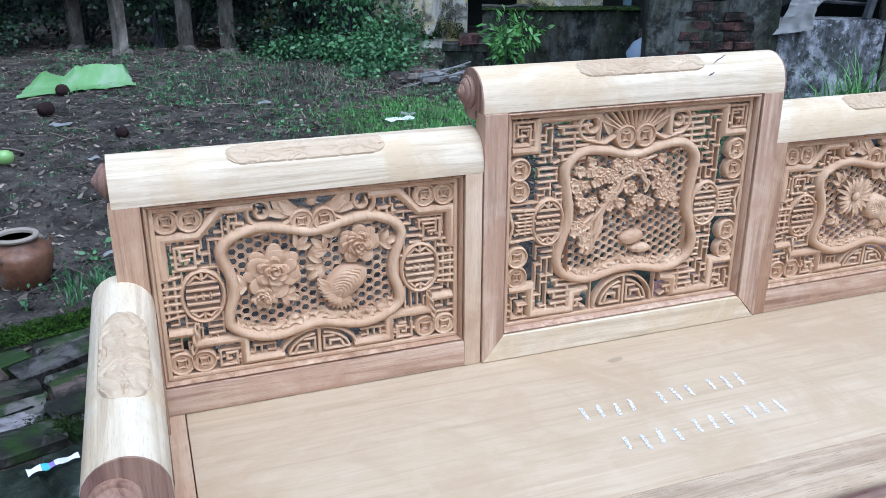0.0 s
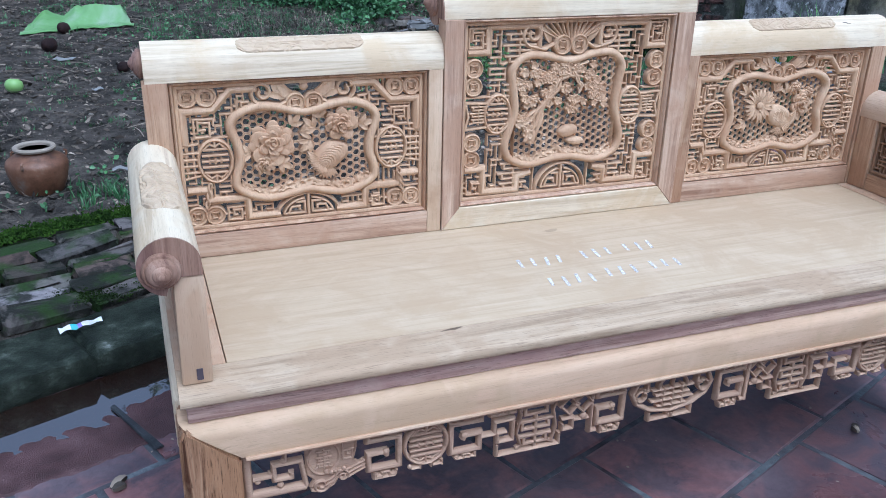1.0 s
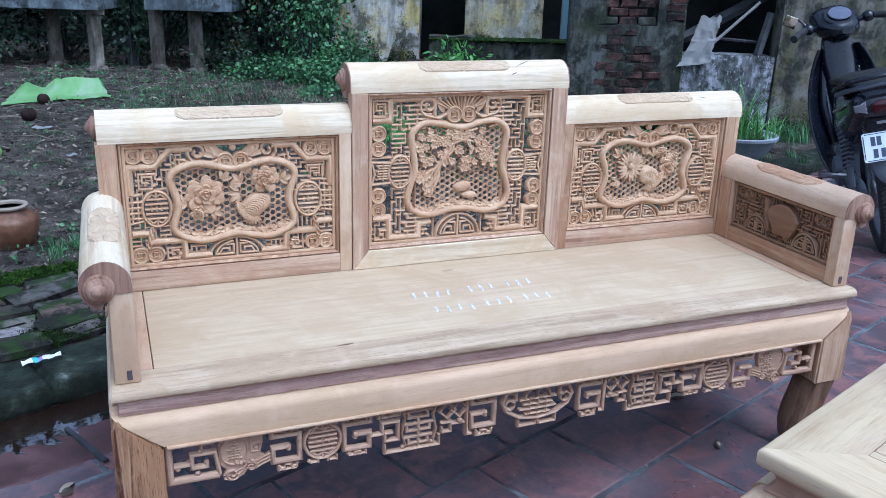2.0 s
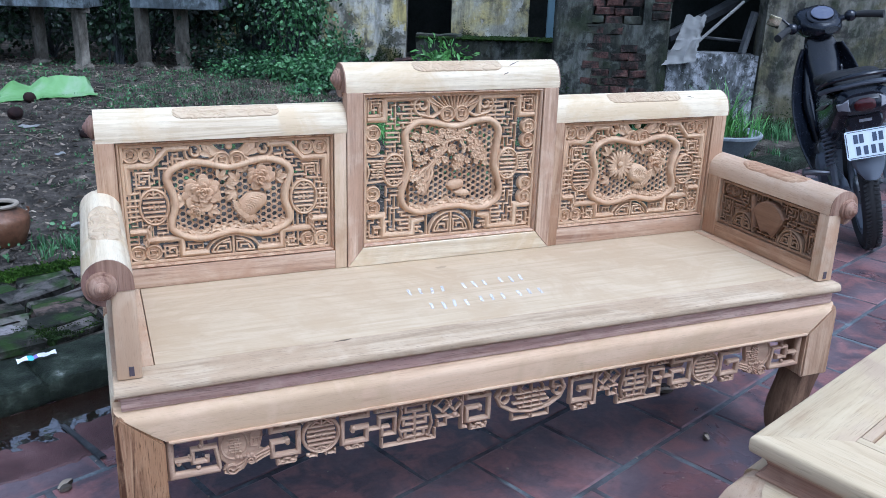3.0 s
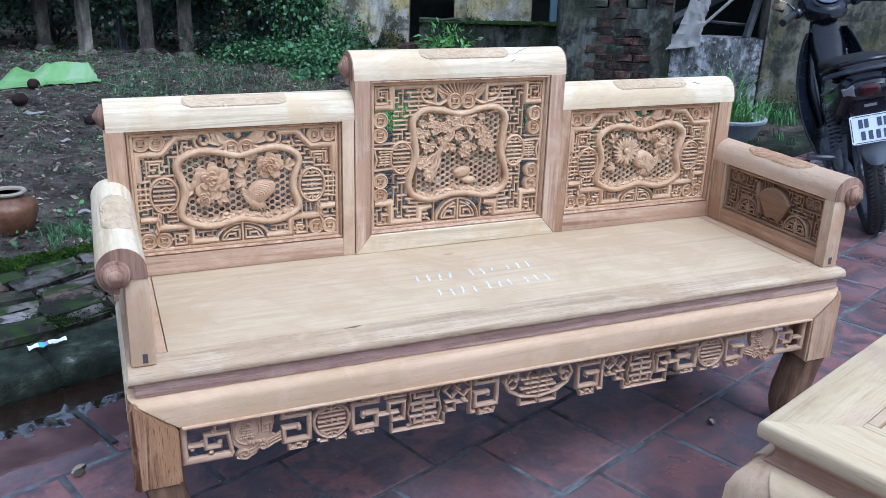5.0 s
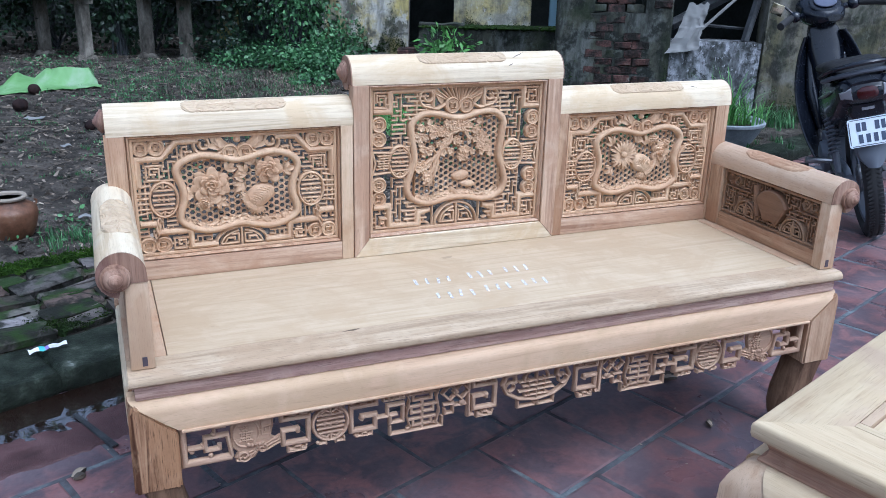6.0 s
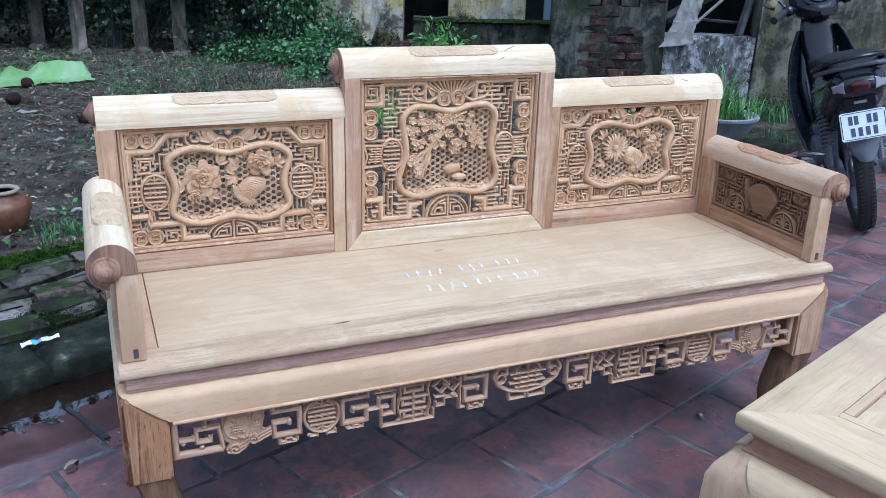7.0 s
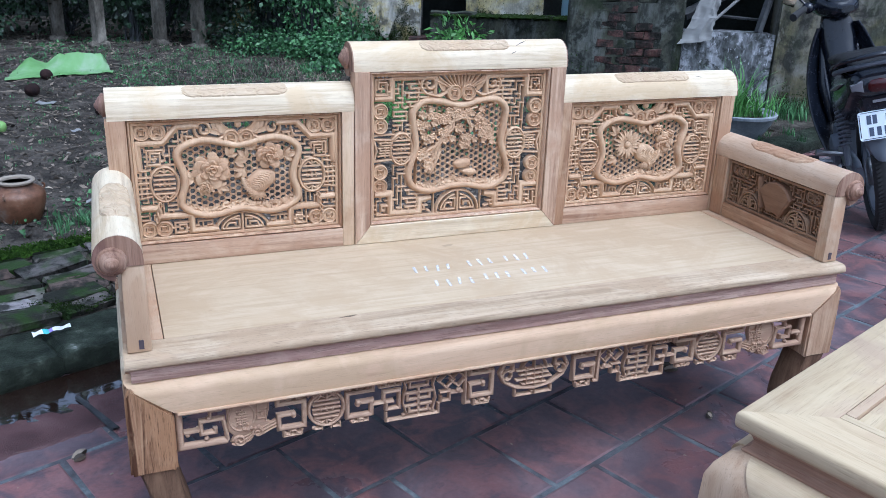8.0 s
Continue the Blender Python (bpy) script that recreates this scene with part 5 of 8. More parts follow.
        for s0, t0, s1, t1 in (((1.06, 0.4, 1.22, -0.6), (0.99, 1.5, 1.05, 1.2)) if i == 1 else ((1.08, 0.2, 1.17, 0.5),) if i == 2 else ()):
            bm = bmesh.new()
            rod(bm, [onto(s0 + (s1 - s0) * k / 10, t0 + (t1 - t0) * k / 10 + 0.03 * math.sin(k * 1.3), -0.0003) for k in range(11)], [0.0004 + 0.0009 * math.sin(math.pi * k / 10) for k in range(11)], 5)
            part("crack", bm, TENON, bench, "dark drying crack in the rail")
        if i == 1:
            centre_panel_carving(bench, b + 0.009, zb + 0.009, YB + 0.016, c - b - 0.018, top - zb - 0.018)
        else:
            side_panel_carving(bench, b + 0.009, zb + 0.009, YB + 0.016, c - b - 0.018, top - zb - 0.018, i == 2)

    # arms
    for s in (-1, 1):
        inner = 0.051 if s < 0 else 1.837
        outer = inner + s * 0.049
        xs = sorted((inner, outer))
        zt = 0.706
        for y0, y1, mt in ((-0.488, -0.452, YELLOW if s < 0 else TAN["z"]), (-0.040, YB - 0.002, HEART["z"])):
            bm = bmesh.new()
            box(bm, xs[0], xs[1], y0, y1, SEAT_Z + 0.0015, zt, 0.004)
            for v in bm.verts:
                if (v.co.x - inner) * s > 0.03:
                    v.co.x -= s * 0.004 * (v.co.z - SEAT_Z) / (zt - SEAT_Z)
            part("arm_post", bm, mt, bench, "upright of the armrest")
        bm = bmesh.new()
        box(bm, xs[0] + 0.004, xs[1] - 0.004, -0.4515, -0.0405, SEAT_Z + 0.0015, 0.560, 0.003)
        part("arm_rail", bm, HEART["y"], bench)
        bm = bmesh.new()
        box(bm, 0.026 if s < 0 else 1.853, 0.036 if s < 0 else 1.863, -0.4900, -0.47, 0.522, 0.542)
        part("tenon", bm, TENON, bench, "dark end of a tenon")
        arm_panel_carving(bench, inner + s * 0.010, -0.044, 0.563, 0.404, 0.138, -s)
        bm = bmesh.new()
        box(bm, *sorted((inner + s * 0.028, inner + s * 0.034)), -0.4515, -0.0405, 0.5605, zt - 0.001)
        part("arm_backing", bm, HEART["y"], bench)
        r, czr = 0.048, 0.724
        cxr = inner + s * 0.048
        sec = [(inner, zt), (inner, zt + 0.012)] + [(cxr - s * r * math.cos(radians(a)), czr + r * math.sin(radians(a))) for a in range(14, 90, 12)]
        sec += [(cxr - s * r * math.cos(radians(a)), czr + r * math.sin(radians(a))) for a in range(95, 266, 15)] + [(outer, zt)]
        bm = bmesh.new()
        extrude(bm, sec, -0.486, YB + 0.034, "y")
        part("arm_roll", bm, PALE["y"] if s < 0 else ROSY, bench, "rounded pale armrest" if s < 0 else "rounded rosy tan armrest")
        bm = bmesh.new()
        extrude(bm, sec, -0.4895, -0.4862, "y")
        part("roll_end", bm, END, bench, "brown end grain of the armrest")
        bm = bmesh.new()
        lathe(bm, knob_profile(0.030, 0.030), (cxr + s * 0.012, -0.489, czr - 0.004), (0, -1, 0), 24)
        part("knob", bm, END, bench, "turned stepped end knob")
        bm = bmesh.new()

        def onto(s_, t_, h_):
            ang = radians(84 + 45 * t_)
            k = 1.0
            return (cxr - s * (r + h_) * math.cos(ang) * k, -0.095 - 0.265 * s_, czr + (r + h_ + 0.0003) * math.sin(ang))
        scroll_inlay(bm, onto, 7, rnd, 4.0, 0.0044 if s < 0 else 0.0026, 10.5, 0.8)
        part("scroll_carving", bm, CARTOUCHE if s < 0 else HEART["y"], bench, "shallow carved scrolls on the armrest")["kind"] = "stuff"
    return bench


BENCH = build_bench()


# ---- more materials ----
BLACK_PAINT = plain("black_gloss_plastic", (0.006, 0.008, 0.014), 0.17, 0.0, 0.02, 60.0)
GREY_PLASTIC = plain("grey_plastic", (0.09, 0.103, 0.128), 0.42, 0.0, 0.1)
RUBBER = plain("tyre_rubber", (0.012, 0.012, 0.013), 0.8, 0.0, 0.12)
STEEL = plain("dull_steel", (0.35, 0.36, 0.38), 0.35, 0.9, 0.4)
VINYL = plain("black_seat_vinyl", (0.008, 0.008, 0.009), 0.6, 0.0, 0.06)
RED_LENS = plain("red_lamp_lens", (0.0350, 0.0015, 0.0030), 0.15, 0.0, 0.05)
CLEAR_LENS = plain("clear_lamp_lens", (0.24, 0.24, 0.26), 0.2, 0.0, 0.1)
DIAL_GLASS = plain("dial_glass", (0.09, 0.10, 0.15), 0.12, 0.0, 0.5, 30.0)
PLATE_WHITE = plain("white_enamel", (0.72, 0.79, 0.86), 0.4, 0.0, 0.1)
PLATE_INK = plain("dark_blue_ink", (0.05, 0.07, 0.12), 0.5, 0.0, 0.1)
MIRROR = plain("mirror_glass", (0.55, 0.50, 0.36), 0.08, 1.0, 0.05)
CLAY = speckled("brown_glazed_clay", ((0.34, (0.0595, 0.0289, 0.0162)), (0.48, (0.1615, 0.0748, 0.0396)), (0.58, (0.2125, 0.1062, 0.0594)), (0.68, (0.2550, 0.1955, 0.1530))), 7.0, 0.5, 40, 0.3, 0.004)
RIM_CLAY = plain("unglazed_rim", (0.30, 0.25, 0.19), 0.7, 0.0, 0.6)
BOWL = speckled("blue_grey_glaze", ((0.3, (0.22, 0.25, 0.28)), (0.7, (0.42, 0.46, 0.50))), 6.0, 0.5, 50)
SLAB = old_render("pale_blue_render", ((0.16, 0.19, 0.21), (0.25, 0.29, 0.32), (0.13, 0.155, 0.17), (0.09, 0.105, 0.115)), (0.045, 0.05, 0.05), 0.6, 0.6, 0.2, 0.8, 2.2)
HUSK = speckled("coconut_husk", ((0.3, (0.0099, 0.0058, 0.0056)), (0.7, (0.0372, 0.0186, 0.0164))), 14.0, 0.8, 90, 0.8, 0.005)
FRUIT = plain("green_fruit", (0.24, 0.42, 0.12), 0.35)
STICK = speckled("wet_stick", ((0.3, (0.02, 0.022, 0.025)), (0.7, (0.06, 0.065, 0.07))), 10, 0.5)
CARD = plain("weathered_card", (0.20, 0.20, 0.192), 0.85, 0.0, 0.9, 14.0)
PAPER = plain("white_paper", (0.72, 0.74, 0.78), 0.6)
VIOLET = plain("violet_print", (0.22, 0.16, 0.48), 0.5)
TEAL = plain("teal_print", (0.05, 0.42, 0.42), 0.5)
BLUE_POST = plain("pale_blue_paint", (0.16, 0.26, 0.31), 0.75)
MOSS_BRIGHT = speckled("bright_moss", ((0.3, (0.0140, 0.0328, 0.0037)), (0.55, (0.0398, 0.0889, 0.0070)), (0.8, (0.0702, 0.1404, 0.0140))), 14.0, 0.95, 90.0, 1.0, 0.01)
BAG = plain("blue_white_plastic", (0.28, 0.36, 0.46), 0.4, 0.0, 0.7, 9.0)


def cloth_material():
    m, nt, b = material("green_sheet", 0.6)
    n = noise_tex(nt, coords(nt), 2.4, 5, 0.6, 0.5)
    c = ramp(nt, n, (0.36, (0.24, 0.34, 0.21)), (0.46, (0.16, 0.31, 0.115)), (0.60, (0.115, 0.255, 0.070)), (0.70, (0.05, 0.10, 0.025)))
    nt.links.new(c, b.inputs["Base Color"])
    return m


def water_material():
    m, nt, b = material("muddy_water", 0.03)
    b.inputs["Base Color"].default_value = (0.014, 0.006, 0.004, 1)
    b.inputs["IOR"].default_value = 3.4
    bump(nt, b, noise_tex(nt, coords(nt), 30.0, 2), 0.03, 0.004)
    return m


def chalk_material():
    m, nt, b = material("white_chalk", 0.9)
    b.inputs["Base Color"].default_value = (0.85, 0.86, 0.88, 1)
    n = noise_tex(nt, coords(nt), 220.0, 4, 0.7)
    nt.links.new(ramp(nt, n, (0.44, grey(0.15)), (0.60, grey(0.9))), b.inputs["Alpha"])
    return m


SILT = speckled("wet_red_silt", ((0.34, (0.050, 0.024, 0.024)), (0.5, (0.100, 0.050, 0.050)), (0.66, (0.155, 0.088, 0.088))), 9.0, 0.30, 320.0, 0.9, 0.004, 0.0, 8)
CHALK, GREEN_SHEET, WATER = chalk_material(), cloth_material(), water_material()


# ---- low table before the bench ----
def build_table():
    T = Matrix(((math.cos(radians(21.0)), math.sin(radians(16.5)), 0, 0.712), (math.sin(radians(21.0)), -math.cos(radians(16.5)), 0, -1.445), (0, 0, 1, 0.027), (0, 0, 0, 1)))
    L, D, zt, bw = 1.15, 0.62, 0.768, 0.092
    table = thing("low_table", T @ Vector((L / 2, D / 2, 0)), "unvarnished pale wooden low table with a framed top", "table")

    def add(name, draw, mat, label=""):
        bm = bmesh.new()
        draw(bm)
        return part(name, placed(bm, T), mat, table, label)
    edge = [(0.014, zt - 0.027), (0.006, zt - 0.0255), (0.0015, zt - 0.022), (0.0, zt - 0.017), (0.0, zt - 0.006), (0.0008, zt - 0.0030), (0.0026, zt - 0.0010), (0.0050, zt), (bw, zt), (bw, zt - 0.027)]
    for name, n, mat in (("x", L, TABLE_X), ("y", D, TABLE_Y)):
        for far in (False, True):
            def board(bm):
                rings = []
                for q in (0, 1):
                    ring = []
                    for o, z in edge:
                        along = o if q == 0 else n - o
                        across = (D if name == "x" else L) - o if far else o
                        ring.append((along, across, z) if name == "x" else (across, along, z))
                    rings.append(ring)
                loft(bm, rings)
            add("top_frame", board, mat, "mitred border of the table top")
    for x0, x1, y0, y1 in ((bw + 0.0003, bw + 0.014, bw + 0.0003, D - bw - 0.0003), (L - bw - 0.014, L - bw - 0.001, bw + 0.001, D - bw - 0.001), (bw + 0.015, L - bw - 0.015, bw + 0.001, bw + 0.014), (bw + 0.015, L - bw - 0.015, D - bw - 0.014, D - bw - 0.001)):
        add("inlay_strip", lambda bm: box(bm, x0, x1, y0, y1, zt - 0.03, zt + 0.0008, 0.0015), TABLE_Y if y1 - y0 > 0.1 else TABLE_X)
    add("top_panel", lambda bm: box(bm, bw + 0.016, L - bw - 0.016, bw + 0.016, D - bw - 0.016, zt - 0.03, zt - 0.002, 0.002), TABLE_X, "pale sunken panel of the table top")
    hollow = [(0.05, zt - 0.056), (0.05, zt - 0.028), (0.014, zt - 0.028), (0.018, zt - 0.035), (0.020, zt - 0.041), (0.018, zt - 0.048), (0.010, zt - 0.0535), (0.010, zt - 0.056)]
    for name, n in (("x", L), ("y", D)):
        for far in (False, True):
            def band(bm):
                rings = []
                for q in (0, 1):
                    ring = []
                    for o, z in hollow:
                        along = o + 0.0003 if q == 0 else n - o - 0.0003
                        across = (D if name == "x" else L) - o if far else o
                        ring.append((along, across, z) if name == "x" else (across, along, z))
                    rings.append(ring)
                loft(bm, rings)
            add("waist", band, TABLE_PINK[name], "reddish hollow band under the top")
    sec = [(0.05, 0.60), (0.05, 0.7115), (0.012, 0.7115)] + [(0.012 - 0.032 * math.sin(radians(a)), 0.676 + 0.0355 * math.cos(radians(a))) for a in range(15, 95, 15)] + [(-0.022, 0.63), (-0.018, 0.60)]
    for name, n, mat in (("x", L, TABLE_X), ("y", D, TABLE_Y)):
        for far in (False, True):
            def beam(bm):
                rings = []
                for q in (0, 1):
                    ring = []
                    for o, z in sec:
                        k = 0.026 + 0.062 * (0.7115 - z) / 0.1115
                        along = k if q == 0 else n - k
                        across = (D if name == "x" else L) - o if far else o
                        ring.append((along, across, z) if name == "x" else (across, along, z))
                    rings.append(ring)
                loft(bm, rings)
            add("beam", beam, mat, "rounded pale beam")
    for x in (0, 1):
        for y in (0, 1):
            def leg(bm):
                rings = []
                for z, a, b in ((0.7112, 0.011, 0.026), (0.706, -0.001, 0.030), (0.692, -0.013, 0.037), (0.674, -0.0205, 0.047), (0.632, -0.0225, 0.070), (0.600, -0.0195, 0.088), (0.42, -0.018, 0.087), (0.30, -0.004, 0.082), (0.16, 0.014, 0.085), (0.06, 0.014, 0.088), (-0.027, 0.024, 0.074)):
                    p = [(a, a), (b, a), (b, b), (a, b)]
                    rings.append([((L - u if x else u), (D - v if y else v), z) for u, v in p])
                loft(bm, rings)
            add("leg", leg, TAN["z"], "thick leg of the table")


build_table()


# ---- walls at the end of the garden: s across, d away ----
FAR = Matrix.Translation((0, -2.17, 0)) @ Matrix.Rotation(radians(-23.0), 4, "Z")


def far(s, d, z=0.0):
    return FAR @ Vector((s, d, z))


def slab_of(bm, s0, s1, d0, d1, z0, z1, step=0.0, rough=0.0):
    """A wall piece with thickness and a slightly uneven face and top."""
    if not step:
        return box(bm, s0, s1, d0, d1, z0, z1, 0.006, FAR)
    n, k = max(2, int((s1 - s0) / step)), max(2, int((z1 - z0) / step))
    grid = []
    for i in range(n + 1):
        for j in range(k + 1):
            s, z = s0 + (s1 - s0) * i / n, z0 + (z1 - z0) * j / k
            w = rough * noise.noise(Vector((s * 4, z * 4, d0)))
            grid.append((s, d0 + w, z + (rough * 1.5 * noise.noise(Vector((s * 6, 2, d0))) if j == k else 0)))
    v = [bm.verts.new(FAR @ Vector(p)) for p in grid]
    b = [bm.verts.new(FAR @ Vector((p[0], d1, p[2]))) for p in grid]
    q = lambda i, j: i * (k + 1) + j
    for i in range(n):
        for j in range(k):
            bm.faces.new((v[q(i, j)], v[q(i + 1, j)], v[q(i + 1, j + 1)], v[q(i, j + 1)]))
            bm.faces.new((b[q(i, j)], b[q(i, j + 1)], b[q(i + 1, j + 1)], b[q(i + 1, j)]))
    for i in range(n):
        for j in (0, k):
            bm.faces.new((v[q(i, j)], v[q(i + 1, j)], b[q(i + 1, j)], b[q(i, j)]))
    for j in range(k):
        for i in (0, n):
            bm.faces.new((v[q(i, j)], v[q(i, j + 1)], b[q(i, j + 1)], b[q(i, j)]))


def wall(name, mat, label, pieces, step=0.09, rough=0.012, category="wall"):
    bm = bmesh.new()
    for p in pieces:
        slab_of(bm, *p, step, rough)
    return tagged(new(name, finish(bm, name, mat)), label, category, kind="structure")


BRICK_WALL = wall("wall_brick", GRIME, "grimy rendered brick wall with bare patches and a pierced top", [(0.80, 1.69, 6.92, 7.10, 0.05, 0.905), (0.80, 1.075, 6.921, 7.10, 0.905, 1.45), (1.475, 1.69, 6.921, 7.10, 0.905, 1.45), (1.076, 1.474, 6.93, 7.10, 1.44, 1.60)])
wall("wall_low", LICHEN, "low stained wall under a dark opening", [(1.70, 2.42, 6.94, 7.16, 0.05, 0.70)])
wall("wall_side", STAINED, "stained yellow limewashed wall", [(2.43, 7.5, 6.92, 7.12, 0.05, 2.6), (1.70, 2.42, 7.0, 7.12, 1.25, 2.6)], 0.16)
wall("wall_sill", GRIME, "low wall with a mossy top", [(-0.36, 0.08, 8.40, 8.60, 0.05, 0.662), (0.081, 0.44, 8.402, 8.60, 0.05, 0.615), (0.441, 0.99, 8.40, 8.60, 0.05, 0.640)])
wall("wall_house", LIME, "yellowed limewashed house wall streaked with black mould", [(-2.6, -0.52, 9.5, 9.7, 0.05, 2.6), (-0.03, 0.80, 9.5, 9.7, 0.05, 2.6), (-0.515, -0.035, 9.5, 9.7, 2.1, 2.6), (0.805, 2.2, 9.5, 9.7, 1.9, 2.6)], 0.16)
# backdrop whose darkness is painted, not cast
wall("wall_back", SHADE_WALL, "backdrop wall behind the bushes, deep shade in its colour", [(-16, -2.61, 11.4, 11.6, 0.05, 3.2), (-0.6, 8.0, 11.4, 11.6, 0.0, 3.2)], 0.4, 0.02)
# added behind the camera: cuts horizon light, so under the bench goes darker
wall("wall_yard", LIME, "unseen limewashed wall added to block low sky light", [(-9.0, 7.0, -5.6, -5.4, -0.02, 3.1)], 0.4, 0.01)
# closes the opening with a wall painted as dark as its shade
wall("wall_inner", SHADE_WALL, "backing wall coloured for the shade inside the opening", [(1.2, 3.2, 8.62, 8.72, 0.05, 2.6)], 0.3, 0.0)
# roofs out of view, added to keep sky light out of the openings
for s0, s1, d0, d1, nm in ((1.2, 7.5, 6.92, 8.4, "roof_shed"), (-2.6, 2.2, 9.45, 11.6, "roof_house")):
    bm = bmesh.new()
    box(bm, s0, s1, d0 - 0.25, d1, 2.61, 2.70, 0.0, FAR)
    tagged(new(nm, finish(bm, nm, SHADE_WALL, False)), "unseen flat roof added to darken the opening", "roof", kind="structure")


def moss_cap(s0, s1, d0, d1, z, n, seed):
    rnd = random.Random(seed)
    bm = bmesh.new()
    for i in range(n):
        p = far(rnd.uniform(s0, s1), rnd.uniform(d0, d1), z)
        blob(bm, p, (rnd.uniform(0.014, 0.045), rnd.uniform(0.014, 0.04), rnd.uniform(0.006, 0.022)), None, 7, 4, 0.5, i * 0.7)
    return bm


solo("moss", moss_cap(0.40, 0.98, 8.37, 8.58, 0.636, 340, 4), MOSS, "thick green moss along the wall top", "moss", kind="stuff")
solo("moss", moss_cap(-0.34, 0.4, 8.38, 8.58, 0.634, 200, 5), MOSS, "thin moss on the wall top", "moss", kind="stuff")


def wall_moss(s0, s1, d, z0, rise, n, seed):
    """Fuzz of moss that has crept up a wall's foot in tongues."""
    rng = np.random.default_rng(seed)
    s = rng.uniform(s0, s1, n)
    top = np.array([rise * (0.7 + 1.3 * noise.noise(Vector((q * 5, seed, 0))) + 0.5 * noise.noise(Vector((q * 19, seed, 0)))) for q in s])
    z = z0 + np.abs(rng.normal(0, 0.4, n)) * np.maximum(top, 0.02)
    pl = np.array([tuple(far(a, d - 0.006, b)) for a, b in zip(s, z)])
    return leaf_cloud("moss", pl, rng.normal(0, 1, (n, 3)), rng.uniform(0.006, 0.016, n), MOSS, 0.8)


bm = bmesh.new()
box(bm, 0.98, 1.05, 9.30, 9.38, 0.1, 2.0, 0.006, FAR)
solo("post", bm, BLUE_POST, "pale blue painted post beside the house", "post")


def brick_mesh(rnd, size, rough=0.006):
    bm = bmesh.new()
    box(bm, -size[0] / 2, size[0] / 2, -size[1] / 2, size[1] / 2, 0, size[2], 0.006)
    for v in bm.verts:
        v.co += Vector((rnd.uniform(-1, 1), rnd.uniform(-1, 1), rnd.uniform(-1, 1))) * rough
    return bm


def build_wall_bricks():
    """Bare bricks standing proud of the render, and the pierced top."""
    rnd = random.Random(8)
    meshes = [finish(brick_mesh(rnd, (rnd.uniform(0.118, 0.142), 0.10, rnd.uniform(0.048, 0.060)), 0.008), "brick", WALL_BRICK) for _ in range(9)]
    grime = [finish(brick_mesh(rnd, (0.135, 0.10, 0.056), 0.004), "brick", GRIME) for _ in range(4)]

    def lay(s, d, z, mesh):
        ob = new("brick", mesh)
        ob.parent = BRICK_WALL
        ob.matrix_basis = FAR @ Matrix.Translation((s, d, z)) @ Matrix.Rotation(radians(rnd.uniform(-2, 2)), 4, "Z")
    for row in range(9):
        z = 0.30 + row * 0.066
        for i in range(4):
            s = 1.10 + i * 0.148 + (0.074 if row % 2 else 0)
            if s > 1.52 or (row > 5 and i in (1, 2) and rnd.random() < 0.25) or rnd.random() < 0.05:
                continue
            lay(s + rnd.uniform(-0.012, 0.012), 6.963 + rnd.uniform(-0.005, 0.006), z + rnd.uniform(-0.004, 0.004), rnd.choice(meshes + grime[:3]))
    for row in range(8):
        z = 0.908 + row * 0.066
        for i in range(3):
            s = 1.10 + i * 0.150 + (0.075 if row % 2 else 0)
            if s < 1.47:
                lay(s, 7.0, z, rnd.choice(meshes + grime))
    for row in range(4):
        lay(1.62 + rnd.uniform(-0.01, 0.01), 6.962, 0.95 + row * 0.066, rnd.choice(meshes))


# ---- concrete troughs on posts ----
def build_trough(posts, s0, s1, d0, d1, z0, cap_on):
    t = thing("concrete_trough", far((s0 + s1) / 2, (d0 + d1) / 2, 0.12), "pale blue-grey concrete trough on square posts", "trough", "troughs at the end of the garden")
    bm = bmesh.new()
    box(bm, s0, s1, d0, d1, z0, z0 + 0.36, 0.012, FAR)
    part("trough", bm, SLAB, t, "weathered pale blue concrete body")
    for i, (s, d) in enumerate(posts):
        bm = bmesh.new()
        g = ground_z(far(s, d))
        M = FAR @ Matrix.Translation((s, d, 0)) @ Matrix.Rotation(radians(54), 4, "Z")
        box(bm, -0.048, 0.048, -0.056, 0.056, g - 0.03, z0 - (0.05 if i == cap_on else 0.001), 0.003, M)
        part("post", bm, CONCRETE, t, "", False)
        bm = bmesh.new()
        blob(bm, FAR @ Vector((s, d, g)), (0.105, 0.10, 0.055), None, 14, 8, 0.3, s)
        part("footing", bm, CONCRETE, t, "rough mortar footing")
        if i == cap_on:
            bm = bmesh.new()
            box(bm, -0.078, 0.078, -0.084, 0.084, z0 - 0.049, z0 - 0.001, 0.005, M)
            part("cap", bm, CONCRETE, t)


build_trough([(-4.30, 9.05), (-3.74, 8.75)], -5.6, -3.62, 8.6, 9.5, 0.785, 1)
build_trough([(-3.22, 9.05), (-2.78, 8.95)], -3.2, -2.32, 8.7, 9.6, 0.80, -1)


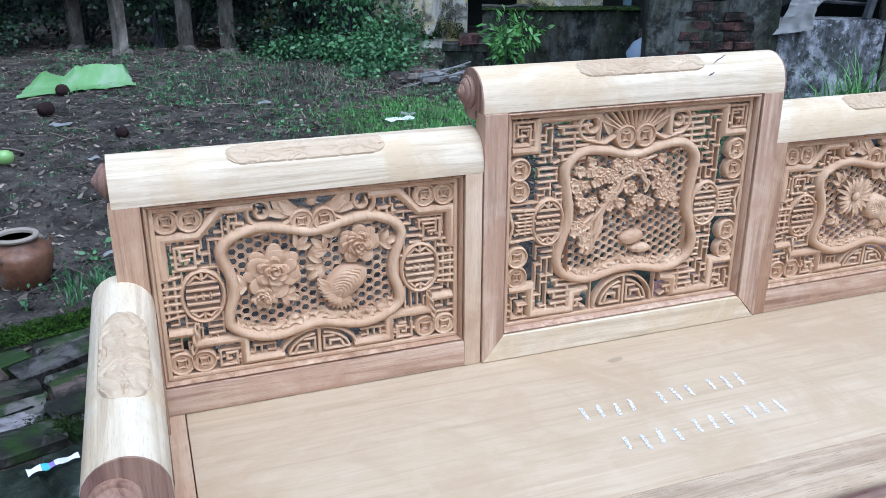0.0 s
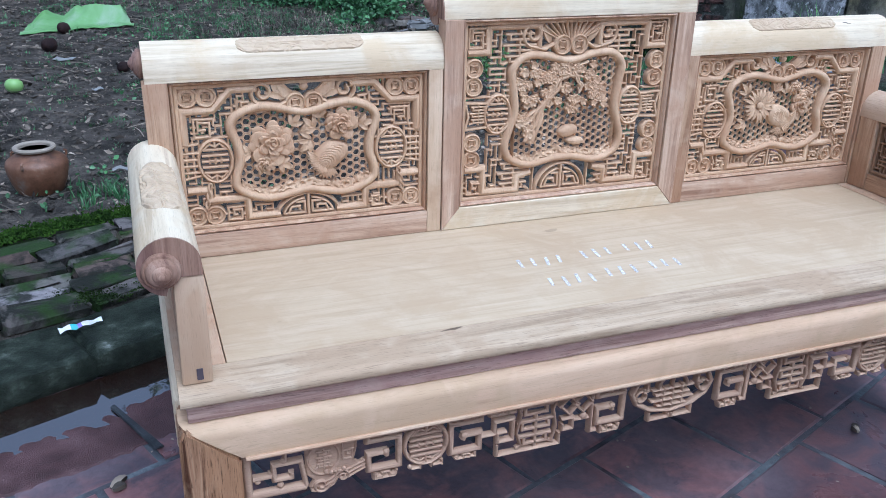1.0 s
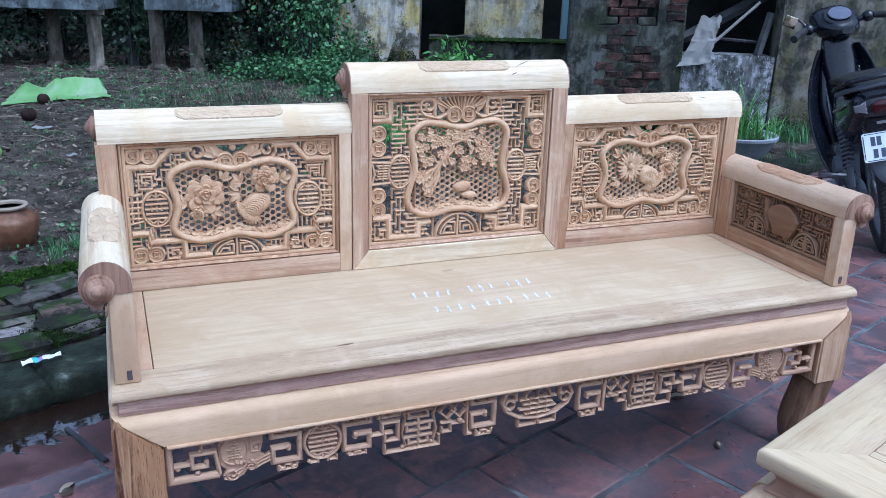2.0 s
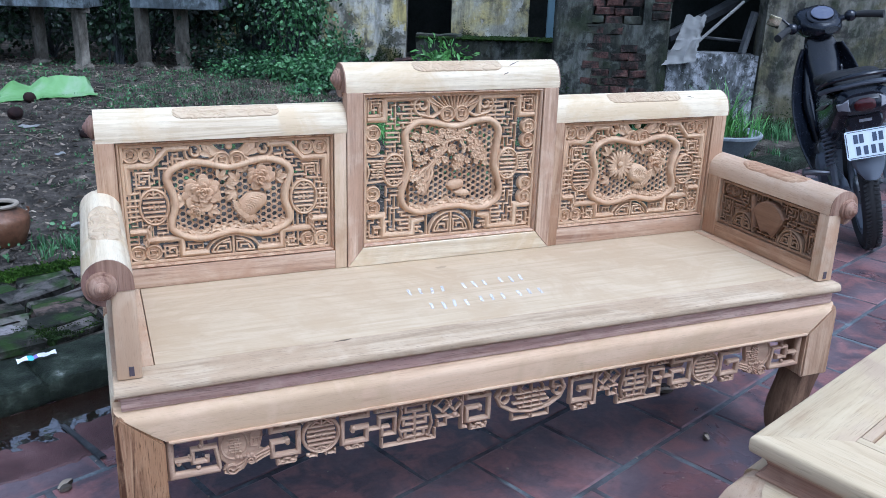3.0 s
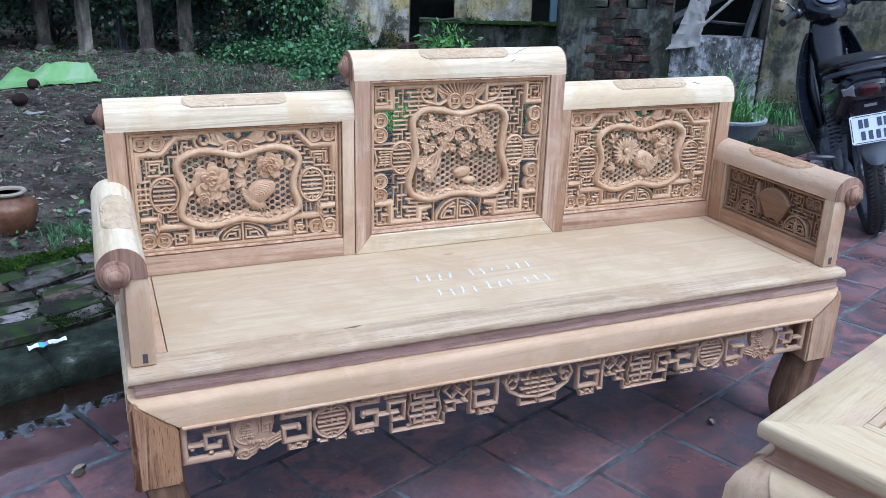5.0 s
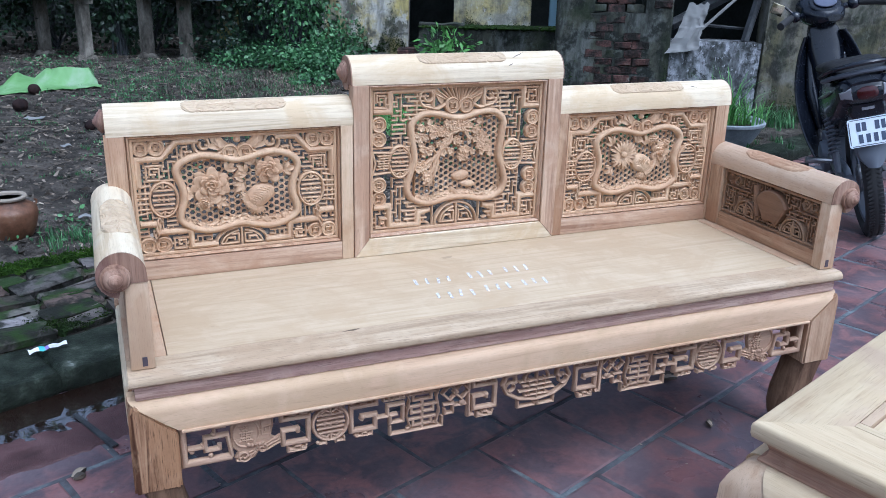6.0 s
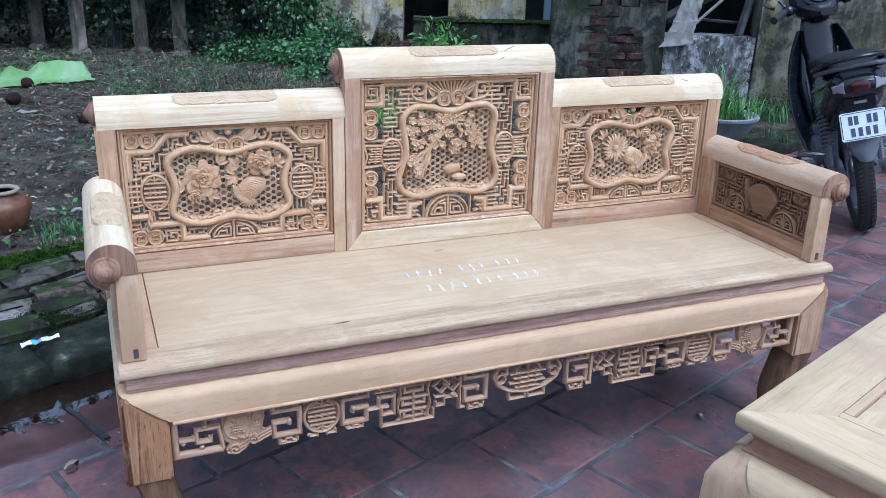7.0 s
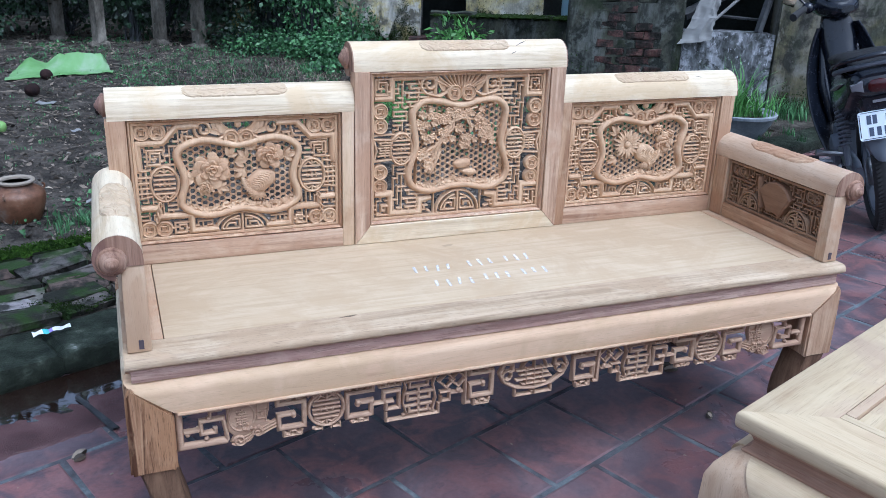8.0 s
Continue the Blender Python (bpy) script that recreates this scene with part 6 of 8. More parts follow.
# ---- foliage ----
def leaf_cloud(name, places, ways, sizes, mat, width=0.6, droop=0.12):
    """Many small folded leaves in one mesh. ways: where each one points."""
    rng = np.random.default_rng(7)
    n = len(places)
    f = ways / np.linalg.norm(ways, axis=1)[:, None]
    ref = rng.normal(size=(n, 3))
    s = np.cross(f, ref)
    s /= np.linalg.norm(s, axis=1)[:, None]
    u = np.cross(s, f)
    k = sizes[:, None]
    w = width / 2
    pts = np.stack([places, places + k * (0.42 * f + w * s + 0.07 * u), places + k * (0.50 * f), places + k * (0.42 * f - w * s + 0.07 * u), places + k * (0.75 * f + 0.72 * w * s - droop * 0.4 * u), places + k * (0.75 * f - 0.72 * w * s - droop * 0.4 * u), places + k * (f - droop * u)], 1).reshape(-1, 3)
    quad = ((0, 2, 1), (0, 3, 2), (1, 2, 4), (2, 3, 5), (2, 6, 4), (2, 5, 6))
    base = (np.arange(n) * 7)[:, None, None]
    faces = (np.array(quad)[None] + base).reshape(-1, 3)
    me = bpy.data.meshes.new(name)
    me.from_pydata(pts.tolist(), [], faces.tolist())
    me.materials.append(mat)
    me.shade_smooth()
    return me


def under(name, me, parent):
    ob = new(name, me)
    ob.parent = parent
    ob.matrix_parent_inverse = Matrix.Translation(-parent.location)
    return ob


def bush(at, r, h, n, size, mat, label, seed, clumps=14, name="bush", width=0.6, flat=0.35):
    """Stems that fork from the ground and a loose crown of leaves in clumps."""
    rng = np.random.default_rng(seed)
    g = ground_z(at)
    b = thing(name, (at[0], at[1], g), label, "bush")
    bm = bmesh.new()
    tips = []
    for i in range(clumps):
        a, q = rng.uniform(0, 2 * math.pi), rng.uniform(0.15, 1.0)
        tip = Vector((at[0] + r * q * math.cos(a), at[1] + r * q * math.sin(a), g + h * rng.uniform(0.25, 1.0) * (1.1 - 0.35 * q)))
        mid = Vector((at[0], at[1], g)).lerp(tip, 0.5) + Vector(rng.normal(0, 0.06 * r, 3).tolist()) + Vector((0, 0, 0.1 * h))
        rod(bm, [(at[0] + rng.normal(0, 0.04), at[1] + rng.normal(0, 0.04), g - 0.02), mid, tip], [0.012, 0.008, 0.003], 5)
        tips.append(tip)
    part("trunk", bm, STICK, b)
    pick = rng.integers(0, clumps, n)
    c = np.array([tuple(t) for t in tips])[pick]
    off = rng.normal(0, 1, (n, 3)) * np.array([r * 0.30, r * 0.30, h * 0.16])
    p = c + off
    p[:, 2] = np.maximum(p[:, 2], g + 0.01)
    ways = off / (r * 0.3) + rng.normal(0, 0.7, (n, 3)) + np.array([0, 0, -flat])
    under("crown", leaf_cloud("crown", p, ways, size * rng.uniform(0.5, 1.25, n), mat, width), b)
    return b


def build_greenery():
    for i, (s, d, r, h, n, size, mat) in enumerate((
            (-1.58, 8.75, 0.34, 1.30, 1200, 0.062, LEAF_MID), (-1.95, 9.1, 0.5, 1.5, 1300, 0.062, LEAF_SHADED), (-2.15, 9.3, 0.45, 1.4, 800, 0.08, LEAF_SHADED), (-1.50, 9.2, 0.28, 1.5, 800, 0.062, LEAF_SHADED),
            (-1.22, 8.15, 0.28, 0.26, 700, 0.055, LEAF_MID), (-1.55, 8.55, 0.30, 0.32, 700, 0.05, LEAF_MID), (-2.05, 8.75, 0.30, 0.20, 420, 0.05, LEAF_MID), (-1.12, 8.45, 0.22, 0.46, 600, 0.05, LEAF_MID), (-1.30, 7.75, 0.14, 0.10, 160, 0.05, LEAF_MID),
            (-2.3, 9.0, 0.35, 0.32, 600, 0.05, LEAF_SHADED), (-3.4, 9.6, 0.5, 0.9, 900, 0.07, LEAF_SHADED), (-4.5, 9.7, 0.6, 0.85, 900, 0.07, LEAF_SHADED), (-5.4, 9.3, 0.6, 0.9, 900, 0.07, LEAF_SHADED), (-2.6, 10.3, 0.7, 1.3, 900, 0.085, LEAF_SHADED),
            (-4.0, 10.6, 0.9, 1.8, 1100, 0.09, LEAF_SHADED), (-5.8, 10.4, 0.9, 1.8, 1100, 0.09, LEAF_SHADED), (-3.55, 9.2, 0.22, 1.1, 500, 0.07, LEAF_SHADED), (-4.9, 8.5, 0.35, 0.35, 400, 0.06, LEAF_SHADED), (-5.9, 8.0, 0.5, 1.2, 500, 0.08, LEAF_SHADED))):
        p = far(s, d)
        lab = "tall leafy green bush by the house wall" if h > 0.8 else "low leafy green bush in the garden"
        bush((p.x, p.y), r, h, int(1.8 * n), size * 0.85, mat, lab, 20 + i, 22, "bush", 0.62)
    p = far(-0.12, 8.12)
    bush((p.x, p.y), 0.19, 0.42, 420, 0.085, LEAF_BRIGHT, "young bright green plant before the low wall", 60, 9, "young_plant", 0.33, 0.6)

    def tufts(name, area, n, h, mat, label, seed, lean=0.5):
        """Grass blades in tufts."""
        rng = np.random.default_rng(seed)
        pts, faces = [], []
        for i in range(n):
            x, y = area(rng)
            z = ground_z((x, y))
            for k in range(int(rng.integers(5, 11))):
                a, q = rng.uniform(0, 2 * math.pi), rng.uniform(0.5, 1.2) * h
                dx, dy = math.cos(a), math.sin(a)
                w = 0.0028 + 0.0015 * rng.random()
                bx, by = x + rng.normal(0, 0.015), y + rng.normal(0, 0.015)
                l = lean * rng.uniform(0.3, 1.3)
                b0 = len(pts)
                for t in (0, 0.5, 1.0):
                    cx, cy, cz = bx + dx * l * q * t * t, by + dy * l * q * t * t, z - 0.005 + q * (t - 0.3 * l * t * t)
                    ww = w * (1 - 0.85 * t)
                    pts += [(cx - dy * ww, cy + dx * ww, cz), (cx + dy * ww, cy - dx * ww, cz)]
                faces += [(b0, b0 + 1, b0 + 3, b0 + 2), (b0 + 2, b0 + 3, b0 + 5, b0 + 4)]
        me = bpy.data.meshes.new(name)
        me.from_pydata(pts, [], faces)
        me.materials.append(mat)
        tagged(new(name, me), label, "grass", kind="stuff")

    def disc(cx, cy, r):
        return lambda rng: (cx + r * rng.normal(0, 0.5), cy + r * 0.8 * rng.normal(0, 0.5))
    tufts("grass", disc(1.85, 3.95, 0.75), 1100, 0.036, LEAF_BRIGHT, "patch of short bright grass on the earth", 1)
    tufts("grass", disc(1.3, 5.5, 1.4), 750, 0.042, LEAF_MID, "thin weeds among the litter", 2)
    tufts("dry_grass", disc(1.5, 5.5, 0.9), 420, 0.06, LITTER, "dry pale grass among the weeds", 12, 1.2)
    tufts("grass", disc(-0.05, 1.75, 0.22), 60, 0.06, LEAF_MID, "weeds behind the bench", 3)
    tufts("grass", disc(0.2, 3.4, 1.8), 260, 0.028, LEAF_MID, "scattered short weeds on the earth", 4)
    tufts("grass", disc(3.3, 3.0, 1.2), 300, 0.07, LEAF_MID, "weeds below the brick wall", 5)
    tufts("grass", disc(0.2, 6.6, 1.6), 160, 0.050, LEAF_MID, "weeds around the troughs", 6)
    tufts("grass", lambda rng: tuple(far(2.3 + 0.5 * rng.normal(), 6.75 + 0.1 * rng.normal()))[:2], 120, 0.16, LEAF_MID, "long grass at the foot of the wall", 8)

    rng = np.random.default_rng(31)
    n = 60000
    pl = np.array([tuple(yard(rng.uniform(-2.2, 5.5), 0.35 + 7.5 * rng.random() ** 1.3)) for _ in range(n)])
    pl[:, 2] = [ground_z(p) + 0.004 for p in pl]
    ways = rng.normal(0, 1, (n, 3)) * np.array([1, 1, 0.16])
    tagged(new("leaf_litter", leaf_cloud("leaf_litter", pl, ways, 0.007 + 0.044 * rng.random(n) ** 2.8, LITTER, 0.42, 0.3)), "dead leaves scattered on the damp earth", "leaf litter", kind="stuff")
    n = 20000
    pl = np.array([tuple(yard(rng.uniform(-1.8, 5.5), 0.9 + 6.8 * rng.random())) for _ in range(n)])
    keep = np.array([noise.noise(Vector((p[0] * 1.6, p[1] * 1.6, 7))) > 0.16 for p in pl])
    pl = pl[keep]
    n = len(pl)
    pl[:, 2] = [ground_z(p) + 0.012 for p in pl]
    ways = rng.normal(0, 1, (n, 3)) * np.array([1, 1, 0.4]) + np.array([0, 0, 0.25])
    tagged(new("low_weeds", leaf_cloud("low_weeds", pl, ways, rng.uniform(0.010, 0.032, n), LEAF_MID, 0.7)), "small green weeds on the earth", "weeds", kind="stuff")
    rnd = random.Random(19)
    bm = bmesh.new()
    for i in range(1300):
        p = yard(rnd.uniform(-1.6, 5.0), 0.9 + 6.0 * rnd.random())
        a, l = rnd.uniform(0, 3.14), rnd.uniform(0.03, 0.14)
        d = Vector((math.cos(a), math.sin(a), rnd.uniform(-0.05, 0.12))) * l
        q = Vector((p.x, p.y, ground_z(p) + 0.008))
        rod(bm, [q - d, q + Vector((rnd.uniform(-0.01, 0.01), rnd.uniform(-0.01, 0.01), 0.004)), q + d], rnd.uniform(0.001, 0.004), 4)
    tagged(new("twigs", finish(bm, "twigs", LITTER)), "thin dead twigs on the earth", "twigs", kind="stuff")
    bm = bmesh.new()
    rnd = random.Random(9)
    for i in range(420):
        p = yard(rnd.uniform(-1.6, 5.0), 0.4 + 6.5 * rnd.random())
        s = rnd.uniform(0.004, 0.016)
        blob(bm, (p.x, p.y, ground_z(p) + s * 0.3), (s * 1.4, s, s * 0.6), Matrix.Rotation(rnd.uniform(0, 3), 3, "Z"), 6, 4, 0.4, i)
    tagged(new("pebbles", finish(bm, "pebbles", CONCRETE)), "pale pebbles and chips on the earth", "pebbles", kind="stuff")


build_greenery()
for s0, s1, d, z0, rise, n, seed in ((-1.45, -0.53, 9.49, 0.26, 0.40, 5200, 3), (0.10, 0.79, 9.49, 0.45, 0.24, 3600, 5), (0.82, 1.68, 6.905, 0.10, 0.30, 3500, 8), (2.44, 3.6, 6.905, 0.10, 0.30, 3000, 11)):
    tagged(new("moss", wall_moss(s0, s1, d, z0, rise, n, seed)), "dark moss creeping up the wall foot", "moss", kind="stuff")


def tall_tree(at, h, r, n, seed):
    """A tapered trunk that forks into limbs, under a ragged crown of leaf clumps."""
    rng = np.random.default_rng(seed)
    g = ground_z(at)
    t = thing("tree", (at[0], at[1], g), "tall dark leafy tree behind the garden wall", "tree", "trees behind the garden")
    bm = bmesh.new()
    fork = Vector((at[0] + rng.normal(0, 0.1), at[1], g + h * 0.38))
    rod(bm, [(at[0], at[1], g - 0.05), (at[0] + 0.05, at[1], g + h * 0.2), fork], [0.16, 0.12, 0.10], 9)
    part("trunk", bm, STICK, t)
    tips = []
    for i in range(34):
        a, q, z = rng.uniform(0, 2 * math.pi), math.sqrt(rng.random()), rng.random()
        k = r * (0.55 + 0.45 * math.sin(math.pi * min(1.0, 0.15 + z)))
        tips.append(Vector((at[0] + k * q * math.cos(a), at[1] + k * q * math.sin(a), g + h * (0.30 + 0.68 * z))))
    for tip in tips[:9]:
        bm = bmesh.new()
        rod(bm, [fork, fork.lerp(tip, 0.5) + Vector((0, 0, 0.15)), tip], [0.06, 0.04, 0.012], 6)
        part("limb", bm, STICK, t)
    c = np.array([tuple(p) for p in tips])[rng.integers(0, len(tips), n)]
    off = rng.normal(0, 1, (n, 3)) * np.array([r * 0.22, r * 0.22, h * 0.065])
    ways = off + rng.normal(0, 0.5, (n, 3)) - np.array([0, 0, 0.3])
    under("crown", leaf_cloud("crown", c + off, ways, 0.26 * rng.uniform(0.5, 1.2, n), LEAF_SHADED, 0.6), t)


for k in range(6):
    p = far(-11.0 + 2.1 * k, 13.2 + 0.5 * (k % 2))
    tall_tree((p.x, p.y), 6.8 + 0.9 * math.sin(k * 2.3), 1.9, 3000, 80 + k)


# ---- things in the garden ----
def build_pot():
    x, y = -0.405, 1.87
    g = ground_z((x, y)) - 0.004
    pot = thing("clay_pot", (x, y, g), "squat brown glazed clay pot with a pale rim", "pot")
    bm = bmesh.new()
    prof = [(0.0, 0.084), (0.010, 0.090), (0.04, 0.102), (0.085, 0.114), (0.115, 0.117), (0.130, 0.112), (0.145, 0.092), (0.155, 0.074), (0.165, 0.068), (0.172, 0.070)]
    lathe(bm, prof + [(0.170, 0.060), (0.150, 0.062), (0.10, 0.10), (0.03, 0.085), (0.012, 0.0)], (x, y, g), (0, 0, 1), 32)
    part("body", bm, CLAY, pot)
    bm = bmesh.new()
    lathe(bm, [(0.1725, 0.059), (0.1725, 0.077), (0.180, 0.080), (0.186, 0.077), (0.187, 0.066), (0.182, 0.060), (0.1725, 0.059)], (x, y, g), (0, 0, 1), 32)
    part("rim", bm, RIM_CLAY, pot, "pale unglazed rim")
    for a in (250, 30, 140):
        bm = bmesh.new()
        c = Vector((x + 0.104 * math.cos(radians(a)), y + 0.104 * math.sin(radians(a)), g + 0.135))
        rod(bm, [c + Vector((0.012 * math.cos(radians(a)), 0.012 * math.sin(radians(a)), dz)) + Vector((0.010 * math.cos(radians(a)) * math.sin(k), 0.010 * math.sin(radians(a)) * math.sin(k), 0)) for dz, k in ((0.012, 0), (0.006, 1.2), (-0.006, 1.6), (-0.014, 0.2))], 0.005, 6)
        part("lug", bm, CLAY, pot)


build_pot()


def build_sheet():
    bm = bmesh.new()
    nx, ny = 40, 22
    vs = []
    for j in range(ny + 1):
        for i in range(nx + 1):
            u, v = i / nx, j / ny
            x = -0.74 + 0.80 * u + 0.10 * v * (0.5 - u) + 0.02 * noise.noise(Vector((v * 5, u, 4)))
            y = 5.32 + 0.30 * u + (0.50 + 0.1 * math.sin(u * 5)) * v + 0.025 * noise.noise(Vector((u * 9, v * 2, 1)))
            rise = min(1.0, max(0.0, (u - 0.34) * 7)) * min(1.0, (1.0 - u) * 20)
            ridge = (0.035 + 0.085 * rise) * max(0.0, 1 - abs(v - 0.74) / 0.42) * min(1, u * 6) + 0.07 * max(0.0, 1 - abs(u - 0.17) / 0.15) * max(0.0, 1 - abs(v - 0.8) / 0.5) - 0.03 * math.exp(-((u - 0.36 - 0.25 * v) / 0.035) ** 2) * v
            z = ground_z((x, y)) + 0.012 + ridge + 0.016 * abs(noise.noise(Vector((u * 7, v * 5, 2)))) + 0.006 * noise.noise(Vector((u * 22, v * 12, 2)))
            vs.append(bm.verts.new((x, y, z)))
    for j in range(ny):
        for i in range(nx):
            a = j * (nx + 1) + i
            bm.faces.new((vs[a], vs[a + 1], vs[a + nx + 2], vs[a + nx + 1]))
    r = bmesh.ops.extrude_face_region(bm, geom=list(bm.faces))
    bmesh.ops.translate(bm, verts=[g for g in r["geom"] if isinstance(g, bmesh.types.BMVert)], vec=(0, 0, 0.003))
    solo("plastic_sheet", bm, GREEN_SHEET, "rumpled light green plastic sheet on the earth", "sheet")


build_sheet()


def build_garden_bits():
    rnd = random.Random(21)
    for i, (x, y, r) in enumerate(((-0.51, 4.78, 0.052), (-0.047, 4.06, 0.036), (-0.44, 5.40, 0.045))):
        bm = bmesh.new()
        blob(bm, (x, y, ground_z((x, y)) + r * 0.85), (r * 1.08, r, r * 0.96), None, 18, 12, 0.12, i * 3.1)
        solo("coconut", bm, HUSK, "dark brown coconut lying on the earth", "coconut", "coconuts on the earth")
    bm = bmesh.new()
    lathe(bm, [(0.0, 0.0), (0.002, 0.02), (0.018, 0.042), (0.042, 0.050), (0.066, 0.042), (0.078, 0.024), (0.074, 0.006), (0.072, 0.0)], (-0.635, 3.53, ground_z((-0.635, 3.53)) - 0.003), (0.1, 0.2, 1), 18)
    solo("green_fruit", bm, FRUIT, "round light green fruit on the earth", "fruit")
    # loose old bricks behind the kerb, in rough rows
    row_c = 0.255
    for row in range(6):
        a = -1.0 + rnd.uniform(0, 0.15)
        while a < 0.62:
            ln, wd, th = rnd.uniform(0.13, 0.25), rnd.uniform(0.065, 0.100), rnd.uniform(0.030, 0.055)
            p = yard(a + ln / 2, row_c + wd / 2 + rnd.uniform(-0.012, 0.012))
            bm = brick_mesh(rnd, (ln, wd, th), 0.009)
            tilt = Matrix.Translation((p.x, p.y, 0.066 + 0.006 * row + rnd.uniform(0, 0.012))) @ Matrix.Rotation(PAVE + radians(rnd.uniform(-9, 9)), 4, "Z") @ Matrix.Rotation(radians(rnd.uniform(0, 11)), 4, "X") @ Matrix.Rotation(radians(rnd.uniform(-5, 5)), 4, "Y")
            placed(bm, tilt)
            solo("old_brick", bm, PILE, "weathered old brick lying in a row behind the kerb", "brick", "loose bricks behind the kerb")
            a += ln + rnd.uniform(0.004, 0.028)
        row_c += 0.080
    def moss_bed(places, spread, n, z, sizes, mat, label, seed):
        """A fuzz of tiny leaflets over the stones."""
        rng = np.random.default_rng(seed)
        pick = np.array(places)[rng.integers(0, len(places), n)]
        ac = pick + rng.normal(0, 1, (n, 2)) * np.array(spread)
        pl = np.array([tuple(yard(a, c, z + 0.010 * noise.noise(Vector((a * 26, c * 26, 2))) + 0.012 * noise.noise(Vector((a * 9, c * 9, 5))))) for a, c in ac])
        ways = rng.normal(0, 1, (n, 3)) + np.array([0, 0, 0.9])
        tagged(new("moss", leaf_cloud("moss", pl, ways, rng.uniform(*sizes, n), mat, 0.7)), label, "moss", kind="stuff")
    moss_bed(((0.30, 0.30), (0.38, 0.28), (0.1, 0.34), (0.22, 0.33), (-0.3, 0.50), (-0.1, 0.56), (0.25, 0.60), (-0.5, 0.40), (0.0, 0.44)), (0.05, 0.024), 7000, 0.106, (0.003, 0.008), MOSS, "dark moss grown over the old bricks", 41)
    moss_bed([(-1.2 + 0.05 * k, 0.925 - 0.05 * (-1.2 + 0.05 * k)) for k in range(40)], (0.04, 0.034), 20000, 0.112, (0.005, 0.016), MOSS_BRIGHT, "bright green moss along the row of bricks", 42)
    # wrapper on the kerb
    wrap = thing("wrapper", (-0.24, 0.66, 0.084), "torn white printed plastic wrapper on the kerb", "wrapper")
    for nm, x0, x1, mat in (("wrapper_sheet", 0.0, 0.034, PAPER), ("printed_band", 0.034, 0.052, TEAL), ("violet_band", 0.052, 0.066, VIOLET), ("wrapper_end", 0.066, 0.125, PAPER)):
        bm = bmesh.new()
        grid = []
        for i in range(7):
            x = x0 + (x1 - x0) * i / 6
            for j in range(4):
                y = (j / 3 - 0.5) * (0.017 - 0.010 * min(1.0, x / 0.12)) - 0.06 * x + 0.0015 * math.sin(x * 90 + j)
                z = 0.0905 + 0.012 * abs(math.sin(x * 70 + j * 0.8)) * 0.5 + 0.003 * j
                q = Vector((-0.287, 0.594, z)) + ALONG * x * 0.95 + ACROSS * y
                grid.append(bm.verts.new((q.x, q.y, z)))
        for i in range(6):
            for j in range(3):
                k = i * 4 + j
                bm.faces.new((grid[k], grid[k + 4], grid[k + 5], grid[k + 1]))
        part(nm, bm, mat, wrap, "teal printed band" if mat is TEAL else "violet printed band" if mat is VIOLET else "")
    # flat stick over the wet paving, dry leaf
    bm = bmesh.new()
    a, b = Vector((-0.159, 0.300, 0.006)), Vector((-0.055, 0.085, 0.006))
    d = (b - a).normalized()
    n = Vector((-d.y, d.x, 0))
    loft(bm, [[a + n * w * 0.7 + Vector((0, 0, z)) for w, z in ((-0.010, 0), (0.010, 0), (0.007, 0.007), (-0.007, 0.007))], [b + n * w + Vector((0, 0, z)) for w, z in ((-0.011, 0), (0.011, 0), (0.008, 0.006), (-0.008, 0.006))]])
    solo("stick", bm, STICK, "flat dark wet stick lying at the puddle", "stick")
    for x, y, s, rz in ((-0.165, -0.035, 0.042, 0.3), (1.71, -0.10, 0.05, 2.6), (1.62, -0.40, 0.03, 1.2), (3.12, 0.66, 0.03, 0.4)):
        bm = bmesh.new()
        for k in range(2):
            petal(bm, x + rnd.uniform(-0.01, 0.01), y + rnd.uniform(-0.006, 0.006), 0.008, s * rnd.uniform(0.7, 1.2), s * 0.45, rz + k * 0.5, 0.006, 0.3)
        solo("dry_leaf", bm, LITTER, "curled dry leaf on the paving", "leaf", "dry leaves on the paving")
    bm = bmesh.new()
    for k in range(110):
        p = Vector((rnd.uniform(-0.3, 2.6), rnd.uniform(-1.3, 0.5), 0.0))
        r = rnd.uniform(0.0012, 0.0038)
        blob(bm, (p.x, p.y, r * 0.4), (r * rnd.uniform(1, 2.2), r, r * 0.5), Matrix.Rotation(rnd.uniform(0, 3), 3, "Z"), 6, 4, 0.3, k)
    tagged(new("wood_chips", finish(bm, "wood_chips", RIM_CLAY)), "tiny pale chips scattered on the paving", "chips", kind="stuff")
    # pieces of white paper and rubble
    for i, (x, y, l, w, mat) in enumerate(((1.654, 3.91, 0.20, 0.07, PAPER), (1.75, 4.05, 0.10, 0.06, CARD), (-0.41, 4.45, 0.13, 0.06, CARD), (-0.20, 3.55, 0.06, 0.03, CARD), (0.9, 4.7, 0.09, 0.05, CARD), (-0.1, 2.05, 0.07, 0.02, CARD))):
        bm = bmesh.new()
        r = Matrix.Translation((x, y, ground_z((x, y)) + 0.012)) @ Matrix.Rotation(rnd.uniform(-0.4, 0.4), 4, "Z")
        n = 8
        loft(bm, [[(l * (k / n - 0.5), sgn * w / 2 * (1 + 0.25 * math.sin(k * 2.1 + i)) + 0.006 * math.sin(k * 0.9 + i), 0.004 * math.sin(k * 0.8 + i) + o) for sgn, o in ((-1, 0), (1, 0.006), (1, 0.008), (-1, 0.002))] for k in range(n + 1)])
        solo("scrap", placed(bm, r), mat, "torn pale scrap lying on the earth", "scrap", "scraps on the earth")
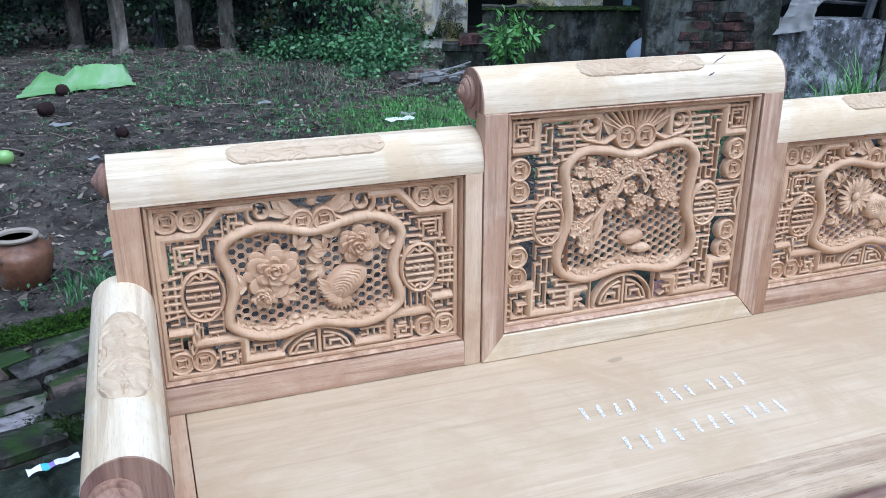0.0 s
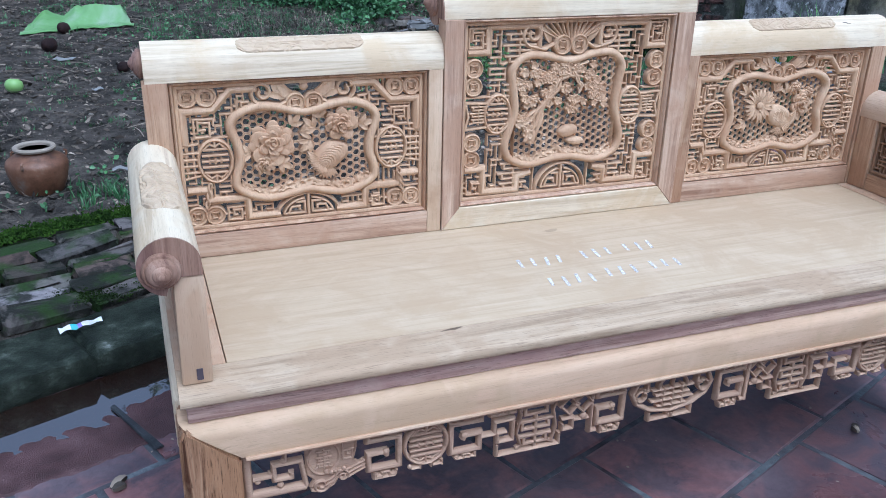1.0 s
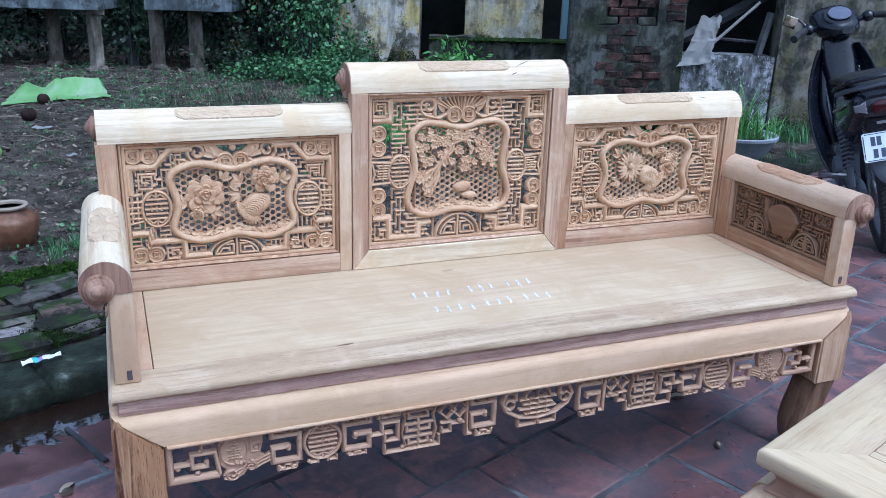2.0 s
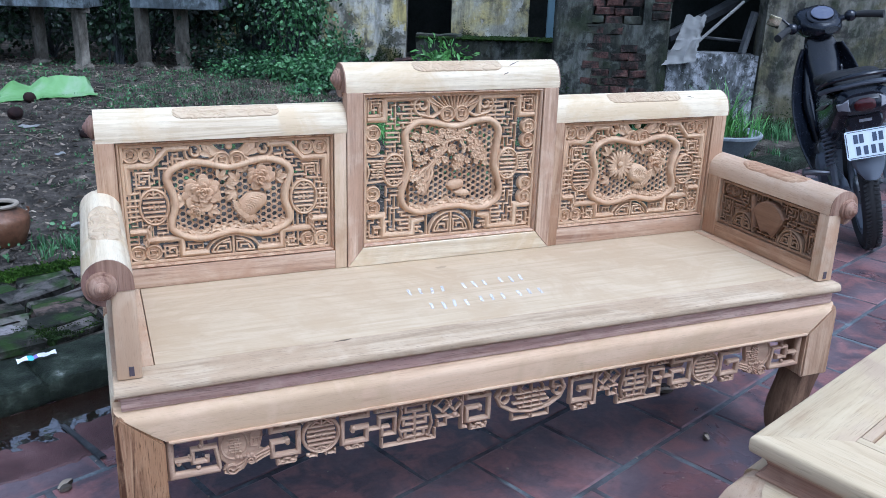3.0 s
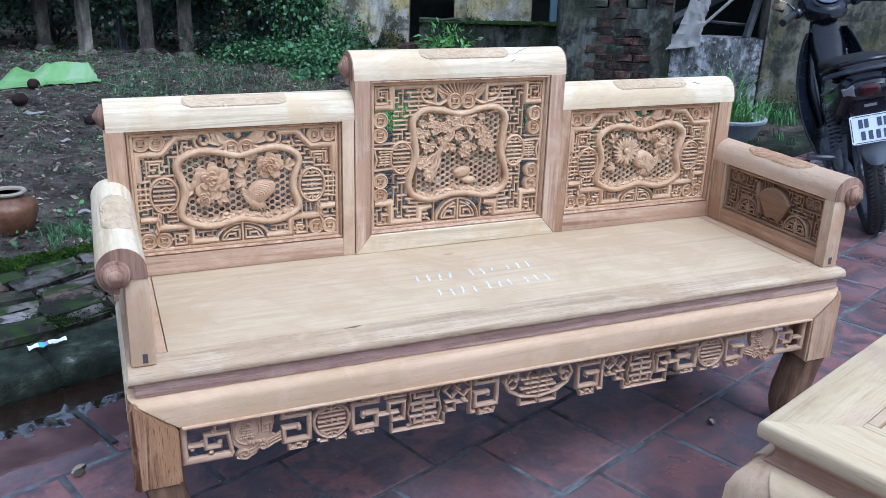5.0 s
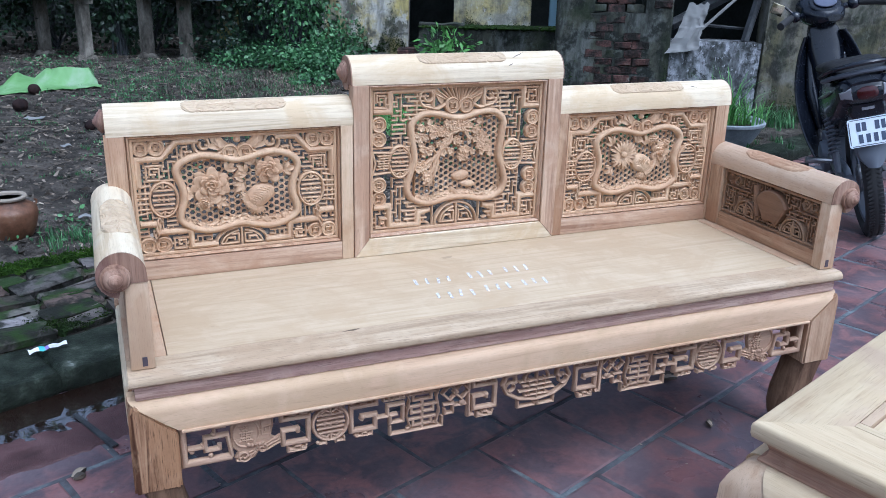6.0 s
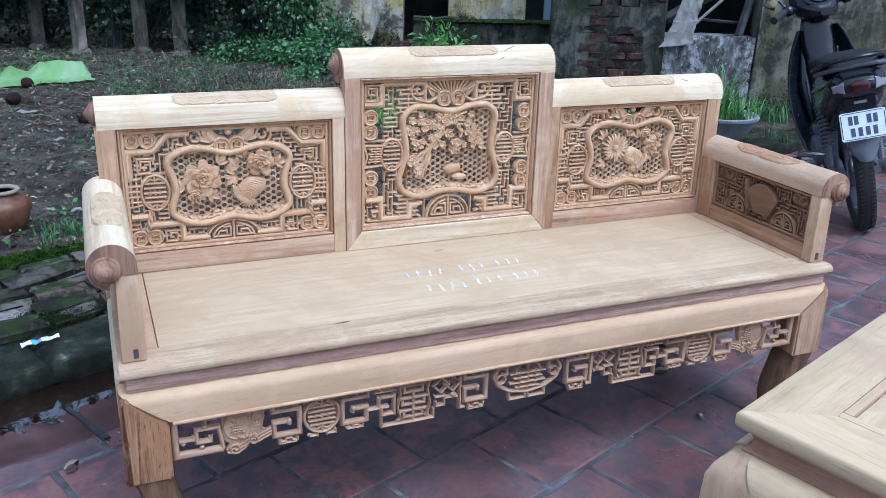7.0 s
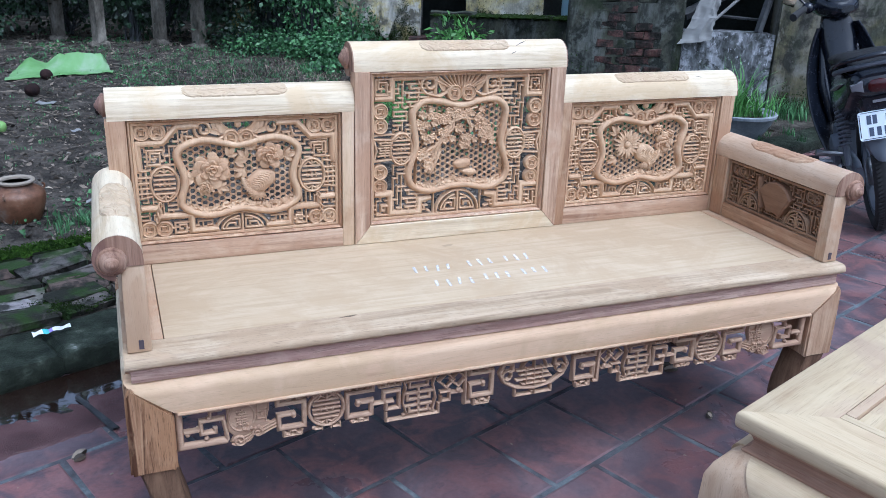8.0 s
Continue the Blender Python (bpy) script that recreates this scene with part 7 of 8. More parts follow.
    for i in range(26):
        c = far(-0.72 + rnd.gauss(0, 0.22), 7.75 + rnd.gauss(0, 0.20))
        s = rnd.uniform(0.03, 0.085)
        bm = brick_mesh(rnd, (s * 1.8, s, s * 0.6), s * 0.16)
        placed(bm, Matrix.Translation((c.x, c.y, ground_z(c) - 0.01 + rnd.uniform(0, 0.05))) @ Matrix.Rotation(rnd.uniform(0, 3), 4, "Z") @ Matrix.Rotation(rnd.uniform(-0.4, 0.4), 4, "X"))
        solo("rubble_stone", bm, rnd.choice((CONCRETE, OLD_BRICK, CARD)), "broken piece of rubble in a heap", "stone", "rubble heap")
    for i in range(7):
        c = far(-0.62 + rnd.gauss(0, 0.15), 7.8 + rnd.gauss(0, 0.12))
        a = rnd.uniform(-0.5, 0.8)
        v = Vector((math.cos(a), math.sin(a) * 0.6, 0.18)) * rnd.uniform(0.15, 0.3)
        bm = bmesh.new()
        rod(bm, [c + Vector((0, 0, ground_z(c) + 0.03)) - v, c + Vector((0, 0, ground_z(c) + 0.05)), c + Vector((0, 0, ground_z(c) + 0.04)) + v], 0.007, 6)
        solo("broken_lath", bm, CARD, "weathered grey lath on the rubble heap", "lath", "laths on the rubble")
    # step stones beside the house door
    for s, d, z0, w, h, mat in ((-0.50, 8.35, 0.14, 0.34, 0.16, GRIME), (-0.50, 8.34, 0.30, 0.40, 0.06, GRIME), (-0.47, 8.3, 0.36, 0.16, 0.075, WALL_BRICK)):
        bm = brick_mesh(rnd, (w, 0.22, h), 0.008)
        placed(bm, FAR @ Matrix.Translation((s, d, z0)))
        solo("stone_block" if mat is GRIME else "old_brick", bm, mat, "grimy stone block stacked by the house" if mat is GRIME else "pinkish brick on the stacked blocks", "stone" if mat is GRIME else "brick")
    # crumpled bag on the earth before the brick wall
    bm = bmesh.new()
    blob(bm, far(0.98, 8.1, 0.30), (0.14, 0.10, 0.13), None, 22, 16, 0.0)
    for v in bm.verts:
        v.co += Vector((1, 1, 1)) * 0.035 * noise.noise(v.co * 14) + Vector((0.03, 0, 0.05)) * noise.noise(v.co * 6)
    solo("plastic_bag", bm, BAG, "crumpled blue and white plastic bag", "bag")
    # card, laths and boards in the opening above the low wall
    bm = bmesh.new()
    nx, nz, front, back = 22, 30, [], []
    for j in range(nz + 1):
        t = j / nz
        left, right = 1.645 + 0.19 * t ** 0.8 + 0.014 * noise.noise(Vector((t * 6, 1, 0))), 1.900 + 0.085 * t + 0.020 * noise.noise(Vector((t * 9, 5, 0)))
        for i in range(nx + 1):
            u = i / nx
            z = 0.640 + 0.345 * t - 0.035 * (1 - t) * (1 - u) + (0.045 * noise.noise(Vector((u * 4, 3, 0))) if j == nz else 0)
            fold = 0.070 * abs(u - 0.55 - 0.2 * t) + 0.040 * abs(noise.noise(Vector((u * 3.0 + t, t * 3.4, 6)))) + 0.05 * abs(t - 0.62 - 0.2 * u) * (t > 0.5) + 0.0020 * math.sin(t * 70 + 9 * u)
            d = 6.845 + 0.11 * t + fold
            front.append(bm.verts.new(FAR @ Vector((left + (right - left) * u, d, z))))
            back.append(bm.verts.new(FAR @ Vector((left + (right - left) * u, d + 0.005, z))))
    q = lambda i, j: j * (nx + 1) + i
    for j in range(nz):
        for i in range(nx):
            for side in (front, back):
                bm.faces.new((side[q(i, j)], side[q(i + 1, j)], side[q(i + 1, j + 1)], side[q(i, j + 1)]))
    for j in range(nz):
        for i in (0, nx):
            bm.faces.new((front[q(i, j)], front[q(i, j + 1)], back[q(i, j + 1)], back[q(i, j)]))
    for i in range(nx):
        for j in (0, nz):
            bm.faces.new((front[q(i, j)], front[q(i + 1, j)], back[q(i + 1, j)], back[q(i, j)]))
    solo("card_sheet", bm, CARD, "crumpled grey card hanging over the low wall", "card")
    for p0, p1, r, mat in (((1.86, 6.95, 0.72), (2.28, 7.05, 1.10), 0.012, CARD), ((1.95, 7.05, 0.82), (2.36, 7.1, 0.79), 0.012, STICK), ((2.30, 7.0, 0.70), (2.38, 7.05, 1.02), 0.035, STICK), ((1.75, 7.2, 0.8), (2.40, 7.3, 1.15), 0.05, STICK)):
        bm = bmesh.new()
        rod(bm, [FAR @ Vector(p0), FAR @ Vector(p1)], r, 6)
        solo("lath", bm, mat, "grey lath leaning in the dark opening", "lath", "laths in the opening")


build_garden_bits()


def build_planter():
    x, y = 4.16, 2.66
    g = ground_z((x, y))
    pl = thing("planter", (x, y, g), "round blue-grey planter bowl of long green leaves", "planter")
    bm = bmesh.new()
    lathe(bm, [(0.0, 0.17), (0.01, 0.18), (0.08, 0.225), (0.135, 0.25), (0.150, 0.268), (0.168, 0.270), (0.175, 0.262), (0.172, 0.245), (0.15, 0.235), (0.14, 0.0)], (x, y, g - 0.01), (0, 0, 1), 40)
    part("bowl", bm, BOWL, pl)
    bm = bmesh.new()
    lathe(bm, [(0.132, 0.0), (0.150, 0.10), (0.148, 0.20), (0.143, 0.2345)], (x, y, g - 0.01), (0, 0, 1), 24)
    part("soil", bm, DIRT, pl)
    rng = np.random.default_rng(5)
    pts, faces = [], []
    for k in range(330):
        a, q = rng.uniform(0, 2 * math.pi), rng.uniform(0.10, 0.44) * (0.6 if k % 3 else 1.0)
        rr = 0.2 * math.sqrt(rng.random())
        bx, by = x + rr * math.cos(rng.uniform(0, 6.28)), y + rr * math.sin(rng.uniform(0, 6.28))
        dx, dy, l, w = math.cos(a), math.sin(a), rng.uniform(0.1, 0.9), rng.uniform(0.003, 0.006)
        b0 = len(pts)
        for t in (0, 0.35, 0.7, 1.0):
            cx, cy, cz = bx + dx * l * q * t * t, by + dy * l * q * t * t, g + 0.135 + q * (t - 0.45 * l * t * t * t)
            ww = w * (1 - 0.9 * t * t)
            pts += [(cx - dy * ww, cy + dx * ww, cz), (cx + dy * ww, cy - dx * ww, cz)]
        faces += [(b0 + 2 * i, b0 + 2 * i + 1, b0 + 2 * i + 3, b0 + 2 * i + 2) for i in range(3)]
    me = bpy.data.meshes.new("blades")
    me.from_pydata(pts, [], faces)
    me.materials.append(LEAF_BRIGHT)
    tagged(under("grass", me, pl), kind="stuff")


build_planter()


# ---- motor scooter: x forward, y to its left ----
def build_scooter():
    root = Vector((3.655, 0.875, 0))
    B = Matrix.Translation(root) @ Matrix.Rotation(radians(53), 4, "Z") @ Matrix.Rotation(radians(-15.5), 4, "X") @ Matrix.Diagonal((0.95, 1.03, 1.08, 1))
    bike = thing("scooter", root, "black step-through motor scooter parked on its side stand", "scooter")

    def add(name, draw, mat, label="", parent=None, steer=None):
        bm = bmesh.new()
        draw(bm)
        return part(name, placed(bm, B @ steer if steer else B), mat, parent or bike, label)

    def wheel(x):
        R, r = 0.245, 0.042
        def tyre(bm):
            rings = []
            for i in range(40):
                a = 2 * math.pi * i / 40
                rings.append([(x + (R + r * 0.95 * math.cos(b)) * math.cos(a), r * 1.02 * math.sin(b), 0.287 + (R + r * 0.95 * math.cos(b)) * math.sin(a)) for b in (2 * math.pi * k / 12 for k in range(12))])
            loft(bm, rings, True)
            for i in range(90):
                a = 2 * math.pi * i / 90
                for sgn in (-1, 1):
                    c = Vector((x + (R + r * 0.84) * math.cos(a), sgn * 0.022, 0.287 + (R + r * 0.84) * math.sin(a)))
                    m = Matrix.Translation(c) @ Matrix.Rotation(-a, 4, "Y") @ Matrix.Rotation(sgn * 0.45, 4, "X")
                    box(bm, -0.004, 0.004, -0.014, 0.010, -0.005, 0.005, 0.0, m)
        w = add("wheel", lambda bm: lathe(bm, [(-0.03, 0.0), (-0.03, 0.06), (-0.026, 0.065), (0.026, 0.065), (0.03, 0.06), (0.03, 0.0)], (x, 0, 0.287), (0, 1, 0), 20), STEEL, "grey wheel hub")
        add("tyre", tyre, RUBBER, "worn black tyre", w)
        def rim(bm):
            rings = []
            for i in range(36):
                a = 2 * math.pi * i / 36
                rings.append([(x + (0.205 + dr) * math.cos(a), dy, 0.287 + (0.205 + dr) * math.sin(a)) for dr, dy in ((-0.006, -0.022), (0.010, -0.026), (0.004, -0.010), (0.004, 0.010), (0.010, 0.026), (-0.006, 0.022), (-0.008, 0.0))])
            loft(bm, rings, True)
        add("rim", rim, GREY_PLASTIC, "", w)
        for i in range(6):
            a = 2 * math.pi * i / 6 + 0.3
            add("spoke", lambda bm: rod(bm, [(x + 0.05 * math.cos(a), 0, 0.287 + 0.05 * math.sin(a)), (x + 0.2 * math.cos(a + 0.2), 0, 0.287 + 0.2 * math.sin(a + 0.2))], [0.016, 0.011], 6), GREY_PLASTIC, "", w)

    wheel(0.0)
    wheel(1.20)

    def sections(bm, rows):
        """Loft of rounded sections: x, half width, low z, high z."""
        fine = []
        for (x0, w0, l0, h0), (x1, w1, l1, h1) in zip(rows, rows[1:]):
            for t in (0, 0.33, 0.67):
                e = t * t * (3 - 2 * t)
                fine.append((x0 + (x1 - x0) * t, w0 + (w1 - w0) * e, l0 + (l1 - l0) * e, h0 + (h1 - h0) * e))
        fine.append(rows[-1])
        sup = [(math.copysign(abs(math.cos(a)) ** 0.6, math.cos(a)), math.copysign(abs(math.sin(a)) ** 0.75, math.sin(a))) for a in (2 * math.pi * (k + 0.5) / 20 for k in range(20))]
        loft(bm, [[(x, w * cy, (lo + hi) / 2 + (hi - lo) / 2 * cz) for cy, cz in sup] for x, w, lo, hi in fine])
    add("tail_body", lambda bm: sections(bm, [(-0.35, 0.085, 0.70, 0.79), (-0.30, 0.118, 0.67, 0.81), (-0.12, 0.130, 0.58, 0.80), (0.10, 0.135, 0.50, 0.79), (0.30, 0.13, 0.44, 0.77), (0.48, 0.11, 0.40, 0.70)]), BLACK_PAINT, "glossy black tail panels")
    add("seat", lambda bm: sections(bm, [(-0.30, 0.08, 0.80, 0.835), (-0.22, 0.115, 0.795, 0.855), (0.0, 0.13, 0.79, 0.855), (0.2, 0.135, 0.785, 0.83), (0.38, 0.12, 0.76, 0.81), (0.52, 0.085, 0.70, 0.77)]), VINYL, "black padded seat")
    def grab(bm):
        line = [(0.10, 0.128, 0.775), (-0.04, 0.140, 0.795), (-0.16, 0.145, 0.820), (-0.27, 0.128, 0.846), (-0.335, 0.085, 0.860), (-0.36, 0.04, 0.866)]
        line += [(-0.365, 0.0, 0.868)] + [(x, -y, z) for x, y, z in reversed(line)]
        rings = []
        for k, p in enumerate(line):
            p = Vector(p)
            d = (Vector(line[min(k + 1, len(line) - 1)]) - Vector(line[max(k - 1, 0)])).normalized()
            side, up = d.cross(Vector((0, 0, 1))).normalized(), Vector((0, 0, 1))
            rings.append([p + side * 0.020 * math.cos(a) + up * 0.011 * math.sin(a) for a in (2 * math.pi * q / 10 for q in range(10))])
        loft(bm, rings)
    add("grab_rail", grab, BLACK_PAINT, "broad black rear grab rail")
    for s in (-1, 1):
        add("rail_stay", lambda bm: rod(bm, [(-0.20, s * 0.10, 0.80), (-0.26, s * 0.118, 0.842)], 0.013, 8), BLACK_PAINT)
    def lower_rail(bm):
        line = [(0.02, 0.134, 0.765), (-0.14, 0.146, 0.790), (-0.26, 0.130, 0.812), (-0.335, 0.080, 0.826)]
        rod(bm, line + [(-0.352, 0.0, 0.832)] + [(x, -y, z) for x, y, z in reversed(line)], 0.011, 8)
    add("lower_rail", lower_rail, GREY_PLASTIC, "grey lower bar of the grab rail")
    for s in (-1, 1):
        add("tail_stripe", lambda bm: rod(bm, [(0.22, s * 0.137, 0.66), (0.0, s * 0.140, 0.70), (-0.20, s * 0.130, 0.745)], [0.004, 0.010, 0.004], 6), STEEL, "pale stripe on the tail panel")
    house = add("lamp_housing", lambda bm: sections(bm, [(-0.362, 0.070, 0.715, 0.760), (-0.345, 0.100, 0.695, 0.782), (-0.30, 0.118, 0.68, 0.796), (-0.22, 0.122, 0.66, 0.80)]), BLACK_PAINT, "glossy dark tail lamp housing")
    add("tail_lamp", lambda bm: sections(bm, [(-0.370, 0.030, 0.722, 0.752), (-0.364, 0.044, 0.712, 0.764), (-0.34, 0.050, 0.706, 0.772)]), RED_LENS, "dark red tail lamp", house)
    for s in (-1, 1):
        def lens(bm):
            o = [(0.060, 0.716), (0.108, 0.724), (0.112, 0.752), (0.064, 0.770)]
            loft(bm, [[(-0.325 + 0.25 * (y - 0.06), s * y, z) for y, z in o], [(-0.358 + 0.45 * (y - 0.06), s * y, z) for y, z in o], [(-0.366 + 0.45 * (y - 0.06), s * (0.086 + (y - 0.086) * 0.8), 0.742 + (z - 0.742) * 0.75) for y, z in o]])
        add("turn_lamp", lens, CLEAR_LENS, "clear turn lamp", house)
    add("tail_bracket", lambda bm: sections(bm, [(-0.325, 0.066, 0.625, 0.700), (-0.31, 0.076, 0.615, 0.710), (-0.22, 0.080, 0.60, 0.72)]), BLACK_PAINT, "black plate bracket")
    add("badge", lambda bm: box(bm, -0.003, 0.001, -0.026, 0.026, -0.006, 0.006, 0.0, pose(-0.328, 0, 0.668, 0, 6, 0)), CLEAR_LENS, "pale badge")
    def fender(bm):
        rings = []
        for k in range(13):
            t = k / 12
            x, z = -0.25 - 0.09 * t, 0.70 - 0.285 * t
            w = (0.078 - 0.010 * t) * (1.0 if k < 10 else (0.94, 0.78, 0.5)[k - 10])
            rings.append([(x + 0.030, -w, z), (x - 0.012, -w * 0.86, z - 0.004), (x - 0.03, -w * 0.4, z - 0.006), (x - 0.034, 0, z - 0.006), (x - 0.03, w * 0.4, z - 0.006), (x - 0.012, w * 0.86, z - 0.004), (x + 0.030, w, z), (x + 0.036, w * 0.9, z), (x - 0.004, w * 0.72, z), (x - 0.020, 0, z), (x - 0.004, -w * 0.72, z), (x + 0.036, -w * 0.9, z)])
        loft(bm, rings)
    add("rear_fender", fender, GREY_PLASTIC, "grey plastic rear mudguard")
    P = pose(-0.352, 0.0, 0.570, 0, 13, 0)
    def plate_shape(bm):
        o = []
        for sy, sz, a0 in ((1, 1, 0), (-1, 1, 90), (-1, -1, 180), (1, -1, 270)):
            o += [(sy * 0.086 + 0.010 * math.cos(radians(a0 + q)), sz * 0.052 + 0.010 * math.sin(radians(a0 + q))) for q in (0, 30, 60, 90)]
        loft(bm, [[P @ Vector((x, y, z)) for y, z in o] for x in (0.0015, -0.0025)])
    plate = add("number_plate", plate_shape, PLATE_WHITE, "white number plate")
    add("plate_border", lambda bm: [box(bm, -0.0042, -0.0026, y0, y1, z0, z1, 0.0, P) for y0, y1, z0, z1 in ((-0.084, 0.084, 0.055, 0.058), (-0.084, 0.084, -0.058, -0.055), (-0.092, -0.0885, -0.050, 0.050), (0.0885, 0.092, -0.050, 0.050))], PLATE_INK, "dark rim line", plate)
    for z, bars in ((0.025, (-0.052, -0.028, 0.026, 0.052)), (-0.027, (-0.046, -0.015, 0.016, 0.047))):
        for y in bars:
            add("plate_bar", lambda bm: box(bm, -0.0045, -0.0026, -y - 0.009, -y + 0.009, z - 0.019, z + 0.019, 0.0, P), PLATE_INK, "dark bar", plate)
    # running gear
    for s in (-1, 1):
        def shock(bm):
            a, b = Vector((-0.02, s * 0.115, 0.33)), Vector((0.06, s * 0.12, 0.60))
            rod(bm, [a, a.lerp(b, 0.45)], 0.016, 8)
            n = 60
            ax = (b - a).normalized()
            u = ax.orthogonal().normalized()
            v = ax.cross(u)
            rod(bm, [a.lerp(b, 0.35 + 0.6 * k / n) + 0.026 * (u * math.cos(k * 0.9) + v * math.sin(k * 0.9)) for k in range(n + 1)], 0.0055, 5)
            rod(bm, [a.lerp(b, 0.45), b], 0.012, 8)
        add("shock_absorber", shock, GREY_PLASTIC)
        add("swing_arm", lambda bm: rod(bm, [(-0.02, s * 0.09, 0.287), (0.2, s * 0.095, 0.30), (0.45, s * 0.09, 0.33)], [0.018, 0.022, 0.022], 8), STEEL)
    add("chain_case", lambda bm: sections(bm, [(-0.08, 0.02, 0.24, 0.33), (0.0, 0.022, 0.215, 0.355), (0.2, 0.022, 0.235, 0.355), (0.45, 0.02, 0.26, 0.36)]) or bmesh.ops.translate(bm, verts=bm.verts, vec=(0, 0.078, 0)), GREY_PLASTIC, "grey chain case")
    add("exhaust", lambda bm: rod(bm, [(0.62, -0.08, 0.20), (0.35, -0.13, 0.21), (0.2, -0.145, 0.24), (-0.12, -0.155, 0.30), (-0.22, -0.157, 0.32)], [0.014, 0.018, 0.035, 0.042, 0.036], 12), STEEL, "steel exhaust")
    add("engine", lambda bm: (box(bm, 0.42, 0.70, -0.10, 0.10, 0.22, 0.42, 0.03), lathe(bm, [(0.10, 0.0), (0.10, 0.085), (0.13, 0.08), (0.14, 0.05), (0.14, 0.0)], (0.50, 0.0, 0.31), (0, 1, 0), 20)), GREY_PLASTIC, "grey engine casing")
    add("foot_bar", lambda bm: rod(bm, [(0.52, -0.27, 0.27), (0.50, -0.10, 0.24), (0.50, 0.10, 0.24), (0.52, 0.27, 0.27)], 0.013, 8), STEEL)
    for s in (-1, 1):
        add("foot_peg", lambda bm: rod(bm, [(0.52, s * 0.20, 0.268), (0.525, s * 0.30, 0.278)], 0.02, 8), RUBBER)
        add("pillion_peg", lambda bm: rod(bm, [(0.22, s * 0.10, 0.34), (0.18, s * 0.16, 0.36), (0.17, s * 0.24, 0.38)], [0.012, 0.014, 0.017], 8), STEEL)
    add("side_stand", lambda bm: rod(bm, [(0.46, 0.10, 0.24), (0.42, 0.20, 0.04), (0.41, 0.225, 0.045)], 0.011, 8), STEEL)
    # front
    def shield(bm):
        rings = []
        for k in range(15):
            t = k / 14
            z = 0.24 + 0.66 * t
            x = 0.74 + 0.20 * t + 0.05 * math.sin(math.pi * t)
            w = 0.195 * math.sin(math.pi * (0.16 + 0.74 * t)) ** 0.55
            ring = [(x + 0.055 - 0.13 * q * q, w * q, z) for q in (-1, -0.8, -0.55, -0.3, 0, 0.3, 0.55, 0.8, 1)]
            ring += [(x + 0.040 - 0.13 * q * q, w * q * 0.97, z) for q in (1, 0.8, 0.55, 0.3, 0, -0.3, -0.55, -0.8, -1)]
            rings.append(ring)
        loft(bm, rings)
    sh = add("leg_shield", shield, BLACK_PAINT, "glossy black leg shield")
    for s in (-1, 1):
        def trim(bm):
            pts = []
            for k in range(15):
                t = k / 14
                w = 0.195 * math.sin(math.pi * (0.16 + 0.74 * t)) ** 0.55
                pts.append((0.74 + 0.20 * t + 0.05 * math.sin(math.pi * t) - 0.082, s * w * 0.99, 0.24 + 0.66 * t))
            rod(bm, pts, 0.008, 7)
        add("shield_trim", trim, BLACK_PAINT, "dark edge of the leg shield", sh)
        add("inner_panel", lambda bm: rod(bm, [(0.80, s * 0.085, 0.40), (0.86, s * 0.10, 0.60), (0.915, s * 0.085, 0.80)], [0.018, 0.034, 0.016], 10), BLACK_PAINT, "moulded black inner panel", sh)
    add("key_switch", lambda bm: lathe(bm, [(0.0, 0.026), (0.010, 0.026), (0.014, 0.02), (0.014, 0.0)], (0.902, -0.075, 0.765), (-1, 0, 0.25), 16), STEEL, "steel key switch", sh)
    add("steering_cover", lambda bm: sections(bm, [(0.80, 0.045, 0.48, 0.60), (0.85, 0.075, 0.55, 0.80), (0.90, 0.095, 0.62, 0.955), (0.955, 0.085, 0.70, 0.985)]), BLACK_PAINT, "black steering cover")
    add("front_tube", lambda bm: sections(bm, [(0.46, 0.06, 0.40, 0.58), (0.62, 0.055, 0.38, 0.50), (0.76, 0.06, 0.42, 0.54), (0.86, 0.06, 0.46, 0.70)]), BLACK_PAINT)
    S = Matrix.Translation((0.95, 0, 0.045)) @ Matrix.Rotation(radians(17), 4, "Z") @ Matrix.Translation((-0.95, 0, 0))
    hb = add("handlebar_cover", lambda bm: sections(bm, [(0.78, 0.035, 0.915, 0.950), (0.83, 0.085, 0.90, 0.99), (0.91, 0.118, 0.90, 1.03), (1.00, 0.115, 0.91, 1.06), (1.08, 0.06, 0.95, 1.04)]), BLACK_PAINT, "black handlebar cover", None, S)
    add("dial", lambda bm: lathe(bm, [(0.0, 0.085), (0.006, 0.08), (0.008, 0.0)], (0.875, 0.0, 1.012), (-0.62, 0, 1), 24), BLACK_PAINT, "dark round speed dial", hb, S)
    add("dial_glass", lambda bm: lathe(bm, [(0.0, 0.060), (0.004, 0.058), (0.006, 0.0)], (0.866, 0.0, 1.022), (-0.62, 0, 1), 24), DIAL_GLASS, "", hb, S)
    for s in (-1, 1):
        add("handlebar", lambda bm: rod(bm, [(0.92, s * 0.08, 0.965), (0.89, s * 0.18, 0.972), (0.84, s * 0.24, 0.965)], 0.015, 8), BLACK_PAINT, "", None, S)
        add("grip", lambda bm: rod(bm, [(0.875, s * 0.195, 0.972), (0.825, s * 0.25, 0.962), (0.785, s * 0.295, 0.950)], [0.018, 0.019, 0.021], 10), RUBBER, "black rubber grip", None, S)
        add("switch_box", lambda bm: blob(bm, (0.895, s * 0.165, 0.972), (0.035, 0.035, 0.03), None, 10, 8), BLACK_PAINT, "", None, S)
    st = add("mirror_stalk", lambda bm: rod(bm, [(0.89, 0.17, 0.985), (0.92, 0.21, 1.04), (0.90, 0.25, 1.05)], 0.006, 6), BLACK_PAINT, "", None, S)
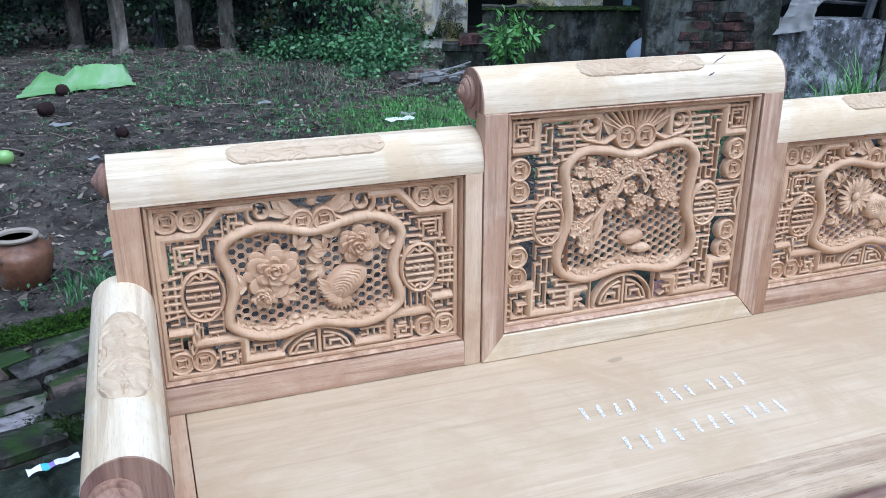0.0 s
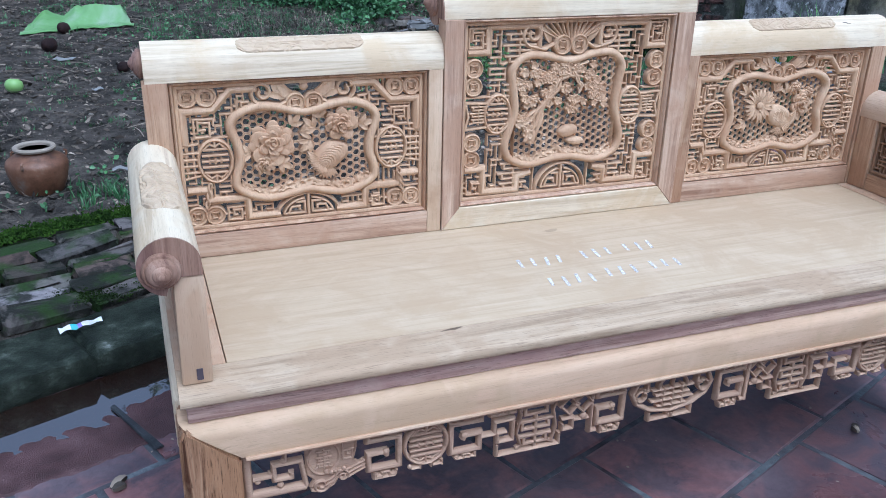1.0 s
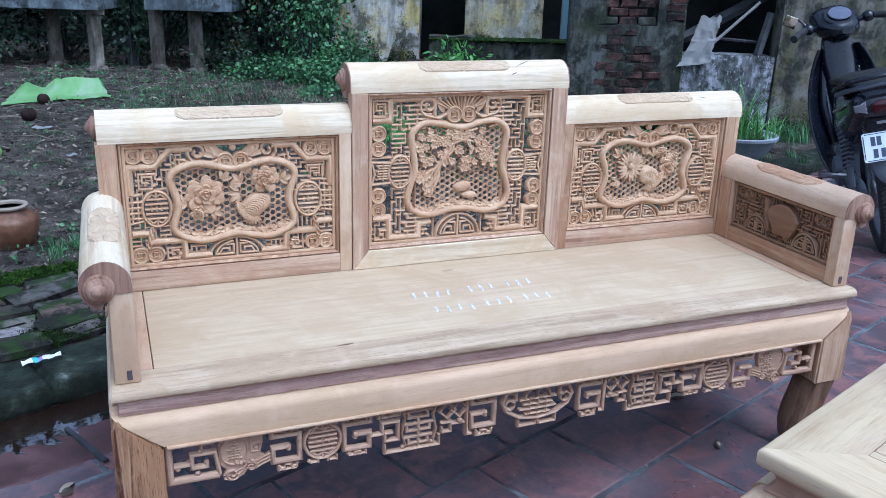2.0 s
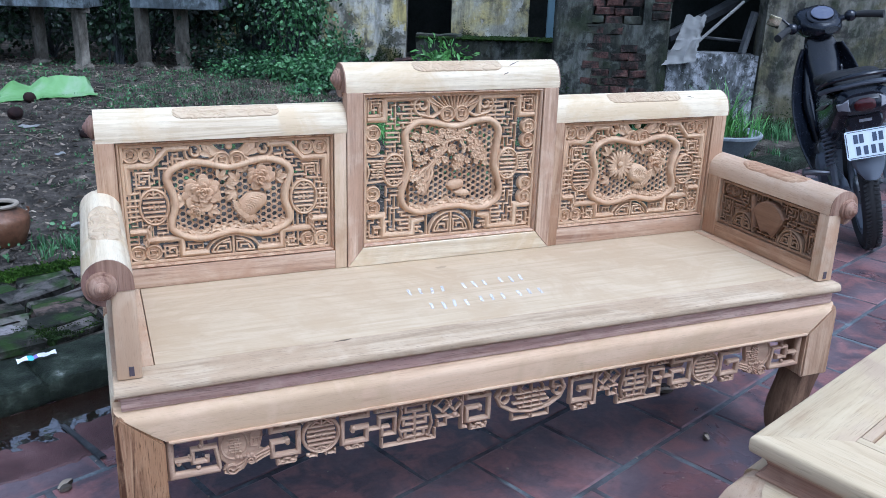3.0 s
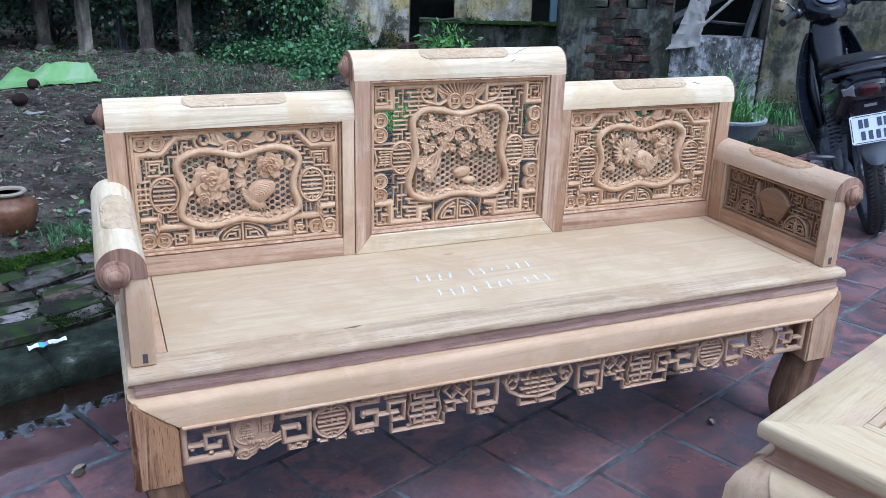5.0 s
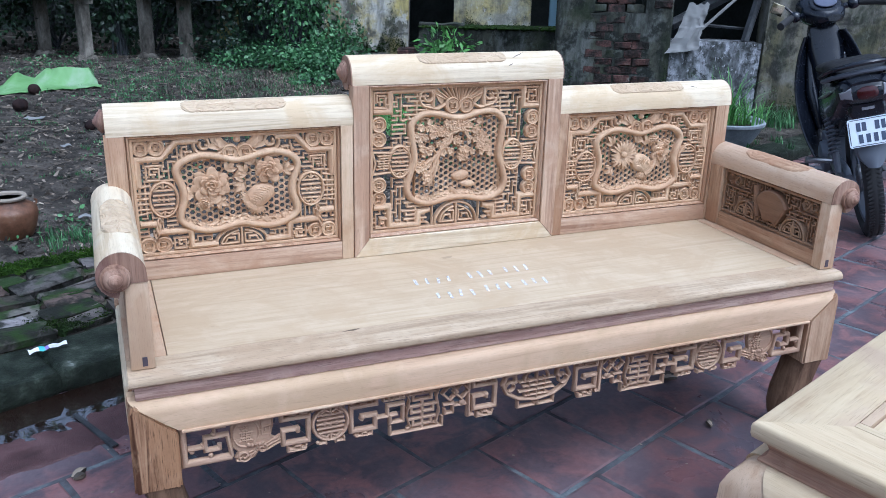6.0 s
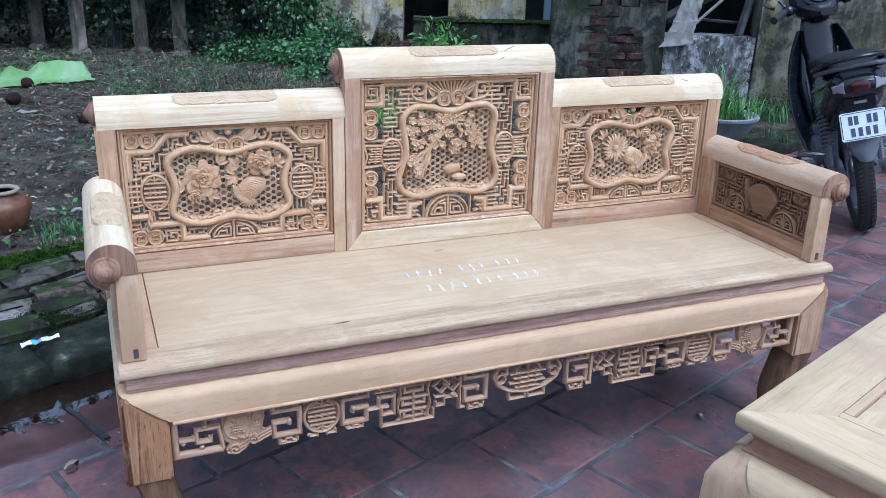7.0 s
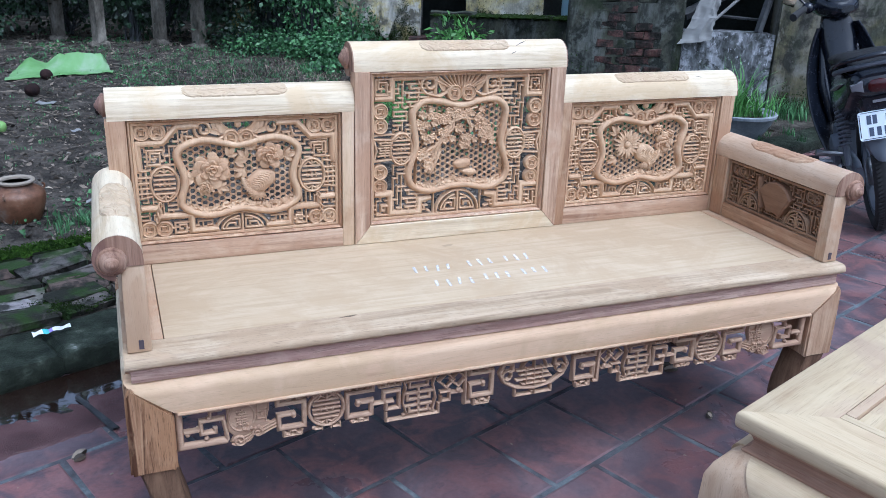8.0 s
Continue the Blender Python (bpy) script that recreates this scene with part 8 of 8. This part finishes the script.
    add("mirror", lambda bm: box(bm, -0.006, 0.006, -0.036, 0.036, -0.030, 0.030, 0.005, pose(0.885, 0.262, 1.035, 30, -10, 0)), MIRROR, "small rear mirror", st, S)
    for s in (-1, 1):
        add("front_fork", lambda bm: rod(bm, [(1.20, s * 0.07, 0.287), (1.10, s * 0.07, 0.62)], 0.02, 8), STEEL)
    def mud(bm):
        rings = []
        for k in range(13):
            a = radians(20 + 140 * k / 12)
            rings.append([(1.20 + rr * math.cos(a), yy, 0.287 + rr * math.sin(a)) for rr, yy in ((0.30, -0.06), (0.325, -0.045), (0.33, 0), (0.325, 0.045), (0.30, 0.06), (0.318, 0.0))])
        loft(bm, rings)
    add("front_fender", mud, BLACK_PAINT, "black front mudguard")
    return bike


build_scooter()


# ---- marks and water ----
def build_chalk():
    rnd = random.Random(17)
    for x, y, n in ((0.712, -0.215, 4), (0.868, -0.208, 3), (0.980, -0.202, 3), (0.735, -0.318, 4), (0.874, -0.312, 3), (0.985, -0.302, 3)):
        for k in range(n):
            bm = bmesh.new()
            h, w = rnd.uniform(0.034, 0.044), 0.0070
            M = Matrix.Translation((x + 0.031 * k + 0.012, y + rnd.uniform(-0.004, 0.004), SEAT_Z)) @ Matrix.Rotation(radians(rnd.uniform(-16, -6)), 4, "Z")
            box(bm, -w / 2, w / 2, -h / 2, h / 2, 0.0012, 0.0016, 0.0, M)
            part("chalk_bar", bm, CHALK, BENCH, "white chalk bar on the seat board", False)


build_chalk()


def build_puddle():
    bm = bmesh.new()
    n = 260
    top = 0.0035
    ring = [yard(-2.6 + 4.2 * k / n, 0.004) for k in range(n + 1)]
    back = []
    for k in range(n, -1, -1):
        a = -2.6 + 4.2 * k / n
        w = 0.20 + 0.035 * noise.noise(Vector((a * 5, 1, 0))) + 0.030 * noise.noise(Vector((a * 17, 4, 0))) + 0.016 * noise.noise(Vector((a * 60, 4, 0)))
        back.append(yard(a, -w))
    pts = ring + back
    loft(bm, [[(p.x, p.y, z) for p in pts] for z in (-0.004, top)])
    tagged(new("water", finish(bm, "water", WATER, False)), "shallow muddy puddle along the kerb", "water", kind="structure")
    bm = bmesh.new()
    n, rows = 220, []
    for k in range(n + 1):
        a = -1.6 + 2.3 * k / n
        near = -0.36 - 0.06 * noise.noise(Vector((a * 3.1, 9, 0))) - 0.03 * noise.noise(Vector((a * 11, 9, 0))) - 0.012 * noise.noise(Vector((a * 40, 9, 0)))
        rows.append([yard(a, -0.15, -0.003), yard(a, -0.15, 0.0026)] + [yard(a, -0.15 + (near + 0.15) * q, 0.0042 + 0.0016 * noise.noise(Vector((a * 30, q * 9, 2))) - 0.0022 * q) for q in (0.2, 0.4, 0.6, 0.8, 0.97)] + [yard(a, near, -0.003)])
    loft(bm, rows)
    tagged(new("wet_silt", finish(bm, "wet_silt", SILT)), "wet reddish silt left round the puddle", "silt", kind="structure")


build_puddle()

# ---- pieces of the walls and the paving ----
build_wall_bricks()


def build_tiles():
    rnd = random.Random(14)
    pitch, size = 0.310, 0.2945
    meshes = []
    for k in range(6):
        bm = bmesh.new()
        h = size / 2
        low, top, c = -0.012, 0.0, 0.004
        def corner(q, z):
            return [(sx * q, sy * q, z) for sx, sy in ((-1, -1), (1, -1), (1, 1), (-1, 1))]
        loft(bm, [corner(h, low), corner(h, top - 0.0025), corner(h - c, top)])
        for v in bm.verts:
            v.co += Vector((rnd.uniform(-1, 1), rnd.uniform(-1, 1), 0)) * 0.0045
        meshes.append(finish(bm, "tile", TILE, False))
    pavement = bpy.data.objects["pavement"]
    rest = bmesh.new()
    count = 0
    for row in range(-48, 4):
        c = -1.064 + pitch * (row + 0.5)
        off = 0.955 + (pitch / 2 if row % 2 == 0 else 0.0) + pitch / 2
        if c - pitch / 2 > -0.02:
            continue
        for i in range(-45, 60):
            a = off + i * pitch
            near = -1.0 < a < 5.6 and c > -2.9 and not (a < 0.2 and c < -1.6) and c > -2.9 + 0.0 * a
            m = Matrix.Translation(yard(a, c, rnd.uniform(-0.0012, 0.0012))) @ Matrix.Rotation(PAVE + radians(rnd.choice((0, 90, 180, 270)) + rnd.uniform(-0.5, 0.5)), 4, "Z") @ Matrix.Rotation(radians(rnd.uniform(-0.14, 0.14)), 4, "X")
            if near and count < 298:
                ob = new("tile", meshes[rnd.randrange(6)])
                ob.parent = pavement
                ob.matrix_basis = m
                count += 1
            else:
                h = size / 2
                vs = [rest.verts.new(m @ Vector(p)) for p in ((-h, -h, 0), (h, -h, 0), (h, h, 0), (-h, h, 0), (-h, -h, -0.012), (h, -h, -0.012), (h, h, -0.012), (-h, h, -0.012))]
                for f in ((0, 1, 2, 3), (0, 4, 5, 1), (1, 5, 6, 2), (2, 6, 7, 3), (3, 7, 4, 0)):
                    rest.faces.new([vs[q] for q in f])
    ob = new("outer_tiles", finish(rest, "outer_tiles", TILE, False))
    ob.parent = pavement
    tagged(ob, "red clay tiles further out", kind="stuff")


build_tiles()
